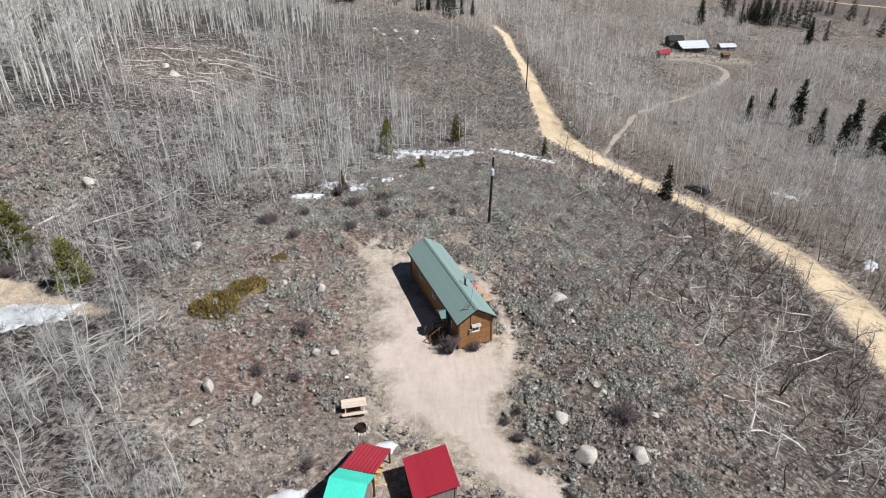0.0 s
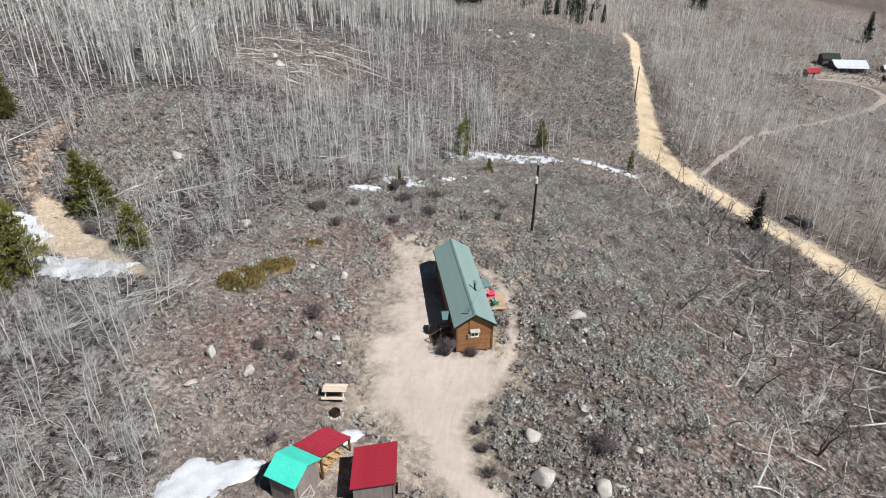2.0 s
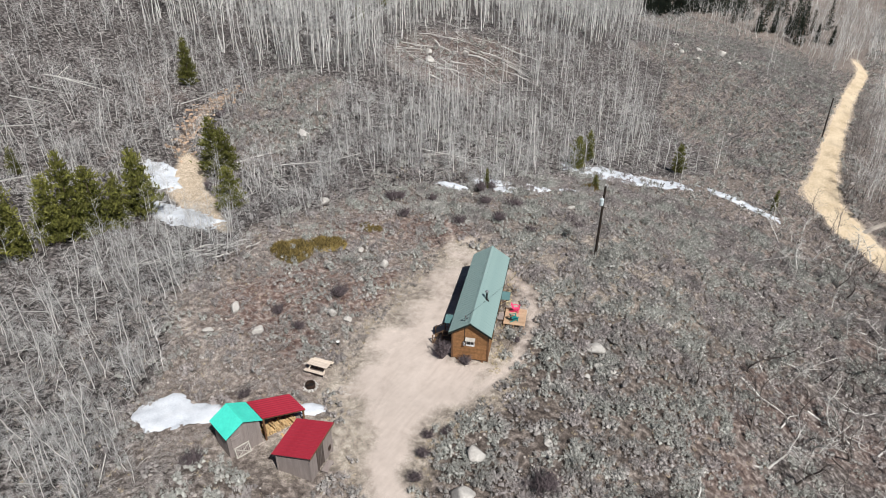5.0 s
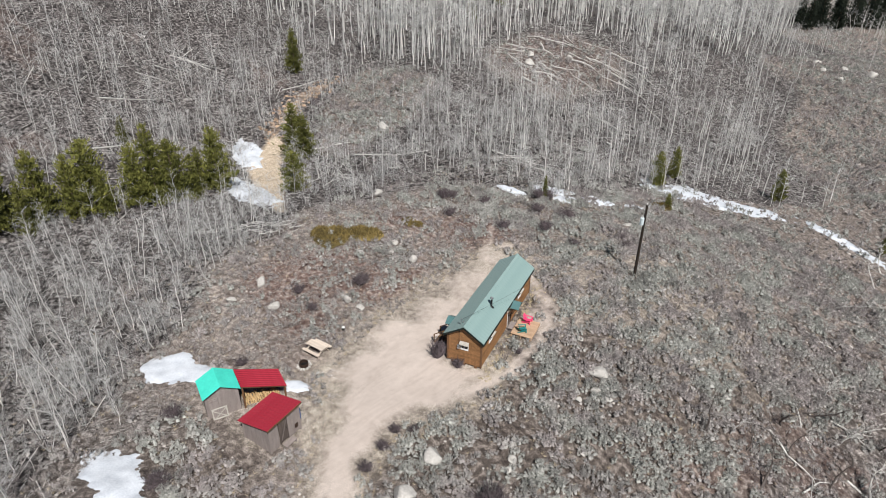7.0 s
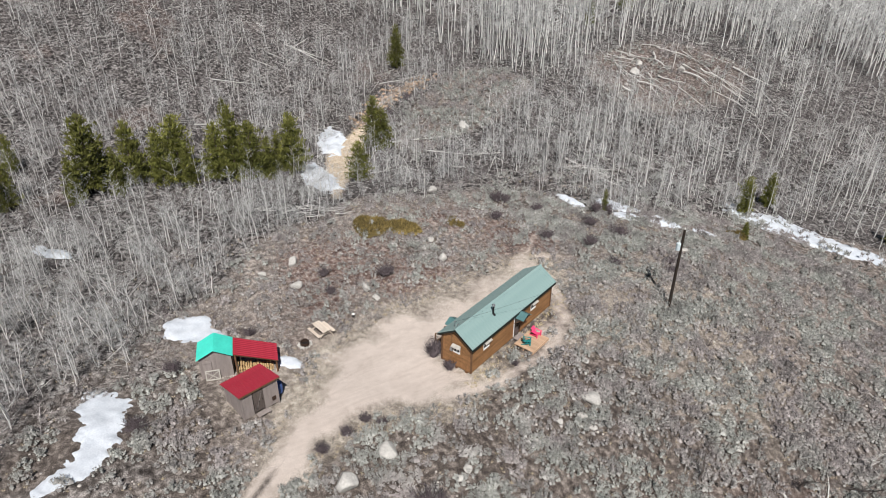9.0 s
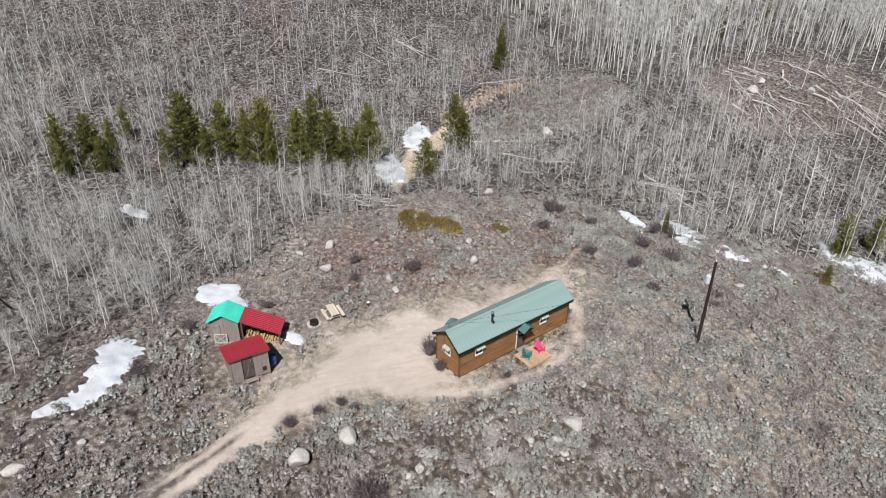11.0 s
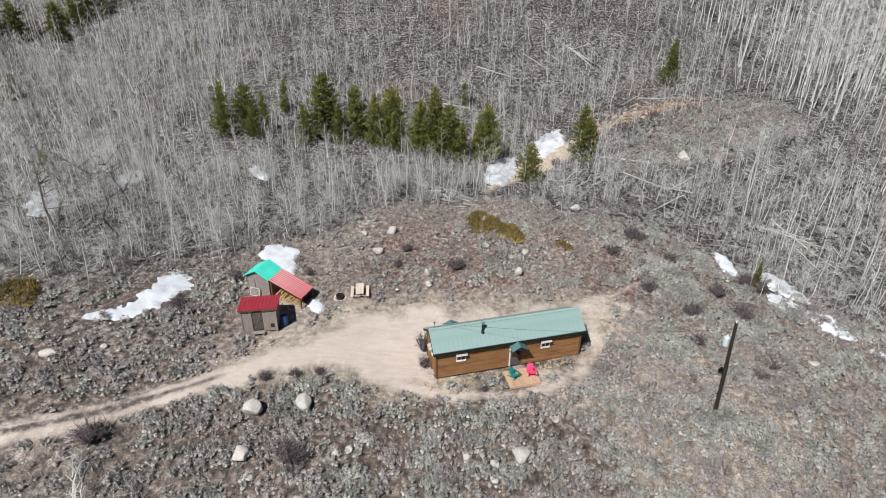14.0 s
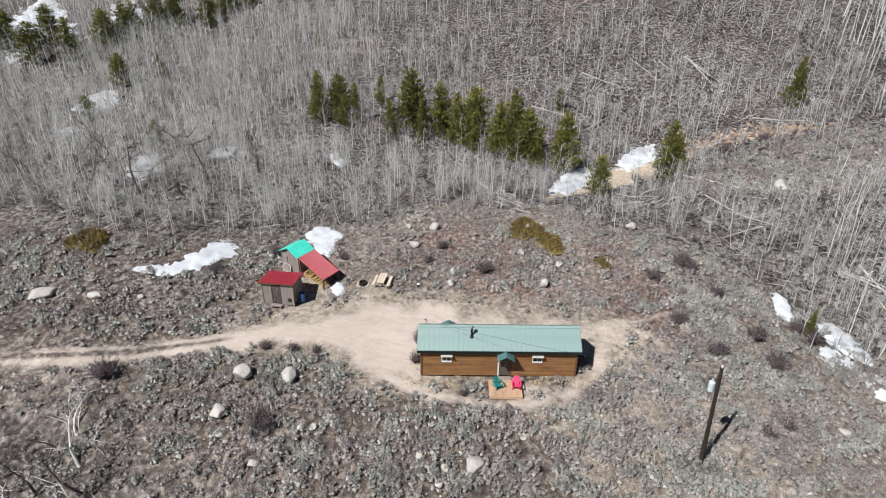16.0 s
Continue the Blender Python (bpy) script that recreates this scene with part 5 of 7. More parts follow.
for i, (x, y, sx, sy, sz) in enumerate([(-8.5, 196.5, 3.4, 2.6, 2.2), (-14, 194, 2.4, 2.0, 1.4), (-17, 188, 2.0, 1.6, 1.2), (-3, 193, 1.8, 1.5, 1.1), (-20, 192, 2.2, 1.8, 1.2), (-12, 186, 1.7, 1.4, 1.0), (-45.4, 122.7, 2.0, 1.6, 1.5),
                                         (-47, 112, 2.2, 1.8, 1.6), (-50, 116, 1.6, 1.5, 1.4), (46, 200, 2.2, 1.8, 1.3), (52, 190, 1.8, 1.5, 1.1), (41, 214, 2.0, 1.8, 1.2)]):
    make_boulder(x, y, sx, sy, sz, i * 53, i, "large granite boulder on the far hill", 0.2)


def stamp(name, templates, places, mat, label, category, kind="stuff"):
    """Joins many copies of small triangle meshes into one object. places: arrays x, y, z, turn, lean x, lean y, scale, height scale, template number."""
    x, y, z, turn, lx, ly, s, sh, kind_no = places
    vs, fs, base = [], [], 0
    for t, (tv, tf) in enumerate(templates):
        sel = np.nonzero(kind_no == t)[0]
        if not len(sel):
            continue
        c, n_ = np.cos(turn[sel])[:, None], np.sin(turn[sel])[:, None]
        px_, py_, pz_ = tv[:, 0][None] * s[sel][:, None], tv[:, 1][None] * s[sel][:, None], tv[:, 2][None] * sh[sel][:, None]
        wx = px_ * c - py_ * n_ + pz_ * lx[sel][:, None] + x[sel][:, None]
        wy = px_ * n_ + py_ * c + pz_ * ly[sel][:, None] + y[sel][:, None]
        wz = pz_ + z[sel][:, None]
        v = np.stack([wx, wy, wz], -1).reshape(-1, 3)
        f = (tf[None] + (np.arange(len(sel)) * len(tv))[:, None, None]).reshape(-1, 3) + base
        vs.append(v)
        fs.append(f)
        base += len(v)
    me = mesh_from(name, np.concatenate(vs), np.concatenate(fs))
    me.materials.append(mat)
    return tagged(new(name, me), label, category, kind=kind)


rg = np.random.default_rng(7)


def sow(count, x0, x1, y0, y1, chance):
    """Random places in a rectangle, kept with the chance that chance(x, y) gives."""
    x, y = rg.uniform(x0, x1, count), rg.uniform(y0, y1, count)
    keep = rg.random(count) < chance(x, y)
    return x[keep], y[keep]


def places(x, y, s0, s1, h0=None, h1=None, lean=0.0, kinds=1, sink=0.0):
    n = len(x)
    s = rg.uniform(s0, s1, n)
    sh = s if h0 is None else rg.uniform(h0, h1, n)
    return (x, y, height(x, y) - sink, rg.uniform(0, 6.283, n), rg.normal(0, 1, n) * lean, rg.normal(0, 1, n) * lean, s, sh, rg.integers(0, kinds, n))


# snow drifts: place, half sizes, turn, depth
DRIFTS = [(-1.6, 16.9, 4.3, 2.3, -28, 0.12), (-11.4, 25.2, 2.9, 2.0, 20, 0.2), (-4.3, 31.5, 1.1, 0.55, 40, 0.2), (-16.9, 72.0, 2.0, 0.6, 12, 0.3), (-13.8, 77.0, 2.7, 1.5, 40, 0.3), (-10.9, 76.2, 1.9, 1.2, 35, 0.3), (-8.6, 79.6, 2.4, 1.5, 40, 0.3), (-5.0, 83.5, 1.6, 0.8, 50, 0.25),
          (-2.6, 99.8, 9.0, 2.5, 32, 0.25), (14.0, 108.0, 5.2, 1.1, -8, 0.25), (-53.8, 54.6, 4.3, 1.7, -20, 0.35), (-40.5, 47.6, 6.5, 1.6, -8, 0.4)]
FAR_DRIFTS = [(-38.5, -36, 5.5, 3.5, 40, 0.3), (-64, -76, 13, 6, 60, 0.4), (-54, -70, 8, 3.5, 30, 0.4), (-74, -62, 7, 3, 50, 0.4), (-16, -3.5, 4.2, 1.9, 35, 0.3), (-25.5, 1.3, 2.4, 1.3, 20, 0.3), (-32.5, 15.4, 2.2, 1.0, 50, 0.3), (-26, -29.5, 2.5, 1.0, 40, 0.25),
              (66.5, 112, 2.6, 0.9, -30, 0.3), (63.5, 81, 2.2, 0.8, 60, 0.3), (-58, -80, 7, 3, 20, 0.4)]


def clear_of(x, y):
    """1 where nothing is built and the ground is not worn bare."""
    x, y = np.asarray(x), np.asarray(y)
    free = (drive_in(x, y) < -0.25) & (near_line(x, y, ROAD) < -0.5) & (near_line(x, y, LANE) < -0.5) & (near_line(x, y, WASH) < 0)
    for p in PATHS:
        free &= near_line(x, y, p) < 0.1
    c, s = math.cos(radians(111.05)), math.sin(radians(111.05))
    lx, ly = (x - 4.14) * c + (y - 44.02) * s, -(x - 4.14) * s + (y - 44.02) * c
    free &= ~((lx > -0.6) & (lx < 13.2) & (ly > -1.0) & (ly < 6.0)) & ~((lx > 5.0) & (lx < 8.4) & (ly > -3.1) & (ly < 1))
    free &= ~((x > -7.4) & (x < 1.6) & (y > 24.2) & (y < 31.4))
    free &= (np.hypot(x + 6.2, y - 34.4) > 2.0)
    for dx, dy, rx, ry, turn, _ in DRIFTS[:4]:
        ct, st = math.cos(radians(turn)), math.sin(radians(turn))
        free &= (((x - dx) * ct + (y - dy) * st) / rx) ** 2 + ((-(x - dx) * st + (y - dy) * ct) / ry) ** 2 > 1.1
    return free


def cones(segments):
    """Thin three-sided tapering twigs from (base, tip, radius) rows, as one array mesh."""
    vs, fs = [], []
    for a, b, r in segments:
        a, b = np.array(a, float), np.array(b, float)
        d = b - a
        u = np.cross(d, (0.3, 0.5, 0.81))
        u /= np.linalg.norm(u) + 1e-9
        w = np.cross(d, u)
        w /= np.linalg.norm(w) + 1e-9
        k = len(vs)
        for q in (0, 2.094, 4.189):
            vs.append(a + r * (math.cos(q) * u + math.sin(q) * w))
        vs.append(b)
        fs += [(k, k + 1, k + 3), (k + 1, k + 2, k + 3), (k + 2, k, k + 3)]
    return np.array(vs), np.array(fs)


def tapered(points, radii, sides=5):
    """A bent tapering stem through the points."""
    vs, fs = [], []
    for p, r in zip(points, radii):
        for k in range(sides):
            a = 6.283 * k / sides
            vs.append((p[0] + r * math.cos(a), p[1] + r * math.sin(a), p[2]))
    for i in range(len(points) - 1):
        for k in range(sides):
            a, b = i * sides + k, i * sides + (k + 1) % sides
            fs += [(a, b, b + sides), (a, b + sides, a + sides)]
    return np.array(vs, float), np.array(fs)


def merged(parts):
    vs, fs, base = [], [], 0
    for v, f in parts:
        vs.append(v)
        fs.append(f + base)
        base += len(v)
    return np.concatenate(vs), np.concatenate(fs)


def stone_template(seed):
    r = random.Random(seed)
    bm = B()
    bmesh.ops.create_icosphere(bm, subdivisions=1, radius=0.5)
    for v in bm.verts:
        v.co *= r.uniform(0.75, 1.15)
        v.co.z *= 0.75
    vs = np.array([tuple(v.co) for v in bm.verts])
    fs = np.array([[v.index for v in f.verts] for f in bm.faces])
    bm.free()
    return vs, fs


STONES = [stone_template(i) for i in range(4)]
open_ground = lambda x, y: clear_of(x, y) * (1 - 0.7 * wood_at(x, y))
sx_, sy_ = sow(9000, -26, 30, 0, 82, lambda x, y: open_ground(x, y) * (0.05 + 0.5 * soft(lattice(x, y, 5, 21), 0.5, 0.8) + 0.5 * np.exp(-(((x + 14) / 6) ** 2 + ((y - 44) / 12) ** 2))))
stamp("scattered_stones", STONES, places(sx_, sy_, 0.07, 0.3, kinds=4), M_STONE, "scattered small pale stones on the slope", "stones")
sx_, sy_ = sow(1100, -72, -54, 58, 84, lambda x, y: np.clip(near_line(x, y, GULLY) / 2.5 + 0.6, 0, 1))
stamp("gully_rubble", STONES, places(sx_, sy_, 0.2, 0.8, kinds=4), material("rust_orange_rubble", (0.29, 0.19, 0.125), (0.55, 0.41, 0.295), 0.6, 0.95, 0.4, island=0.35), "rust-orange rubble in the gully", "rubble")
sx_, sy_ = sow(1500, -70, 40, 80, 230, lambda x, y: (1 - wood_at(x, y)) * 0.3 * clear_of(x, y))
stamp("hill_stones", STONES, places(sx_, sy_, 0.3, 0.9, kinds=4), M_STONE, "pale stones on the far sage hill", "stones")


# ---------------------------------------------------------------- sagebrush, grass, brush
def slivers(segments, seed=0):
    """Fine twigs from (base, tip, radius) rows, one narrow blade each."""
    r = np.random.default_rng(seed)
    a, b = np.array([s[0] for s in segments], float), np.array([s[1] for s in segments], float)
    w = np.cross(b - a, r.normal(size=a.shape))
    w *= (np.array([s[2] for s in segments]) / (np.linalg.norm(w, axis=1) + 1e-9))[:, None]
    k = np.arange(len(a))
    return np.concatenate([a - w, a + w, b]), np.stack([k, k + len(a), k + 2 * len(a)], -1)


def shrub_lump(seed, knobs, leaves, size, sides=4):
    """A shrub one unit wide: a few uneven heads, higher in the middle, each bristling with upright leaf sprays."""
    r = random.Random(seed)
    vs, fs = [], []
    for q in range(knobs):
        a, t = 6.283 * (q + r.uniform(-0.4, 0.4)) / knobs, 0.06 if q == 0 else r.uniform(0.14, 0.40)
        cx, cy, rad = math.cos(a) * t, math.sin(a) * t, r.uniform(0.10, 0.20)
        top = (0.56 - 1.4 * t * t) * r.uniform(0.7, 1.25)
        k = len(vs)
        vs.append((cx + r.gauss(0, 0.04), cy + r.gauss(0, 0.04), top * 0.85))
        for i in range(sides):
            b = 6.283 * (i + r.uniform(-0.3, 0.3)) / sides
            w = rad * r.uniform(0.5, 1.1)
            vs.append((cx + math.cos(b) * w, cy + math.sin(b) * w, top * 0.85 - rad * r.uniform(0.9, 1.6)))
        fs += [(k, k + 1 + i, k + 1 + (i + 1) % sides) for i in range(sides)]
        for _ in range(leaves):
            b, e = r.uniform(0, 6.283), r.uniform(0.05, 1.45)
            out = Vector((math.cos(b) * math.cos(e), math.sin(b) * math.cos(e), math.sin(e)))
            p = Vector((cx, cy, top - rad)) + out * rad * r.uniform(0.5, 0.95)
            g = (out * 0.9 + Vector((r.gauss(0, 0.45), r.gauss(0, 0.45), r.uniform(0.1, 0.9)))).normalized()
            w = g.cross(out + Vector((r.gauss(0, 0.5), r.gauss(0, 0.5), r.gauss(0, 0.5)))).normalized() * size * r.uniform(0.6, 1.3)
            n = len(vs)
            vs += [tuple(p - w), tuple(p + w), tuple(p + g * size * r.uniform(2.4, 6.0))]
            fs.append((n, n + 1, n + 2))
    return np.array(vs, float), np.array(fs)


SAGE = [shrub_lump(40 + i, 4, 20 + i % 3, 0.026) for i in range(12)]
SAGE_FAR = [shrub_lump(60 + i, 2, 7, 0.075) for i in range(6)]


sx_, sy_ = sow(35000, -27, 40, -2, 98, lambda x, y: clear_of(x, y) * sage_cover(x, y) * (0.12 + 0.88 * soft(lattice(x, y, 0.8, 71) * 0.6 + lattice(x, y, 2.2, 72) * 0.4, 0.42, 0.54)))
stamp("sagebrush", SAGE, places(sx_, sy_, 0.55, 1.6, 0.65, 1.55, kinds=12, sink=0.06), M_SAGE, "dense grey-green sagebrush covering the slope", "sagebrush")
sx_, sy_ = sow(15000, -75, 45, 58, 260, lambda x, y: clear_of(x, y) * (1 - 0.85 * wood_at(x, y)) * np.where((x > -27) & (y < 98), 0, 0.8))
stamp("far_sagebrush", SAGE_FAR, places(sx_, sy_, 0.8, 1.7, 0.7, 1.3, kinds=6, sink=0.08), M_SAGE, "grey sagebrush on the far knolls", "sagebrush")
sx_, sy_ = sow(30000, -68, 24, 60, 244, lambda x, y: clear_of(x, y) * np.maximum(soft(region(x, y, KNOLL), -1.5, 1.0), 0.8 * soft(region(x, y, CREST), -4, 4)))
stamp("knoll_sagebrush", SAGE_FAR, places(sx_, sy_, 0.8, 1.6, 0.7, 1.3, kinds=6, sink=0.08), M_SAGE, "close grey-green sagebrush on the knolls", "sagebrush")
sx_, sy_ = sow(46000, 26, 280, 120, 440, lambda x, y: clear_of(x, y) * (1 - 0.8 * wood_at(x, y)) * (0.25 + 0.75 * soft(lattice(x, y, 6, 27), 0.35, 0.6)))
stamp("valley_sagebrush", SAGE_FAR, places(sx_, sy_, 1.2, 3.0, 0.7, 1.6, kinds=6, sink=0.08), M_SAGE, "grey sagebrush over the valley floor", "sagebrush")


sx_, sy_ = sow(900, 60, 260, 150, 400, lambda x, y: clear_of(x, y) * soft(lattice(x, y, 22, 28), 0.5, 0.75))
stamp("valley_stones", STONES, places(sx_, sy_, 0.5, 1.7, kinds=4), M_STONE, "pale rocks strewn over the valley's sage", "stones")


def grass_template(seed):
    r = random.Random(seed)
    seg = []
    for _ in range(12):
        a, t = r.uniform(0, 6.283), r.uniform(0.2, 0.6)
        seg.append(((math.cos(a) * 0.06, math.sin(a) * 0.06, 0), (math.cos(a) * t, math.sin(a) * t, r.uniform(0.5, 1.0)), 0.03))
    return cones(seg)


GRASS = [grass_template(i) for i in range(4)]
near_drive = lambda x, y: clear_of(x, y) * (0.12 + np.interp(y, [20, 34], [0.25, 0.8]) * np.exp(-(drive_in(x, y) / 2.2) ** 2) + 0.6 * np.exp(-(((x + 2.5) / 5) ** 2 + ((y - 28) / 5) ** 2)) + 0.3 * np.exp(-(((x - 5) / 2) ** 2 + ((y - 49) / 7) ** 2)))
sx_, sy_ = sow(16000, -26, 28, 4, 80, near_drive)
stamp("dry_grass", GRASS, places(sx_, sy_, 0.25, 0.55, 0.15, 0.35, kinds=4), M_GRASS, "tufts of dry straw-coloured grass", "grass")


east_wall = lambda x, y: np.exp(-((((x - 4.14) * 0.933 + (y - 44.02) * 0.359 - 0.75) / 0.7) ** 2)) * (y > 43) * (y < 58) * 0.8
sx_, sy_ = sow(2600, -3, 9, 42, 59, lambda x, y: east_wall(x, y) * ~((x > 4.5) & (y > 48.3) & (y < 51.5)))
stamp("straw_grass", GRASS, places(sx_, sy_, 0.25, 0.5, 0.12, 0.3, kinds=4), M_STRAW, "yellow straw grass along the cabin's foot", "grass")


def brush_template(seed, n=46, thick=1.0, fine=False):
    r = random.Random(seed)
    seg = []
    for _ in range(n):
        a, t = r.uniform(0, 6.283), r.uniform(0.05, 0.55)
        top = np.array((math.cos(a) * t, math.sin(a) * t, r.uniform(0.55, 1.0)))
        seg.append(((math.cos(a) * 0.05, math.sin(a) * 0.05, 0), top, 0.012 * thick))
        for _ in range(2):
            k = r.uniform(0.4, 0.8)
            seg.append((top * k, top * k + np.array((r.gauss(0, 0.14), r.gauss(0, 0.14), r.uniform(0.08, 0.3))), 0.007 * thick))
    return slivers(seg, seed) if fine else cones(seg)


BRUSH = [brush_template(80 + i, 110, 1.5) for i in range(4)]
LOWBRUSH = [brush_template(90 + i, 13, 0.95, True) for i in range(4)]
HILLBRUSH = [brush_template(120 + i, 12, 2.0, True) for i in range(4)]
THICKET = [brush_template(96 + i, 18, 0.42, True) for i in range(4)]


def make_shrub(x, y, s, h, kind, label, mat=None):
    v, f = BRUSH[kind % 4]
    me = mesh_from("bare_shrub", v * np.array([s, s, h]), f)
    me.materials.append(mat or M_PURPLE)
    ob = new("bare_shrub", me)
    ob.matrix_world = pose(x, y, hz(x, y) - 0.03, 0, 0, kind * 60)
    tagged(ob, label, "shrub", "bare shrubs")


for i, (x, y, s, h) in enumerate([(0.6, 42.5, 2.3, 2.1), (2.7, 42.8, 1.6, 1.0), (13.6, 34.9, 3.0, 1.7), (6.3, 30.4, 1.4, 0.8), (5.4, 32.6, 1.5, 0.8), (5.6, 35.3, 1.3, 0.7), (14.0, 20.4, 3.0, 1.9), (-12.0, 44.0, 2.4, 1.3),
                                   (4.9, 48.0, 1.0, 0.6), (-6.8, 66.4, 2.6, 1.4), (-7.1, 70.9, 2.8, 1.5), (-10.6, 69.6, 2.4, 1.4), (-16.0, 66.0, 2.0, 1.2), (-11.5, 38.0, 1.6, 0.9), (-9.0, 29.5, 1.5, 0.8), (4.6, 34.4, 1.3, 0.7), (-1.2, 19.5, 2.4, 0.7), (-6.5, 22.8, 2.0, 1.4), (-14.5, 38.5, 1.8, 1.0), (-10.2, 63.0, 2.2, 1.1), (-19.5, 62.6, 2.4, 1.5), (-13.0, 73.0, 2.2, 1.8), (-12.4, 74.2, 2.0, 1.6), (-2.5, 66.0, 1.9, 1.0), (-16.0, 60.0, 2.1, 1.2), (-19.0, 63.5, 2.0, 1.3), (1.5, 70.0, 1.6, 0.9), (0.0, 71.5, 1.5, 0.8), (-44.5, 55.5, 2.2, 1.6), (-57.0, 66.0, 2.4, 1.8), (-60.5, 71.5, 2.4, 1.6)]):
    make_shrub(x, y, s, h, i, "bare purplish-brown twiggy shrub" if i else "tall bare lilac-like shrub at the cabin corner")
sx_, sy_ = sow(10500, -130, 45, -40, 175, lambda x, y: clear_of(x, y) * (0.10 + 0.55 * wood_at(x, y)) * (near_side(x, y) < 0))
stamp("bare_underbrush", LOWBRUSH, places(sx_, sy_, 0.8, 2.2, 0.6, 1.7, 0.1, 4), M_BRUSH, "bare brown underbrush between the trees", "underbrush")
sx_, sy_ = sow(12000, 12, 60, 6, 110, lambda x, y: clear_of(x, y) * 0.5 * np.maximum(soft(x, 20, 30), soft(x, 12, 17) * soft(43 - y, 0, 8)) * (near_side(x, y) < -3))
stamp("slope_brush", LOWBRUSH, places(sx_, sy_, 0.7, 1.6, 0.3, 0.8, 0.1, 4), M_BRUSH, "low brown brush on the slope above the road", "underbrush")


sx_, sy_ = sow(20000, -27, 15, 2, 82, lambda x, y: clear_of(x, y) * np.where(y > 56, 0.25 + 0.75 * soft(-x, -8, 2), soft(-x, -1, 5)) * (0.3 + 0.6 * soft(lattice(x, y, 4, 51), 0.4, 0.7)) * (1 - 0.5 * wood_at(x, y)))
stamp("hilltop_brush", HILLBRUSH, places(sx_, sy_, 0.5, 1.2, 0.15, 0.5, 0.15, 4), M_MATTED, "low matted grey-brown brush and twigs on the hilltop", "underbrush")
sx_, sy_ = sow(9000, -62, 4, -60, 92, lambda x, y: clear_of(x, y) * wood_at(x, y) * 0.55 * soft(lattice(x, y, 5, 52), 0.3, 0.6))
stamp("aspen_thicket", THICKET, places(sx_, sy_, 1.0, 2.2, 1.0, 2.6, 0.1, 4), M_TWIG, "pale grey thicket of aspen suckers", "thicket")


sx_, sy_ = sow(5200, 25, 72, 14, 135, lambda x, y: clear_of(x, y) * (np.abs(near_side(x, y) - np.where(near_side(x, y) > 0, 7, -7)) < 4) * 0.75)
stamp("roadside_brush", LOWBRUSH, places(sx_, sy_, 0.9, 2.0, 0.6, 1.6, 0.1, 4), M_BRUSH, "dark bare brush along the road's verges", "underbrush")


def juniper_template(seed, n=1500):
    """A low spreading mat: overlapping mounds closed by a rough skin and set with short upright needle sprays."""
    r = random.Random(seed)
    lobes = [(r.uniform(-0.62, 0.62), r.uniform(-0.42, 0.42), r.uniform(0.28, 0.46)) for _ in range(9)]
    top = lambda x, y: max([0.0] + [0.95 * math.sqrt(max(0.0, c * c - (x - a) ** 2 - (y - b) ** 2)) for a, b, c in lobes])
    m = 22
    grid = [(-1.15 + 2.3 * i / m, -0.95 + 1.9 * j / m) for j in range(m + 1) for i in range(m + 1)]
    skin = np.array([(x + r.gauss(0, 0.012), y + r.gauss(0, 0.012), top(x, y) * r.uniform(0.78, 0.95) - 0.06) for x, y in grid])
    faces = [(j * (m + 1) + i, j * (m + 1) + i + 1, (j + 1) * (m + 1) + i + 1) for j in range(m) for i in range(m)] + [(j * (m + 1) + i, (j + 1) * (m + 1) + i + 1, (j + 1) * (m + 1) + i) for j in range(m) for i in range(m)]
    faces = [f for f in faces if max(skin[k][2] for k in f) > -0.05]
    seg = []
    while len(seg) < n:
        x, y = r.uniform(-1.1, 1.1), r.uniform(-0.9, 0.9)
        h = top(x, y)
        if h > 0.03:
            seg.append(((x, y, h * 0.8 - 0.03), (x + r.gauss(0, 0.06), y + r.gauss(0, 0.06), h + r.uniform(0.02, 0.12)), 0.02))
    return merged([(skin, np.array(faces)), slivers(seg, seed)])


for i, (x, y, s, h, turn) in enumerate([(-19.8, 46.0, 2.7, 1.5, 60), (-18.2, 49.2, 2.3, 1.4, 80), (-17.2, 55.0, 1.4, 0.9, 0), (1.9, 6.8, 2.7, 1.5, 60), (-4.0, 88.0, 1.4, 1.4, 0)]):
    v, f = juniper_template(i)
    me = mesh_from("juniper", v * np.array([s, s, h * 1.3]), f)
    me.materials.append(M_JUNIPER)
    ob = new("juniper", me)
    ob.matrix_world = pose(x, y, hz(x, y) - 0.02, 0, 0, turn)
    tagged(ob, "low spreading olive-brown juniper mat", "juniper", "junipers on the hilltop")


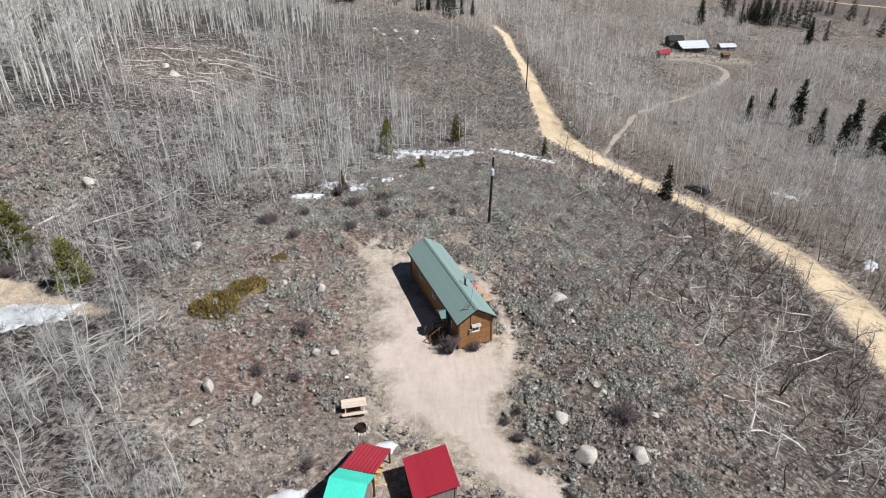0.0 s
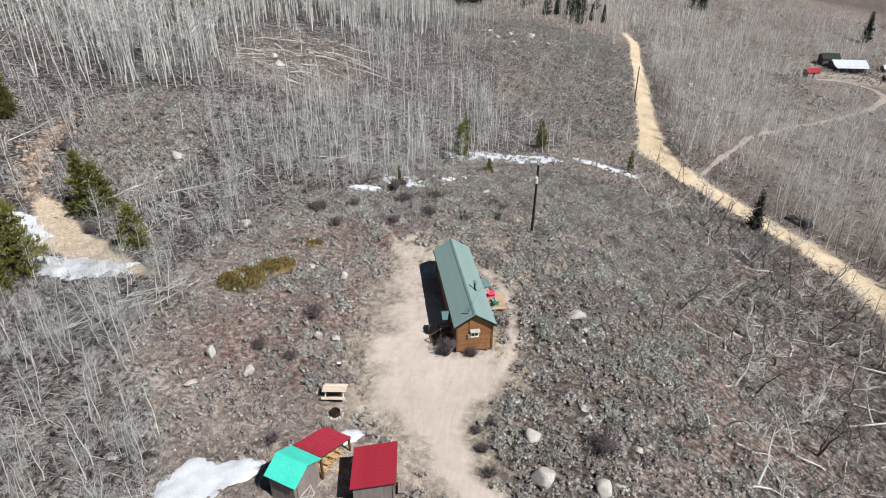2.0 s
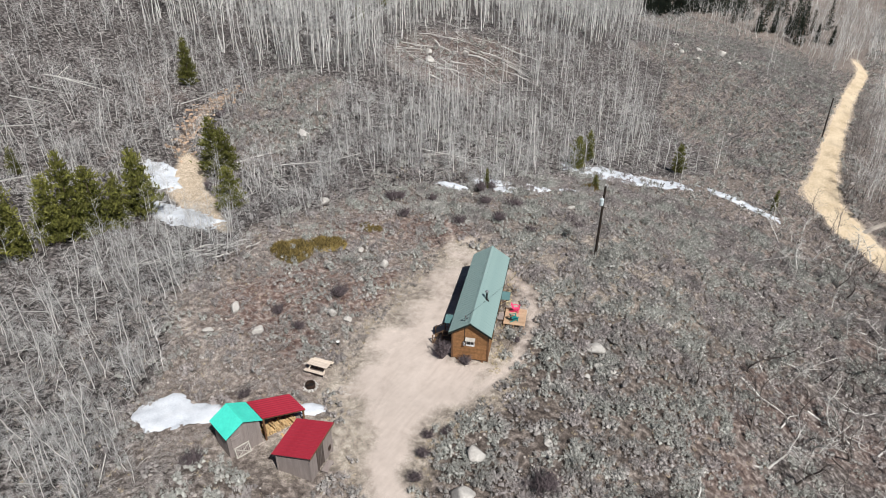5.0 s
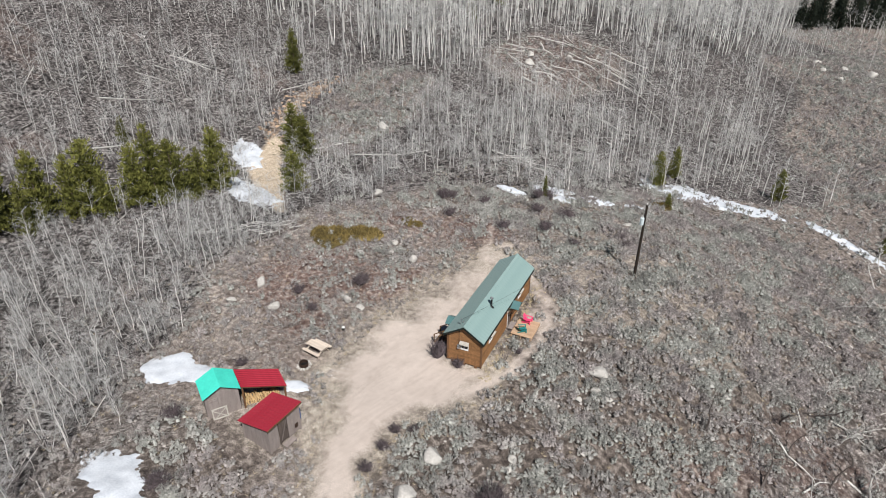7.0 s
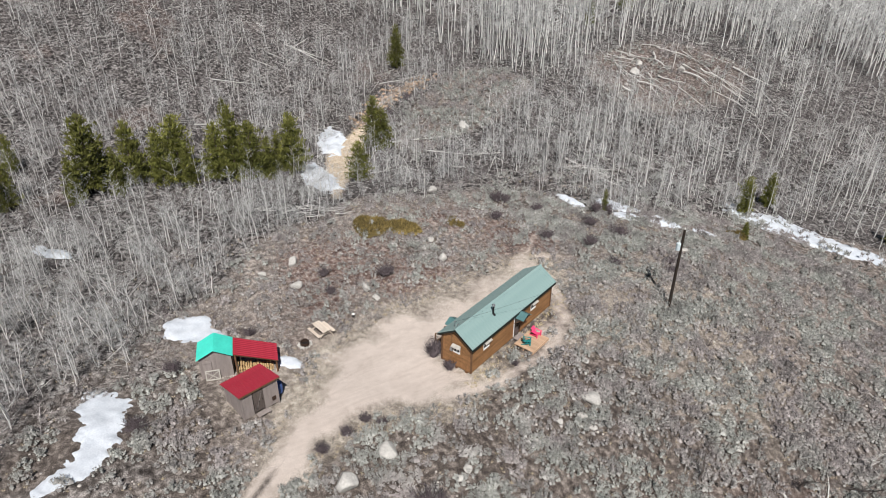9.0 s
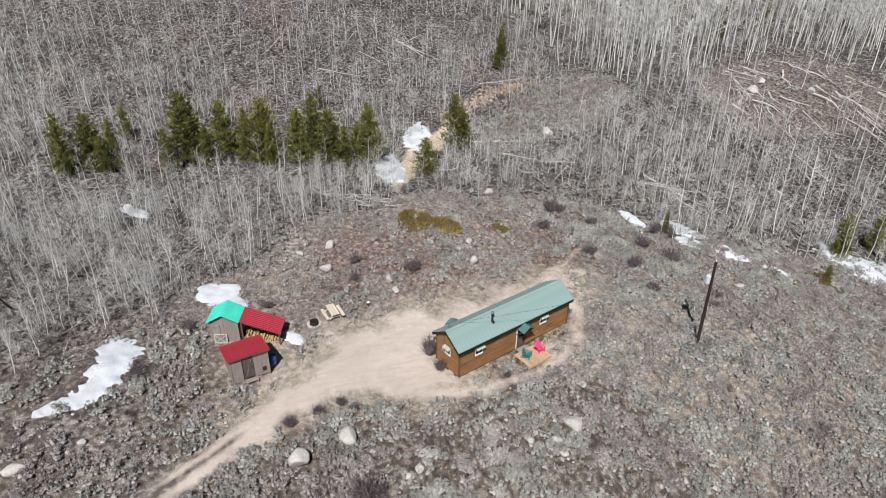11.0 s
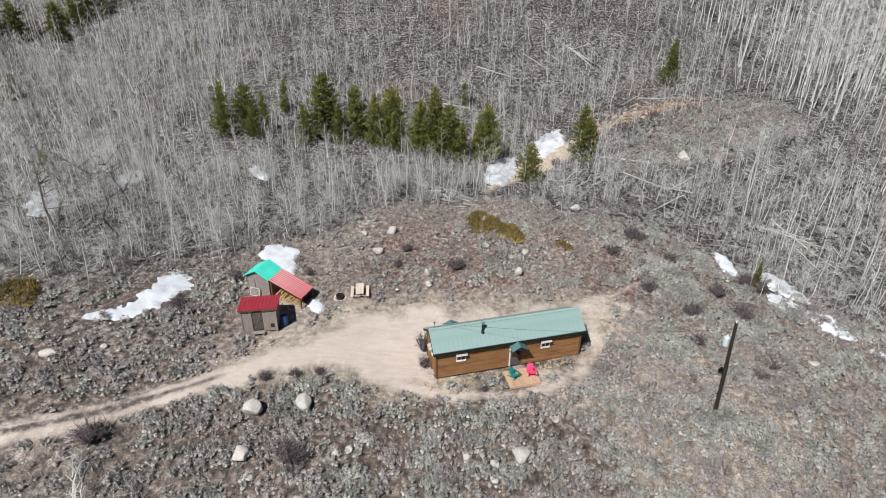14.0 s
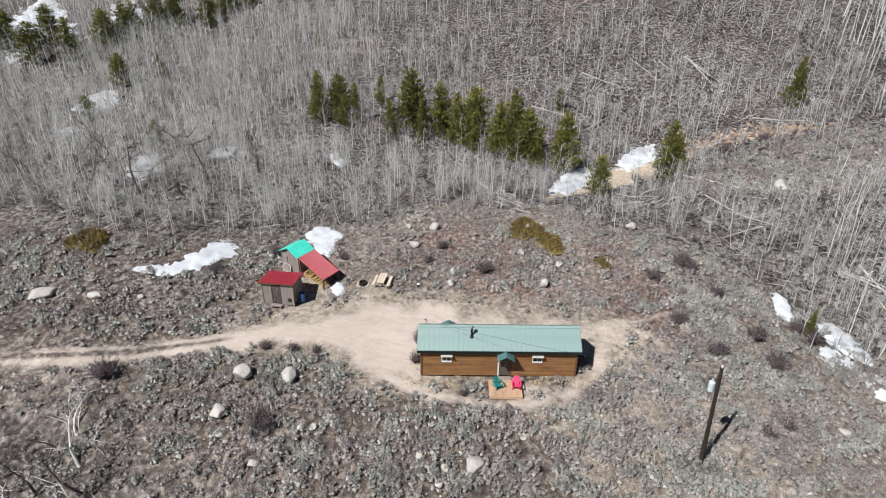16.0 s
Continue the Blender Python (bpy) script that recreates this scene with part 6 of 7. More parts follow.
# ---------------------------------------------------------------- conifers
def make_conifer(name, seed, mat, whorls, spread, slim, label, dense=0.0075):
    """A conifer one unit high: trunk, and a crown of drooping boughs set with needle tufts."""
    r = random.Random(seed)
    t = thing(name, Matrix.Identity(4), label, "conifer tree", "conifers")
    v, f = tapered([(0, 0, -0.03), (0.004, 0, 0.3), (0, 0.004, 0.7), (0, 0, 0.98)], [0.016, 0.013, 0.007, 0.002], 7)
    me = mesh_from("trunk", v, f)
    me.materials.append(M_PINEBARK)
    o = new("trunk", me)
    o.parent = t
    pts, seg = [], []
    lop = [r.uniform(0.75, 1.2) for _ in range(5)]
    for w in range(whorls):
        k = w / (whorls - 1)
        z = 0.05 + 0.91 * k
        reach = spread * ((1 - k) ** slim) * (0.45 + 0.55 * min(1, (k + 0.12) / 0.2)) + 0.012
        n = int(5 + 3 * (1 - k))
        for b in range(n):
            a = 6.283 * b / n + r.uniform(-0.4, 0.4)
            L = reach * r.uniform(0.6, 1.25) * lop[int(a / 1.2566) % 5]
            rise = 0.1 * L + r.uniform(-0.2, 0.35) * L
            base = Vector((0, 0, z + r.uniform(-0.02, 0.02)))
            tip = base + Vector((math.cos(a) * L, math.sin(a) * L, rise))
            seg.append((tuple(base), tuple(tip), 0.004))
            m = max(4, int(L / dense))
            for i in range(m):
                q = 0.12 + 0.88 * ((i + r.random()) / m) ** 0.75
                p = base.lerp(tip, q) + Vector((r.gauss(0, 1), r.gauss(0, 1), r.gauss(0, 0.6))) * 0.017 * (0.5 + q)
                pts.append((tuple(p), (math.cos(a) * 0.7, math.sin(a) * 0.7, 0.8)))
    vs, fs = [], []
    for p, d in pts:
        g = (Vector(d) * 0.8 + Vector((r.gauss(0, 0.5), r.gauss(0, 0.5), r.gauss(0.2, 0.5)))).normalized()
        w = g.cross(Vector((r.gauss(0, 1), r.gauss(0, 1), r.gauss(0, 1)))).normalized() * r.uniform(0.008, 0.0145)
        k = len(vs)
        vs += [tuple(Vector(p) - w), tuple(Vector(p) + w), tuple(Vector(p) + g * r.uniform(0.035, 0.07))]
        fs.append((k, k + 1, k + 2))
    cv, cf = merged([(np.array(vs), np.array(fs)), cones(seg)])
    me = mesh_from("crown", cv, cf)
    me.materials.append(mat)
    o = new("crown", me)
    o.parent = t
    return t


PINES = [make_conifer("lodgepole_pine", 5 + i, M_NEEDLE, 24, (0.21, 0.25, 0.18, 0.27)[i], (0.6, 0.5, 0.7, 0.45)[i], "bushy yellow-green lodgepole pine tree") for i in range(4)]
SPRUCES = [make_conifer("spruce", 25 + i, M_SPRUCE, 26, 0.15, 0.8, "slender dark green spruce tree") for i in range(2)]
FAR_SPRUCES = [make_conifer("spruce", 35 + i, M_SPRUCE, 13, 0.15, 0.8, "slender dark green spruce tree", 0.016) for i in range(2)]
first = {}


def plant(kinds, n, x, y, h, wide=1.0):
    src = kinds[n % len(kinds)]
    m = pose(x, y, hz(x, y) - 0.1, 0, 0, (n * 137) % 360) @ Matrix.Diagonal((h * wide, h * wide, h, 1))
    if src.name not in first:
        first[src.name] = True
        src.matrix_world = m
    else:
        c = copy_thing(src, Matrix.Identity(4))
        c.matrix_world = m


ROW = [(-42.6, 6.6, 8.2), (-44.4, 9.4, 7.6), (-44.6, 12.0, 6.6), (-43.0, 11.0, 5.0), (-43.2, 18.6, 6.2), (-46.4, 20.8, 9.8), (-44.4, 23.4, 6.4), (-46.6, 25.4, 8.6), (-45.4, 28.6, 8.0), (-46.6, 31.0, 9.2), (-44.6, 31.6, 6.0),
       (-45.0, 35.6, 8.2), (-44.8, 37.6, 10.4), (-44.4, 39.8, 8.4), (-43.4, 41.8, 6.2), (-44.0, 45.2, 9.0), (-46.5, 44.0, 6.0), (-35.6, 51.6, 5.6), (-47.6, 59.2, 8.4), (-46.6, 60.0, 6.6), (-73.0, 75.8, 8.0)]
for i, (x, y, h) in enumerate(ROW):
    plant(PINES, i * 3, x, y, h, 0.82 + 0.24 * (i * 3 % 4) / 3 + (0.35 if x > -48 and y > 55 else 0))
NORTH = [(-12.7, 73.8, 3.2), (-9.0, 96.2, 5.5), (-9.4, 102.0, 5.2), (2.4, 114.0, 5.4), (18.6, 110.5, 3.8), (-3.2, 88.6, 2.4), (-52.7, 12.5, 5.0), (-62.1, 40.5, 4.0), (-68.9, -8.9, 3.5), (-83.3, 143.6, 9.0), (-78, 128, 6.0), (-76, 126, 5.0)]
for i, (x, y, h) in enumerate(NORTH):
    plant(PINES, i + 2, x, y, h, 0.85)
SOUTH = [(-46.7, -38.0, 7.0), (-51.8, -33.3, 5.0), (-69.3, -48.8, 8.0), (-72.2, -46.4, 8.5), (-74.5, -39.2, 8.0), (-78.0, -38.0, 7.5), (-81.8, -37.3, 8.0), (-64.8, -53.4, 8.0), (-60.2, -54.5, 8.5), (-52.7, -56.1, 9.5), (-49.1, -62.0, 9.0),
         (-51.3, -71.3, 10.0), (-57, -66, 9.0), (-66.4, -52.6, 8.0), (-31.8, -30.2, 5.0), (-24.5, -9.1, 4.0), (-84, -36, 8.0), (-88, -34, 8.0)]
for i, (x, y, h) in enumerate(SOUTH):
    plant(PINES, i + 1, x, y, h * 0.88, 1.45)
DARK = [(37.6, 97.9, 6.8), (111.0, 194.2, 15), (95.3, 193.7, 9), (107.3, 203.8, 10), (104.4, 170.1, 11), (103.6, 157.7, 12), (115.2, 172.0, 14), (113.3, 159.8, 12), (122, 165, 12), (128, 178, 12), (-10, 268, 8), (-6, 278, 9), (-2, 284, 7),
        (2, 288, 7.5), (8, 290, 7), (13, 295, 7.5), (-34, 250, 14), (-38, 246, 15), (-41, 250, 16), (-36, 256, 15), (-33, 262, 14), (-30, 268, 15), (-35, 270, 16), (-28, 274, 14), (-25, 280, 15), (-31, 282, 15), (-43, 242, 13), (-22, 288, 13), (-38, 236, 11), (200, 360, 15), (150, 390, 16), (60, 390, 14), (66, 392, 15)]
for i, (x, y, h) in enumerate(DARK):
    plant(SPRUCES, i, x, y, h)
for i in range(70):
    x, y = (float(v) for v in (rg.uniform(-75, 10), rg.uniform(268, 335)))
    plant(FAR_SPRUCES, i, x, y, float(rg.uniform(8, 14)))
for i in range(60):
    x, y = (float(v) for v in ((rg.normal(196, 13), rg.normal(418, 10)) if i < 34 else (rg.uniform(210, 330), rg.uniform(370, 470))))
    plant(FAR_SPRUCES, i, x, y, float(rg.uniform(9, 17)))


# ---------------------------------------------------------------- aspens
def aspen_template(seed, limbs, twigs, bend=0.05, fine=1.0, sides=5, low=0.22):
    """A bare aspen one unit high: stem and twig arrays."""
    r = random.Random(seed)
    bx, by = r.gauss(0, bend), r.gauss(0, bend)
    zs = [-0.03, 0.16, 0.33, 0.5, 0.67, 0.84, 1.0]
    kink = [(r.gauss(0, 0.25) * bend, r.gauss(0, 0.25) * bend) for _ in zs]
    at = lambda z: (bx * math.sin(z * 2.2) + np.interp(z, zs, [k[0] for k in kink]), by * math.sin(z * 2.6 + 0.3) + np.interp(z, zs, [k[1] for k in kink]), z)
    stem = tapered([at(z) for z in zs], [0.0066, 0.0058, 0.0051, 0.0043, 0.0034, 0.0022, 0.0008], sides)
    seg = []
    for i in range(limbs):
        z = low + (0.98 - low) * ((i + r.random()) / limbs)
        a = r.uniform(0, 6.283)
        L = (0.21 * (1.05 - z) + 0.06) * r.uniform(0.6, 1.6)
        p = np.array(at(z))
        d = np.array((math.cos(a) * L, math.sin(a) * L, L * r.uniform(0.2, 1.1)))
        seg.append((p, p + d, 0.0046 * fine))
        for _ in range(twigs):
            k = r.uniform(0.25, 1.0)
            e = np.array((math.cos(a + r.gauss(0, 0.9)), math.sin(a + r.gauss(0, 0.9)), r.uniform(0.3, 1.5))) * L * r.uniform(0.3, 0.75)
            seg.append((p + d * k, p + d * k + e, 0.0030 * fine))
    return stem, (cones(seg) if sides > 4 else slivers(seg, seed))


NEAR_ASPEN = [aspen_template(200 + i, 30, 5, 0.035, 0.5) for i in range(7)]
MID_ASPEN = [aspen_template(270 + i, 22, 5, 0.03, 0.55, 3, 0.25) for i in range(6)]
FAR_ASPEN = [aspen_template(240 + i, 14, 4, 0.03, 0.8, 3, 0.36) for i in range(6)]
TALL_ASPEN = [aspen_template(290 + i, 13, 3, 0.015, 0.75, 4, 0.45) for i in range(6)]
THIN_ASPEN = [aspen_template(310 + i, 9, 2, 0.06, 1.0, 3, 0.3) for i in range(6)]
NA_MESH = []
for (sv, sf), (tv, tf) in NEAR_ASPEN:
    a_, b_ = mesh_from("trunk", sv, sf), mesh_from("crown", tv, tf)
    a_.materials.append(M_ASPEN)
    b_.materials.append(M_TWIG)
    NA_MESH.append((a_, b_))


def make_aspen(x, y, h, n, lean):
    t = thing("aspen", pose(x, y, hz(x, y) - 0.05, lean[0], lean[1], n * 77 % 360) @ Matrix.Diagonal((h * 1.15, h * 1.15, h, 1)), "bare grey young aspen tree in early spring", "aspen", "aspens below the sheds")
    for name, me in zip(("trunk", "crown"), NA_MESH[n % 7]):
        shared(name, me, t, Matrix.Identity(4))


# the nearest stretch, tree by tree
ax_, ay_ = sow(2600, -34, 0, -6, 46, lambda x, y: (wood_at(x, y) > 0.3) * clear_of(x, y) * (0.8 - 0.35 * soft(y, 26, 36)))
for i in range(min(290, len(ax_))):
    make_aspen(float(ax_[i]), float(ay_[i]), float(rg.uniform(2.8, 5.6)), i, (float(rg.normal(0, 5)), float(rg.normal(0, 5))))


def grow(name, count, x0, x1, y0, y1, chance, h0, h1, label, thick=1.0, lean=0.06, kinds=None):
    x, y = sow(count, x0, x1, y0, y1, chance)
    pl = list(places(x, y, 1, 1, h0, h1, lean, 6))
    pl[6] = pl[7] * thick
    pl[2] = pl[2] - 0.05
    kinds = kinds or FAR_ASPEN
    stamp(name, [t[0] for t in kinds], pl, M_ASPEN, label, "aspen grove")
    stamp(name + "_twigs", [t[1] for t in kinds], pl, M_TWIG, label.replace("trunks", "twigs"), "aspen grove")


wooded = lambda x, y: wood_at(x, y) * clear_of(x, y)
west_zone = lambda x, y: (near_side(x, y) < 0)
outside = lambda x, y: ~((x > -34) & (x < 0) & (y > -6) & (y < 46))
grow("draw_aspens", 6600, -64, 6, -75, 112, lambda x, y: wooded(x, y) * west_zone(x, y) * np.where(outside(x, y), 0.42, 0.28 - 0.16 * soft(y, 24, 34)), 2.2, 5.6, "bare grey young aspen trunks filling the draw", 1.1, 0.055, MID_ASPEN)
grow("south_aspens", 3000, -80, -8, -80, 4, lambda x, y: wooded(x, y) * 0.55, 3.0, 6.5, "bare grey-green aspen trunks below the far pines", 1.3, 0.05, THIN_ASPEN)
clumped = lambda x, y, size, seed: 0.12 + 0.88 * soft(lattice(x, y, size, seed) * 0.65 + lattice(x, y, size * 0.35, seed + 1) * 0.35, 0.40, 0.62)
grow("slope_aspens", 8200, -135, -60, -90, 125, lambda x, y: wooded(x, y) * (1 - tall_at(x, y)) * np.where(x < -98, 0.32, 0.62) * (0.35 + 0.65 * clumped(x, y, 9, 61)), 2.4, 6.0, "bare grey aspen trunks on the far slope", 1.25, 0.06)
grow("hill_aspens", 6200, -70, 22, 76, 215, lambda x, y: np.maximum(wooded(x, y), 0.12 * bowl_at(x, y)) * (1 - tall_at(x, y)) * west_zone(x, y) * 0.36 * clumped(x, y, 8, 63), 3.5, 8.0, "pale bare aspen trunks on the hillside", 1.3, 0.04, TALL_ASPEN)
grow("tall_aspens", 5600, -128, 8, 62, 262, lambda x, y: tall_at(x, y) * (0.25 + 0.5 * clumped(x, y, 6, 65)), 8.0, 13.0, "tall pale aspen trunks in a bare stand", 1.5, 0.03, TALL_ASPEN)
grow("road_aspens", 10500, 24, 135, 20, 235, lambda x, y: wooded(x, y) * (near_side(x, y) > 4) * np.where(y < 150, 0.75, 0.5) * clumped(x, y, 7, 67), 4.0, 8.0, "bare grey aspen trunks beyond the road", 1.15, 0.06)
grow("valley_aspens", 12000, -60, 330, 225, 520, lambda x, y: clear_of(x, y) * np.maximum(soft(lattice(x, y, 38, 41) * 0.7 + lattice(x, y, 14, 42) * 0.3, 0.42, 0.56), 0.85 * (y > 258) * (y < 345) * (x < 62)) * (np.hypot(x - 122, y - 300) > 34) * (y < 430) * ((near_side(x, y) > 5) | (near_side(x, y) < -6) & (y > 246) | (y > 286)), 4.0, 9.0, "far bare aspen trunks across the valley", 1.6, 0.03, THIN_ASPEN)


# ---------------------------------------------------------------- dead trees and fallen logs
def snag_template(seed):
    """A crooked dead tree one unit high."""
    r = random.Random(seed)
    p, pts, rad = np.array((0.0, 0.0, -0.03)), [], []
    d = np.array((r.gauss(0, 0.25), r.gauss(0, 0.25), 1.0))
    for i in range(7):
        pts.append(tuple(p))
        rad.append(0.027 * (1 - i / 6.5))
        d = d + np.array((r.gauss(0, 0.28), r.gauss(0, 0.28), 0))
        p = p + d / np.linalg.norm(d) * 0.17
    parts_, seg = [tapered(pts, rad, 6)], []
    for i in range(16):
        a = np.array(pts[r.randrange(2, 7)])
        e = np.array((r.gauss(0, 0.22), r.gauss(0, 0.22), r.uniform(0.02, 0.26)))
        seg.append((a, a + e, 0.008))
        for _ in range(3):
            q = a + e * r.uniform(0.4, 0.95)
            seg.append((q, q + np.array((r.gauss(0, 0.1), r.gauss(0, 0.1), r.gauss(0.04, 0.07))), 0.0035))
    return merged(parts_ + [cones(seg)])


SNAG_MESH = []
for i in range(8):
    v, f = snag_template(300 + i)
    pair = []
    for mt in (M_DARKWOOD, M_DEADWOOD):
        me = mesh_from("dead_tree", v, f)
        me.materials.append(mt)
        pair.append(me)
    SNAG_MESH.append(pair)
ax_, ay_ = sow(700, 17, 52, 24, 112, lambda x, y: clear_of(x, y) * (0.62 * soft(x, 17, 36) + 0.35 * soft(near_side(x, y), -14, -4)) * (near_side(x, y) < -3.2) * 0.85)
for i in range(len(ax_)):
    pale = i % 5 < 2
    ob = new("dead_tree", SNAG_MESH[i % 8][1 if pale else 0])
    h = float(rg.uniform(2.2, 5.0))
    ob.matrix_world = pose(float(ax_[i]), float(ay_[i]), hz(ax_[i], ay_[i]) - 0.05, float(rg.normal(0, 9)), float(rg.normal(0, 9)), i * 71 % 360) @ Matrix.Scale(h, 4)
    tagged(ob, "crooked barkless silver dead aspen" if pale else "crooked dark dead tree on the slope", "dead tree", "dead trees above the road")
for i, (x, y, h) in enumerate([(-8, 4, 7.5), (-12, 1, 8.0), (-15, 8, 7.0), (-5, -2, 7.5), (-19, 2, 7.5), (-10, 9, 6.0), (-22, 10, 7.0), (20.5, 24.0, 5.2), (22.0, 26.0, 5.6), (18.8, 22.2, 4.4), (23.0, 22.5, 5.0), (24.5, 28.0, 4.6), (20.4, 22.1, 3.6), (19.1, 25.0, 3.2), (18.0, 26.9, 3.0), (19.0, 23.5, 3.4)]):
    ob = new("dead_tree", SNAG_MESH[i % 8][1 if i > 6 and i % 2 else 0])
    ob.matrix_world = pose(x, y, hz(x, y) - 0.05, float(rg.normal(0, 10)), float(rg.normal(0, 10)), i * 50) @ Matrix.Scale(h, 4)
    tagged(ob, "dark crooked dead tree among the aspens", "dead tree", "dead trees in the draw")


for i, (x, y, h) in enumerate([(-9, -8, 6.5), (-13, -5, 6.0), (-17, -9, 6.5), (-6, -12, 6.0), (-21, -4, 6.5), (-26, 2, 6.0), (-14, -14, 6.5), (-24, -10, 6.5), (-29, -6, 6.0), (-11, -18, 6.0)]):
    ob = new("dead_tree", SNAG_MESH[(i * 3 + 1) % 8][0])
    ob.matrix_world = pose(x, y, hz(x, y) - 0.05, float(rg.normal(0, 12)), float(rg.normal(0, 12)), i * 67) @ Matrix.Diagonal((h * 0.75, h * 0.75, h, 1))
    tagged(ob, "dark leaning dead tree in the wooded draw", "dead tree", "dead trees in the draw")


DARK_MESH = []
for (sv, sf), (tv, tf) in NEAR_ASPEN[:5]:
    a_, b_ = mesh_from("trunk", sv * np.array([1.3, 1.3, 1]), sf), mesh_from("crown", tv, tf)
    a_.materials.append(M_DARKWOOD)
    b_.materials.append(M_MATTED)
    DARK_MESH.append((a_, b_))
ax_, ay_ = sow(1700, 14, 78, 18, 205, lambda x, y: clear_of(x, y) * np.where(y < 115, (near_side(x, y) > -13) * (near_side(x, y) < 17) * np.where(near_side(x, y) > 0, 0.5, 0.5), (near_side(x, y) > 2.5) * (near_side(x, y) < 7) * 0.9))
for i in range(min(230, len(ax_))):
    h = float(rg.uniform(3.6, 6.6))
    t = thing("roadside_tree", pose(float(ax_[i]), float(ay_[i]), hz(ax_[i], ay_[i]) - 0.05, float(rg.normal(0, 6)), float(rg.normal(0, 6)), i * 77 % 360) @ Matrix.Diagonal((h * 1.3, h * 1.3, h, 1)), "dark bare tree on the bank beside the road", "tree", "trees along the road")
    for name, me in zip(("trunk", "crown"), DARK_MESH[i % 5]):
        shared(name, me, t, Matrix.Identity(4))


def log_template(seed):
    r = random.Random(seed)
    stem = tapered([(r.gauss(0, 0.006), r.gauss(0, 0.006), z) for z in (0, 0.25, 0.5, 0.75, 1.0)], [0.0095, 0.008, 0.0065, 0.0045, 0.0015], 6)
    seg = []
    for _ in range(8):
        z, a = r.uniform(0.45, 0.95), r.uniform(0, 6.283)
        seg.append(((0, 0, z), (math.cos(a) * 0.09, math.sin(a) * 0.09, z + r.uniform(0.03, 0.1)), 0.003))
    return merged([stem, cones(seg)])


def crooked_log(seed):
    r = random.Random(seed)
    x, y, pts = 0.0, 0.0, []
    for k in range(8):
        pts.append((x, y * 0.4, k / 7))
        x, y = x + r.gauss(0, 0.035), y + r.gauss(0, 0.035)
    seg = []
    for _ in range(6):
        a = np.array(pts[r.randrange(3, 8)])
        b = a + np.array((r.gauss(0, 0.14), r.gauss(0, 0.06), r.uniform(-0.05, 0.16)))
        seg += [(a, b, 0.007), (b * 0.5 + a * 0.5, b * 0.5 + a * 0.5 + np.array((r.gauss(0, 0.08), r.gauss(0, 0.05), r.gauss(0, 0.07))), 0.004)]
    return merged([tapered(pts, [0.02, 0.019, 0.017, 0.015, 0.012, 0.009, 0.006, 0.002], 6), cones(seg)])


LOGM = []
for i in range(10):
    v, f = log_template(i) if i < 5 else crooked_log(i)
    me = mesh_from("fallen_log", v, f)
    me.materials.append(M_DEADWOOD)
    LOGM.append(me)


def lay_log(x0, y0, x1, y1, n, lift=0.12, label="silver fallen aspen log on the slope", r=1.0, bent=False):
    """A log from one end to the other, resting on the ground."""
    a, b = Vector((x0, y0, hz(x0, y0) + lift)), Vector((x1, y1, hz(x1, y1) + lift))
    d = b - a
    ob = new("fallen_log", LOGM[n % 5 + (5 if bent else 0)])
    ob.matrix_world = Matrix.Translation(a) @ d.to_track_quat("Z", "Y").to_matrix().to_4x4() @ Matrix.Diagonal((d.length * r, d.length * r, d.length, 1))
    tagged(ob, label, "fallen log", "fallen logs")


KNOWN = [(-25.4, 77.6, -22.6, 85.4), (-27.1, 79.6, -19.3, 84.5), (-22.4, 80.7, -17.7, 82.5), (-68.3, 70.0, -67.1, 77.0), (-79.6, 49.9, -76.1, 54.6), (-83.9, 58.6, -76.9, 64.1), (-81.3, 53.8, -78.1, 58.6), (-84.2, 57.8, -78.3, 65.1), (-73.4, 41.7, -72.1, 49.9),
         (-61.4, 35.9, -61.4, 44.5), (-25.3, 78.8, -24.2, 83.8), (-49.3, 59.2, -43.0, 70.6), (-40.2, 64.2, -34.7, 68.6), (-57.8, 117.2, -49.4, 121.9), (-57.4, 114.2, -50.9, 117.8), (-52, 112, -44, 108), (36.9, 68.2, 41.7, 68.9),
         (39.0, 58.6, 44.7, 58.8), (38.0, 54.0, 46.9, 59.1), (36.3, 48.5, 34.4, 44.2), (46.2, 50.2, 43.9, 51.7)]
for i, (a, b, c, d) in enumerate(KNOWN):
    lay_log(a, b, c, d, i, 0.15, "silver fallen aspen log on the slope", 1.35)
ax_, ay_ = sow(1500, -105, -18, 25, 150, lambda x, y: wooded(x, y) * np.where((x < -60) | (y > 70), 0.30, 0.08))
for i in range(min(80, len(ax_))):
    a = rg.normal(-0.45, 0.3) if rg.random() < 0.8 else rg.uniform(0, 6.283)
    L = float(rg.uniform(3, 7.5))
    lay_log(float(ax_[i]), float(ay_[i]), float(ax_[i] + L * math.cos(a)), float(ay_[i] + L * math.sin(a)), i, float(rg.uniform(0.1, 0.5)))
ax_, ay_ = sow(420, -62, -33, 100, 142, lambda x, y: bowl_at(x, y) * 0.7)
for i in range(min(46, len(ax_))):
    a, L = rg.normal(0.05, 0.5), float(rg.uniform(3, 9))
    lay_log(float(ax_[i]), float(ay_[i]), float(ax_[i] + L * math.cos(a)), float(ay_[i] + L * math.sin(a)), i, float(rg.uniform(0.15, 0.6)), "silver fallen aspen trunk in the brown hollow", float(rg.uniform(0.7, 1.3)), i % 3 == 0)
ax_, ay_ = sow(300, 22, 50, 14, 96, lambda x, y: clear_of(x, y) * (near_side(x, y) < -4) * 0.32)
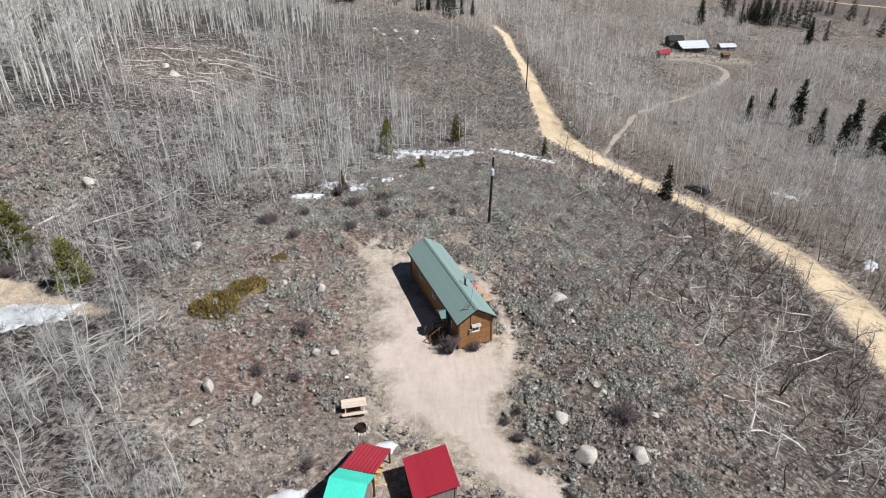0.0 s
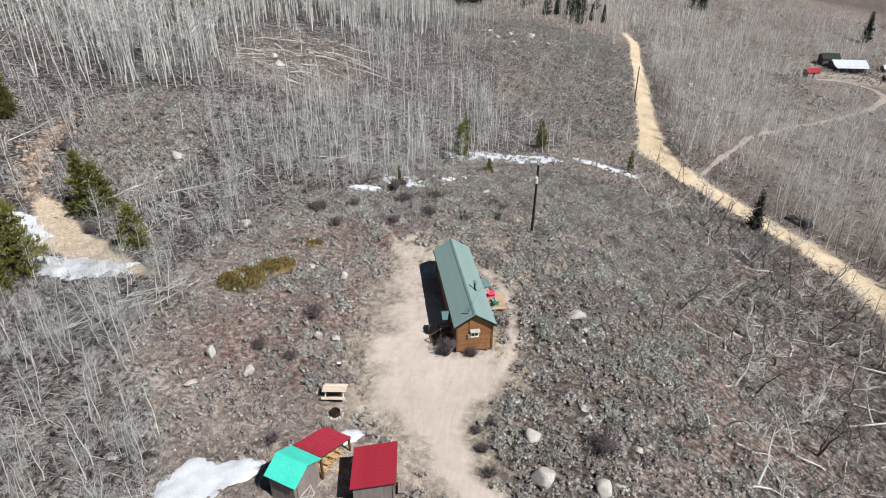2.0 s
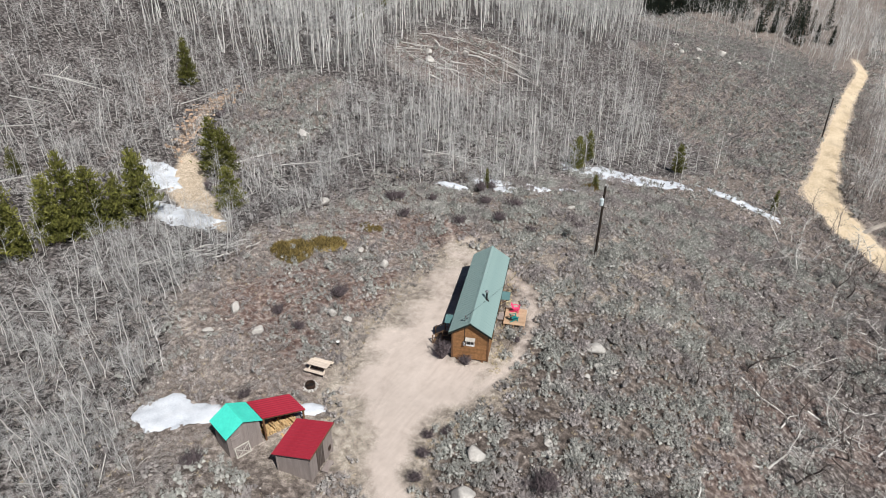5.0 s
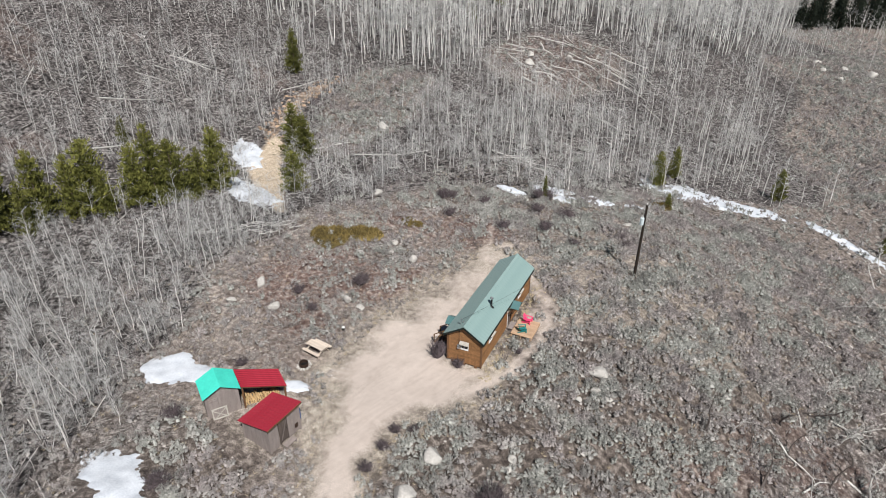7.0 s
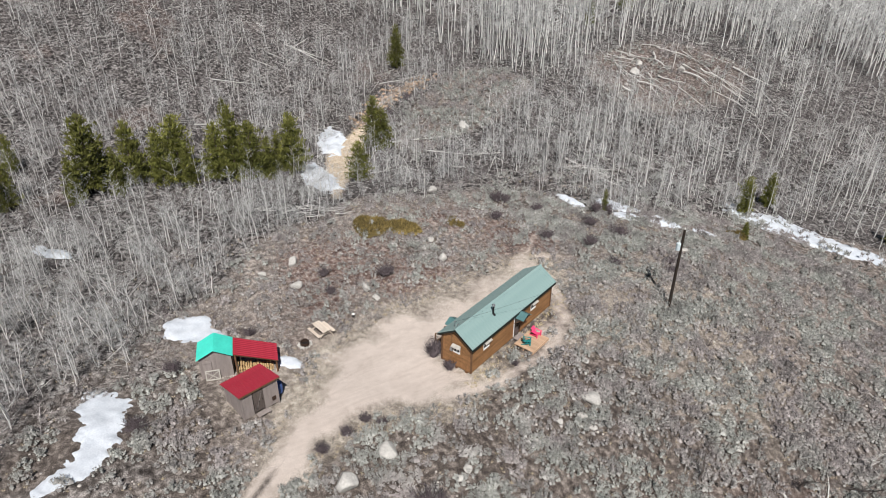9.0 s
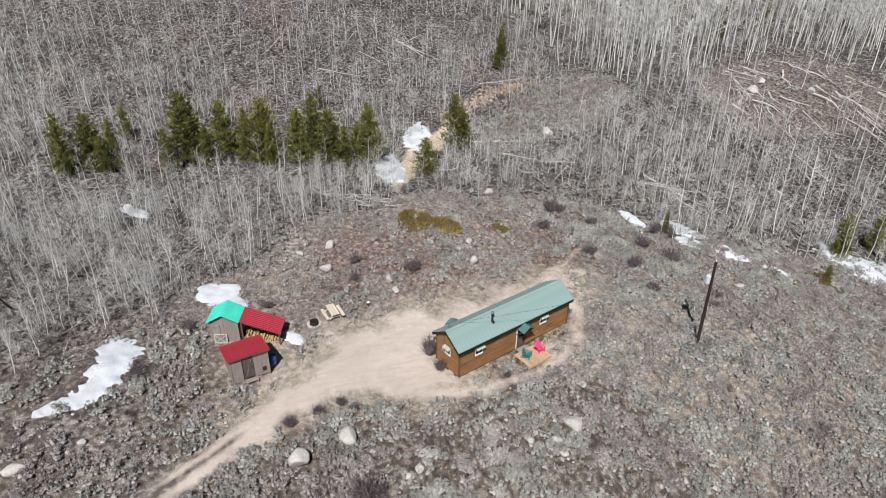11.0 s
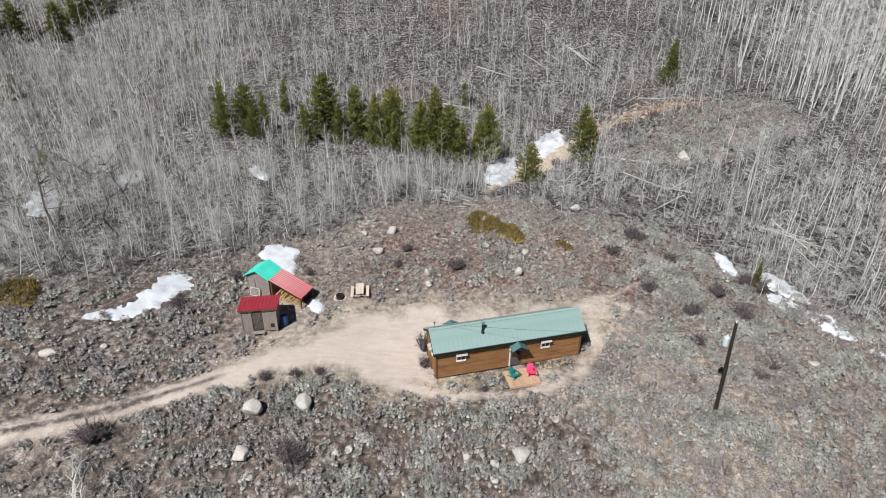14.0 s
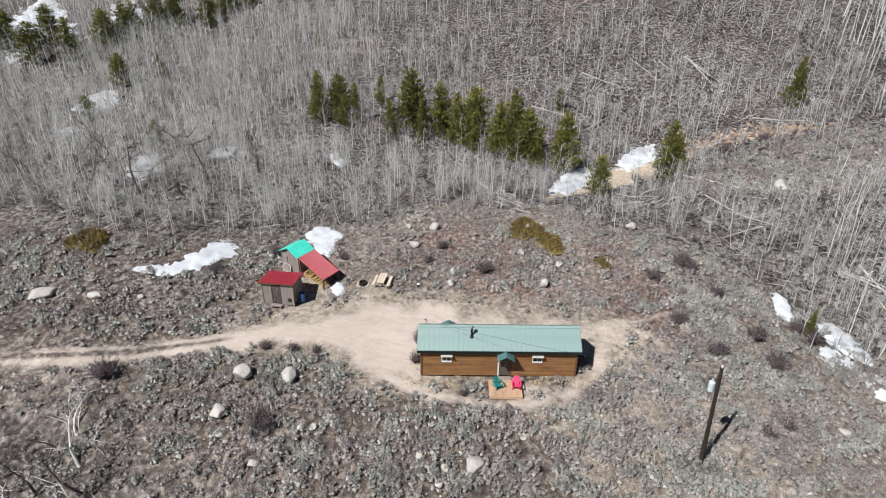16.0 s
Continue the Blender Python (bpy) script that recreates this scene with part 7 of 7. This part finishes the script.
for i in range(len(ax_)):
    a, L = rg.uniform(0, 6.283), float(rg.uniform(2, 5.5))
    lay_log(float(ax_[i]), float(ay_[i]), float(ax_[i] + L * math.cos(a)), float(ay_[i] + L * math.sin(a)), i, 0.1, "bleached crooked fallen trunk on the brown slope", 1.0, 1)


def stick_template(seed):
    r = random.Random(seed)
    seg = []
    for _ in range(3):
        a, q = r.uniform(-0.5, 0.5), (r.gauss(0, 0.5), r.gauss(0, 0.3))
        seg.append(((q[0], q[1], 0.04), (q[0] + math.cos(a), q[1] + math.sin(a), r.uniform(0.02, 0.16)), 0.013))
    return cones(seg)


STICKS = [stick_template(i) for i in range(5)]
ax_, ay_ = sow(11000, -125, 40, -40, 165, lambda x, y: wooded(x, y) * west_zone(x, y) * np.where((x < -58) | (y > 80), 0.8, 0.25))
pl_ = list(places(ax_, ay_, 1.4, 4.0, 1.0, 3.0, 0, 5))
pl_[3] = np.where(rg.random(len(ax_)) < 0.7, rg.normal(-0.3, 0.5, len(ax_)), pl_[3])
stamp("deadfall_sticks", STICKS, pl_, M_DEADWOOD, "bleached fallen sticks littering the woods", "deadfall")


ax_, ay_ = sow(4200, -28, 4, 4, 70, lambda x, y: clear_of(x, y) * soft(-x, -1, 5) * 0.6)
stamp("hilltop_twigs", STICKS, places(ax_, ay_, 0.3, 1.1, 0.5, 1.5, 0, 5), M_DEADWOOD, "bleached broken twigs on the hilltop", "deadfall")
HEAP_Q, HEAP_X, HEAP_Y, HEAP_TURN = [0, 0.33, 0.67, 1], [-22.9, -26.4, -30.0, -32.7], [45.2, 42.6, 40.1, 36.4], 0.9
for i in range(34):
    q = rg.uniform(0, 1)
    x, y = float(np.interp(q, HEAP_Q, HEAP_X) + rg.normal(0, 0.7)), float(np.interp(q, HEAP_Q, HEAP_Y) + rg.normal(0, 0.7))
    a, L = rg.normal(HEAP_TURN, 0.5), float(rg.uniform(1.2, 3.0))
    lay_log(x - L / 2 * math.cos(a), y - L / 2 * math.sin(a), x + L / 2 * math.cos(a), y + L / 2 * math.sin(a), i, float(rg.uniform(0.08, 0.6)), "bleached trunk in a long heap of cleared wood", 1.3, i % 2)
for i in range(16):
    x, y = float(-36.0 + rg.normal(0, 2.2)), float(59.0 + rg.normal(0, 2.2))
    a, L = rg.normal(2.4, 0.5), float(rg.uniform(2.0, 4.5))
    lay_log(x - L / 2 * math.cos(a), y - L / 2 * math.sin(a), x + L / 2 * math.cos(a), y + L / 2 * math.sin(a), i, float(rg.uniform(0.08, 0.5)), "bleached trunk in a heap beside the wash", 1.2, i % 2)


# ---------------------------------------------------------------- snow
def make_snow(lobes, seed, deep=0.22, ragged=0.45, label="melting patch of old granular snow"):
    """A drift of overlapping lobes (x, y, half sizes, turn) that thins out to an uneven rim."""
    reach = max(max(q[2], q[3]) for q in lobes) * 1.35 + 0.4
    x0, x1 = min(q[0] for q in lobes) - reach, max(q[0] for q in lobes) + reach
    y0, y1 = min(q[1] for q in lobes) - reach, max(q[1] for q in lobes) + reach
    step = max(0.11, max(x1 - x0, y1 - y0) / 110)
    xs, ys = np.arange(x0, x1, step), np.arange(y0, y1, step)
    X, Y = np.meshgrid(xs, ys)
    f = np.full(X.shape, -9.0)
    for x, y, rx, ry, turn in lobes:
        ct, st = math.cos(radians(turn)), math.sin(radians(turn))
        f = np.maximum(f, 1 - np.hypot(((X - x) * ct + (Y - y) * st) / rx, (-(X - x) * st + (Y - y) * ct) / ry))
    size = min(min(q[2], q[3]) for q in lobes)
    f = f + ragged * ((lattice(X, Y, size * 0.9, seed) - 0.5) * 0.7 + (lattice(X, Y, size * 0.35, seed + 3) - 0.5) * 0.5 + (lattice(X, Y, 0.3, seed + 5) - 0.5) * 0.3)
    z = height(X, Y) + deep * np.tanh(f * 3.0) * (0.75 + 0.5 * lattice(X, Y, 0.8, 17)) - 0.012
    idx_ = np.arange(X.size).reshape(X.shape)
    cell = np.maximum.reduce([f[:-1, :-1], f[1:, :-1], f[:-1, 1:], f[1:, 1:]]) > -0.06
    q = np.stack([idx_[:-1, :-1][cell], idx_[:-1, 1:][cell], idx_[1:, 1:][cell], idx_[1:, :-1][cell]], -1)
    used, q = np.unique(q, return_inverse=True)
    me = mesh_from("snow_patch", np.stack([X.ravel(), Y.ravel(), z.ravel()], -1)[used], q.reshape(-1, 4))
    me.polygons.foreach_set("use_smooth", np.ones(len(me.polygons), bool))
    me.materials.append(M_SNOW)
    tagged(new("snow_patch", me), label, "snow", "snow patches")


make_snow([(-4.1, 17.7, 2.3, 1.75, 10), (-1.8, 17.5, 2.4, 1.5, -15), (0.7, 16.5, 2.0, 1.15, -35), (2.0, 14.8, 1.7, 0.7, -60)], 3, 0.10, 0.6, "large ragged patch of melting snow below the sheds")
make_snow([(-12.4, 25.1, 2.3, 2.0, 20), (-10.2, 26.6, 2.0, 1.2, 30), (-13.0, 24.2, 1.5, 1.2, 0)], 5, 0.13, 0.4, "rounded patch of snow behind the gabled shed")
for i, (x, y, rx, ry, turn, deep) in enumerate(DRIFTS[2:]):
    make_snow([(x, y, rx * (0.95 if 73 < y < 90 else 1.15), ry * (0.95 if 73 < y < 90 else 1.25), turn), (x + rx * 0.5 * math.cos(radians(turn)), y + rx * 0.5 * math.sin(radians(turn)), rx * 0.7, ry * 0.6, turn + 18)], i + 11, deep, 0.5)
for i, (x, y, rx, ry, turn, deep) in enumerate(FAR_DRIFTS):
    make_snow([(x, y, rx, ry, turn), (x - rx * 0.4 * math.cos(radians(turn)), y - rx * 0.4 * math.sin(radians(turn)), rx * 0.8, ry * 0.6, turn - 22)], i + 30, deep, 0.8, "old snow lying between the bare trees")
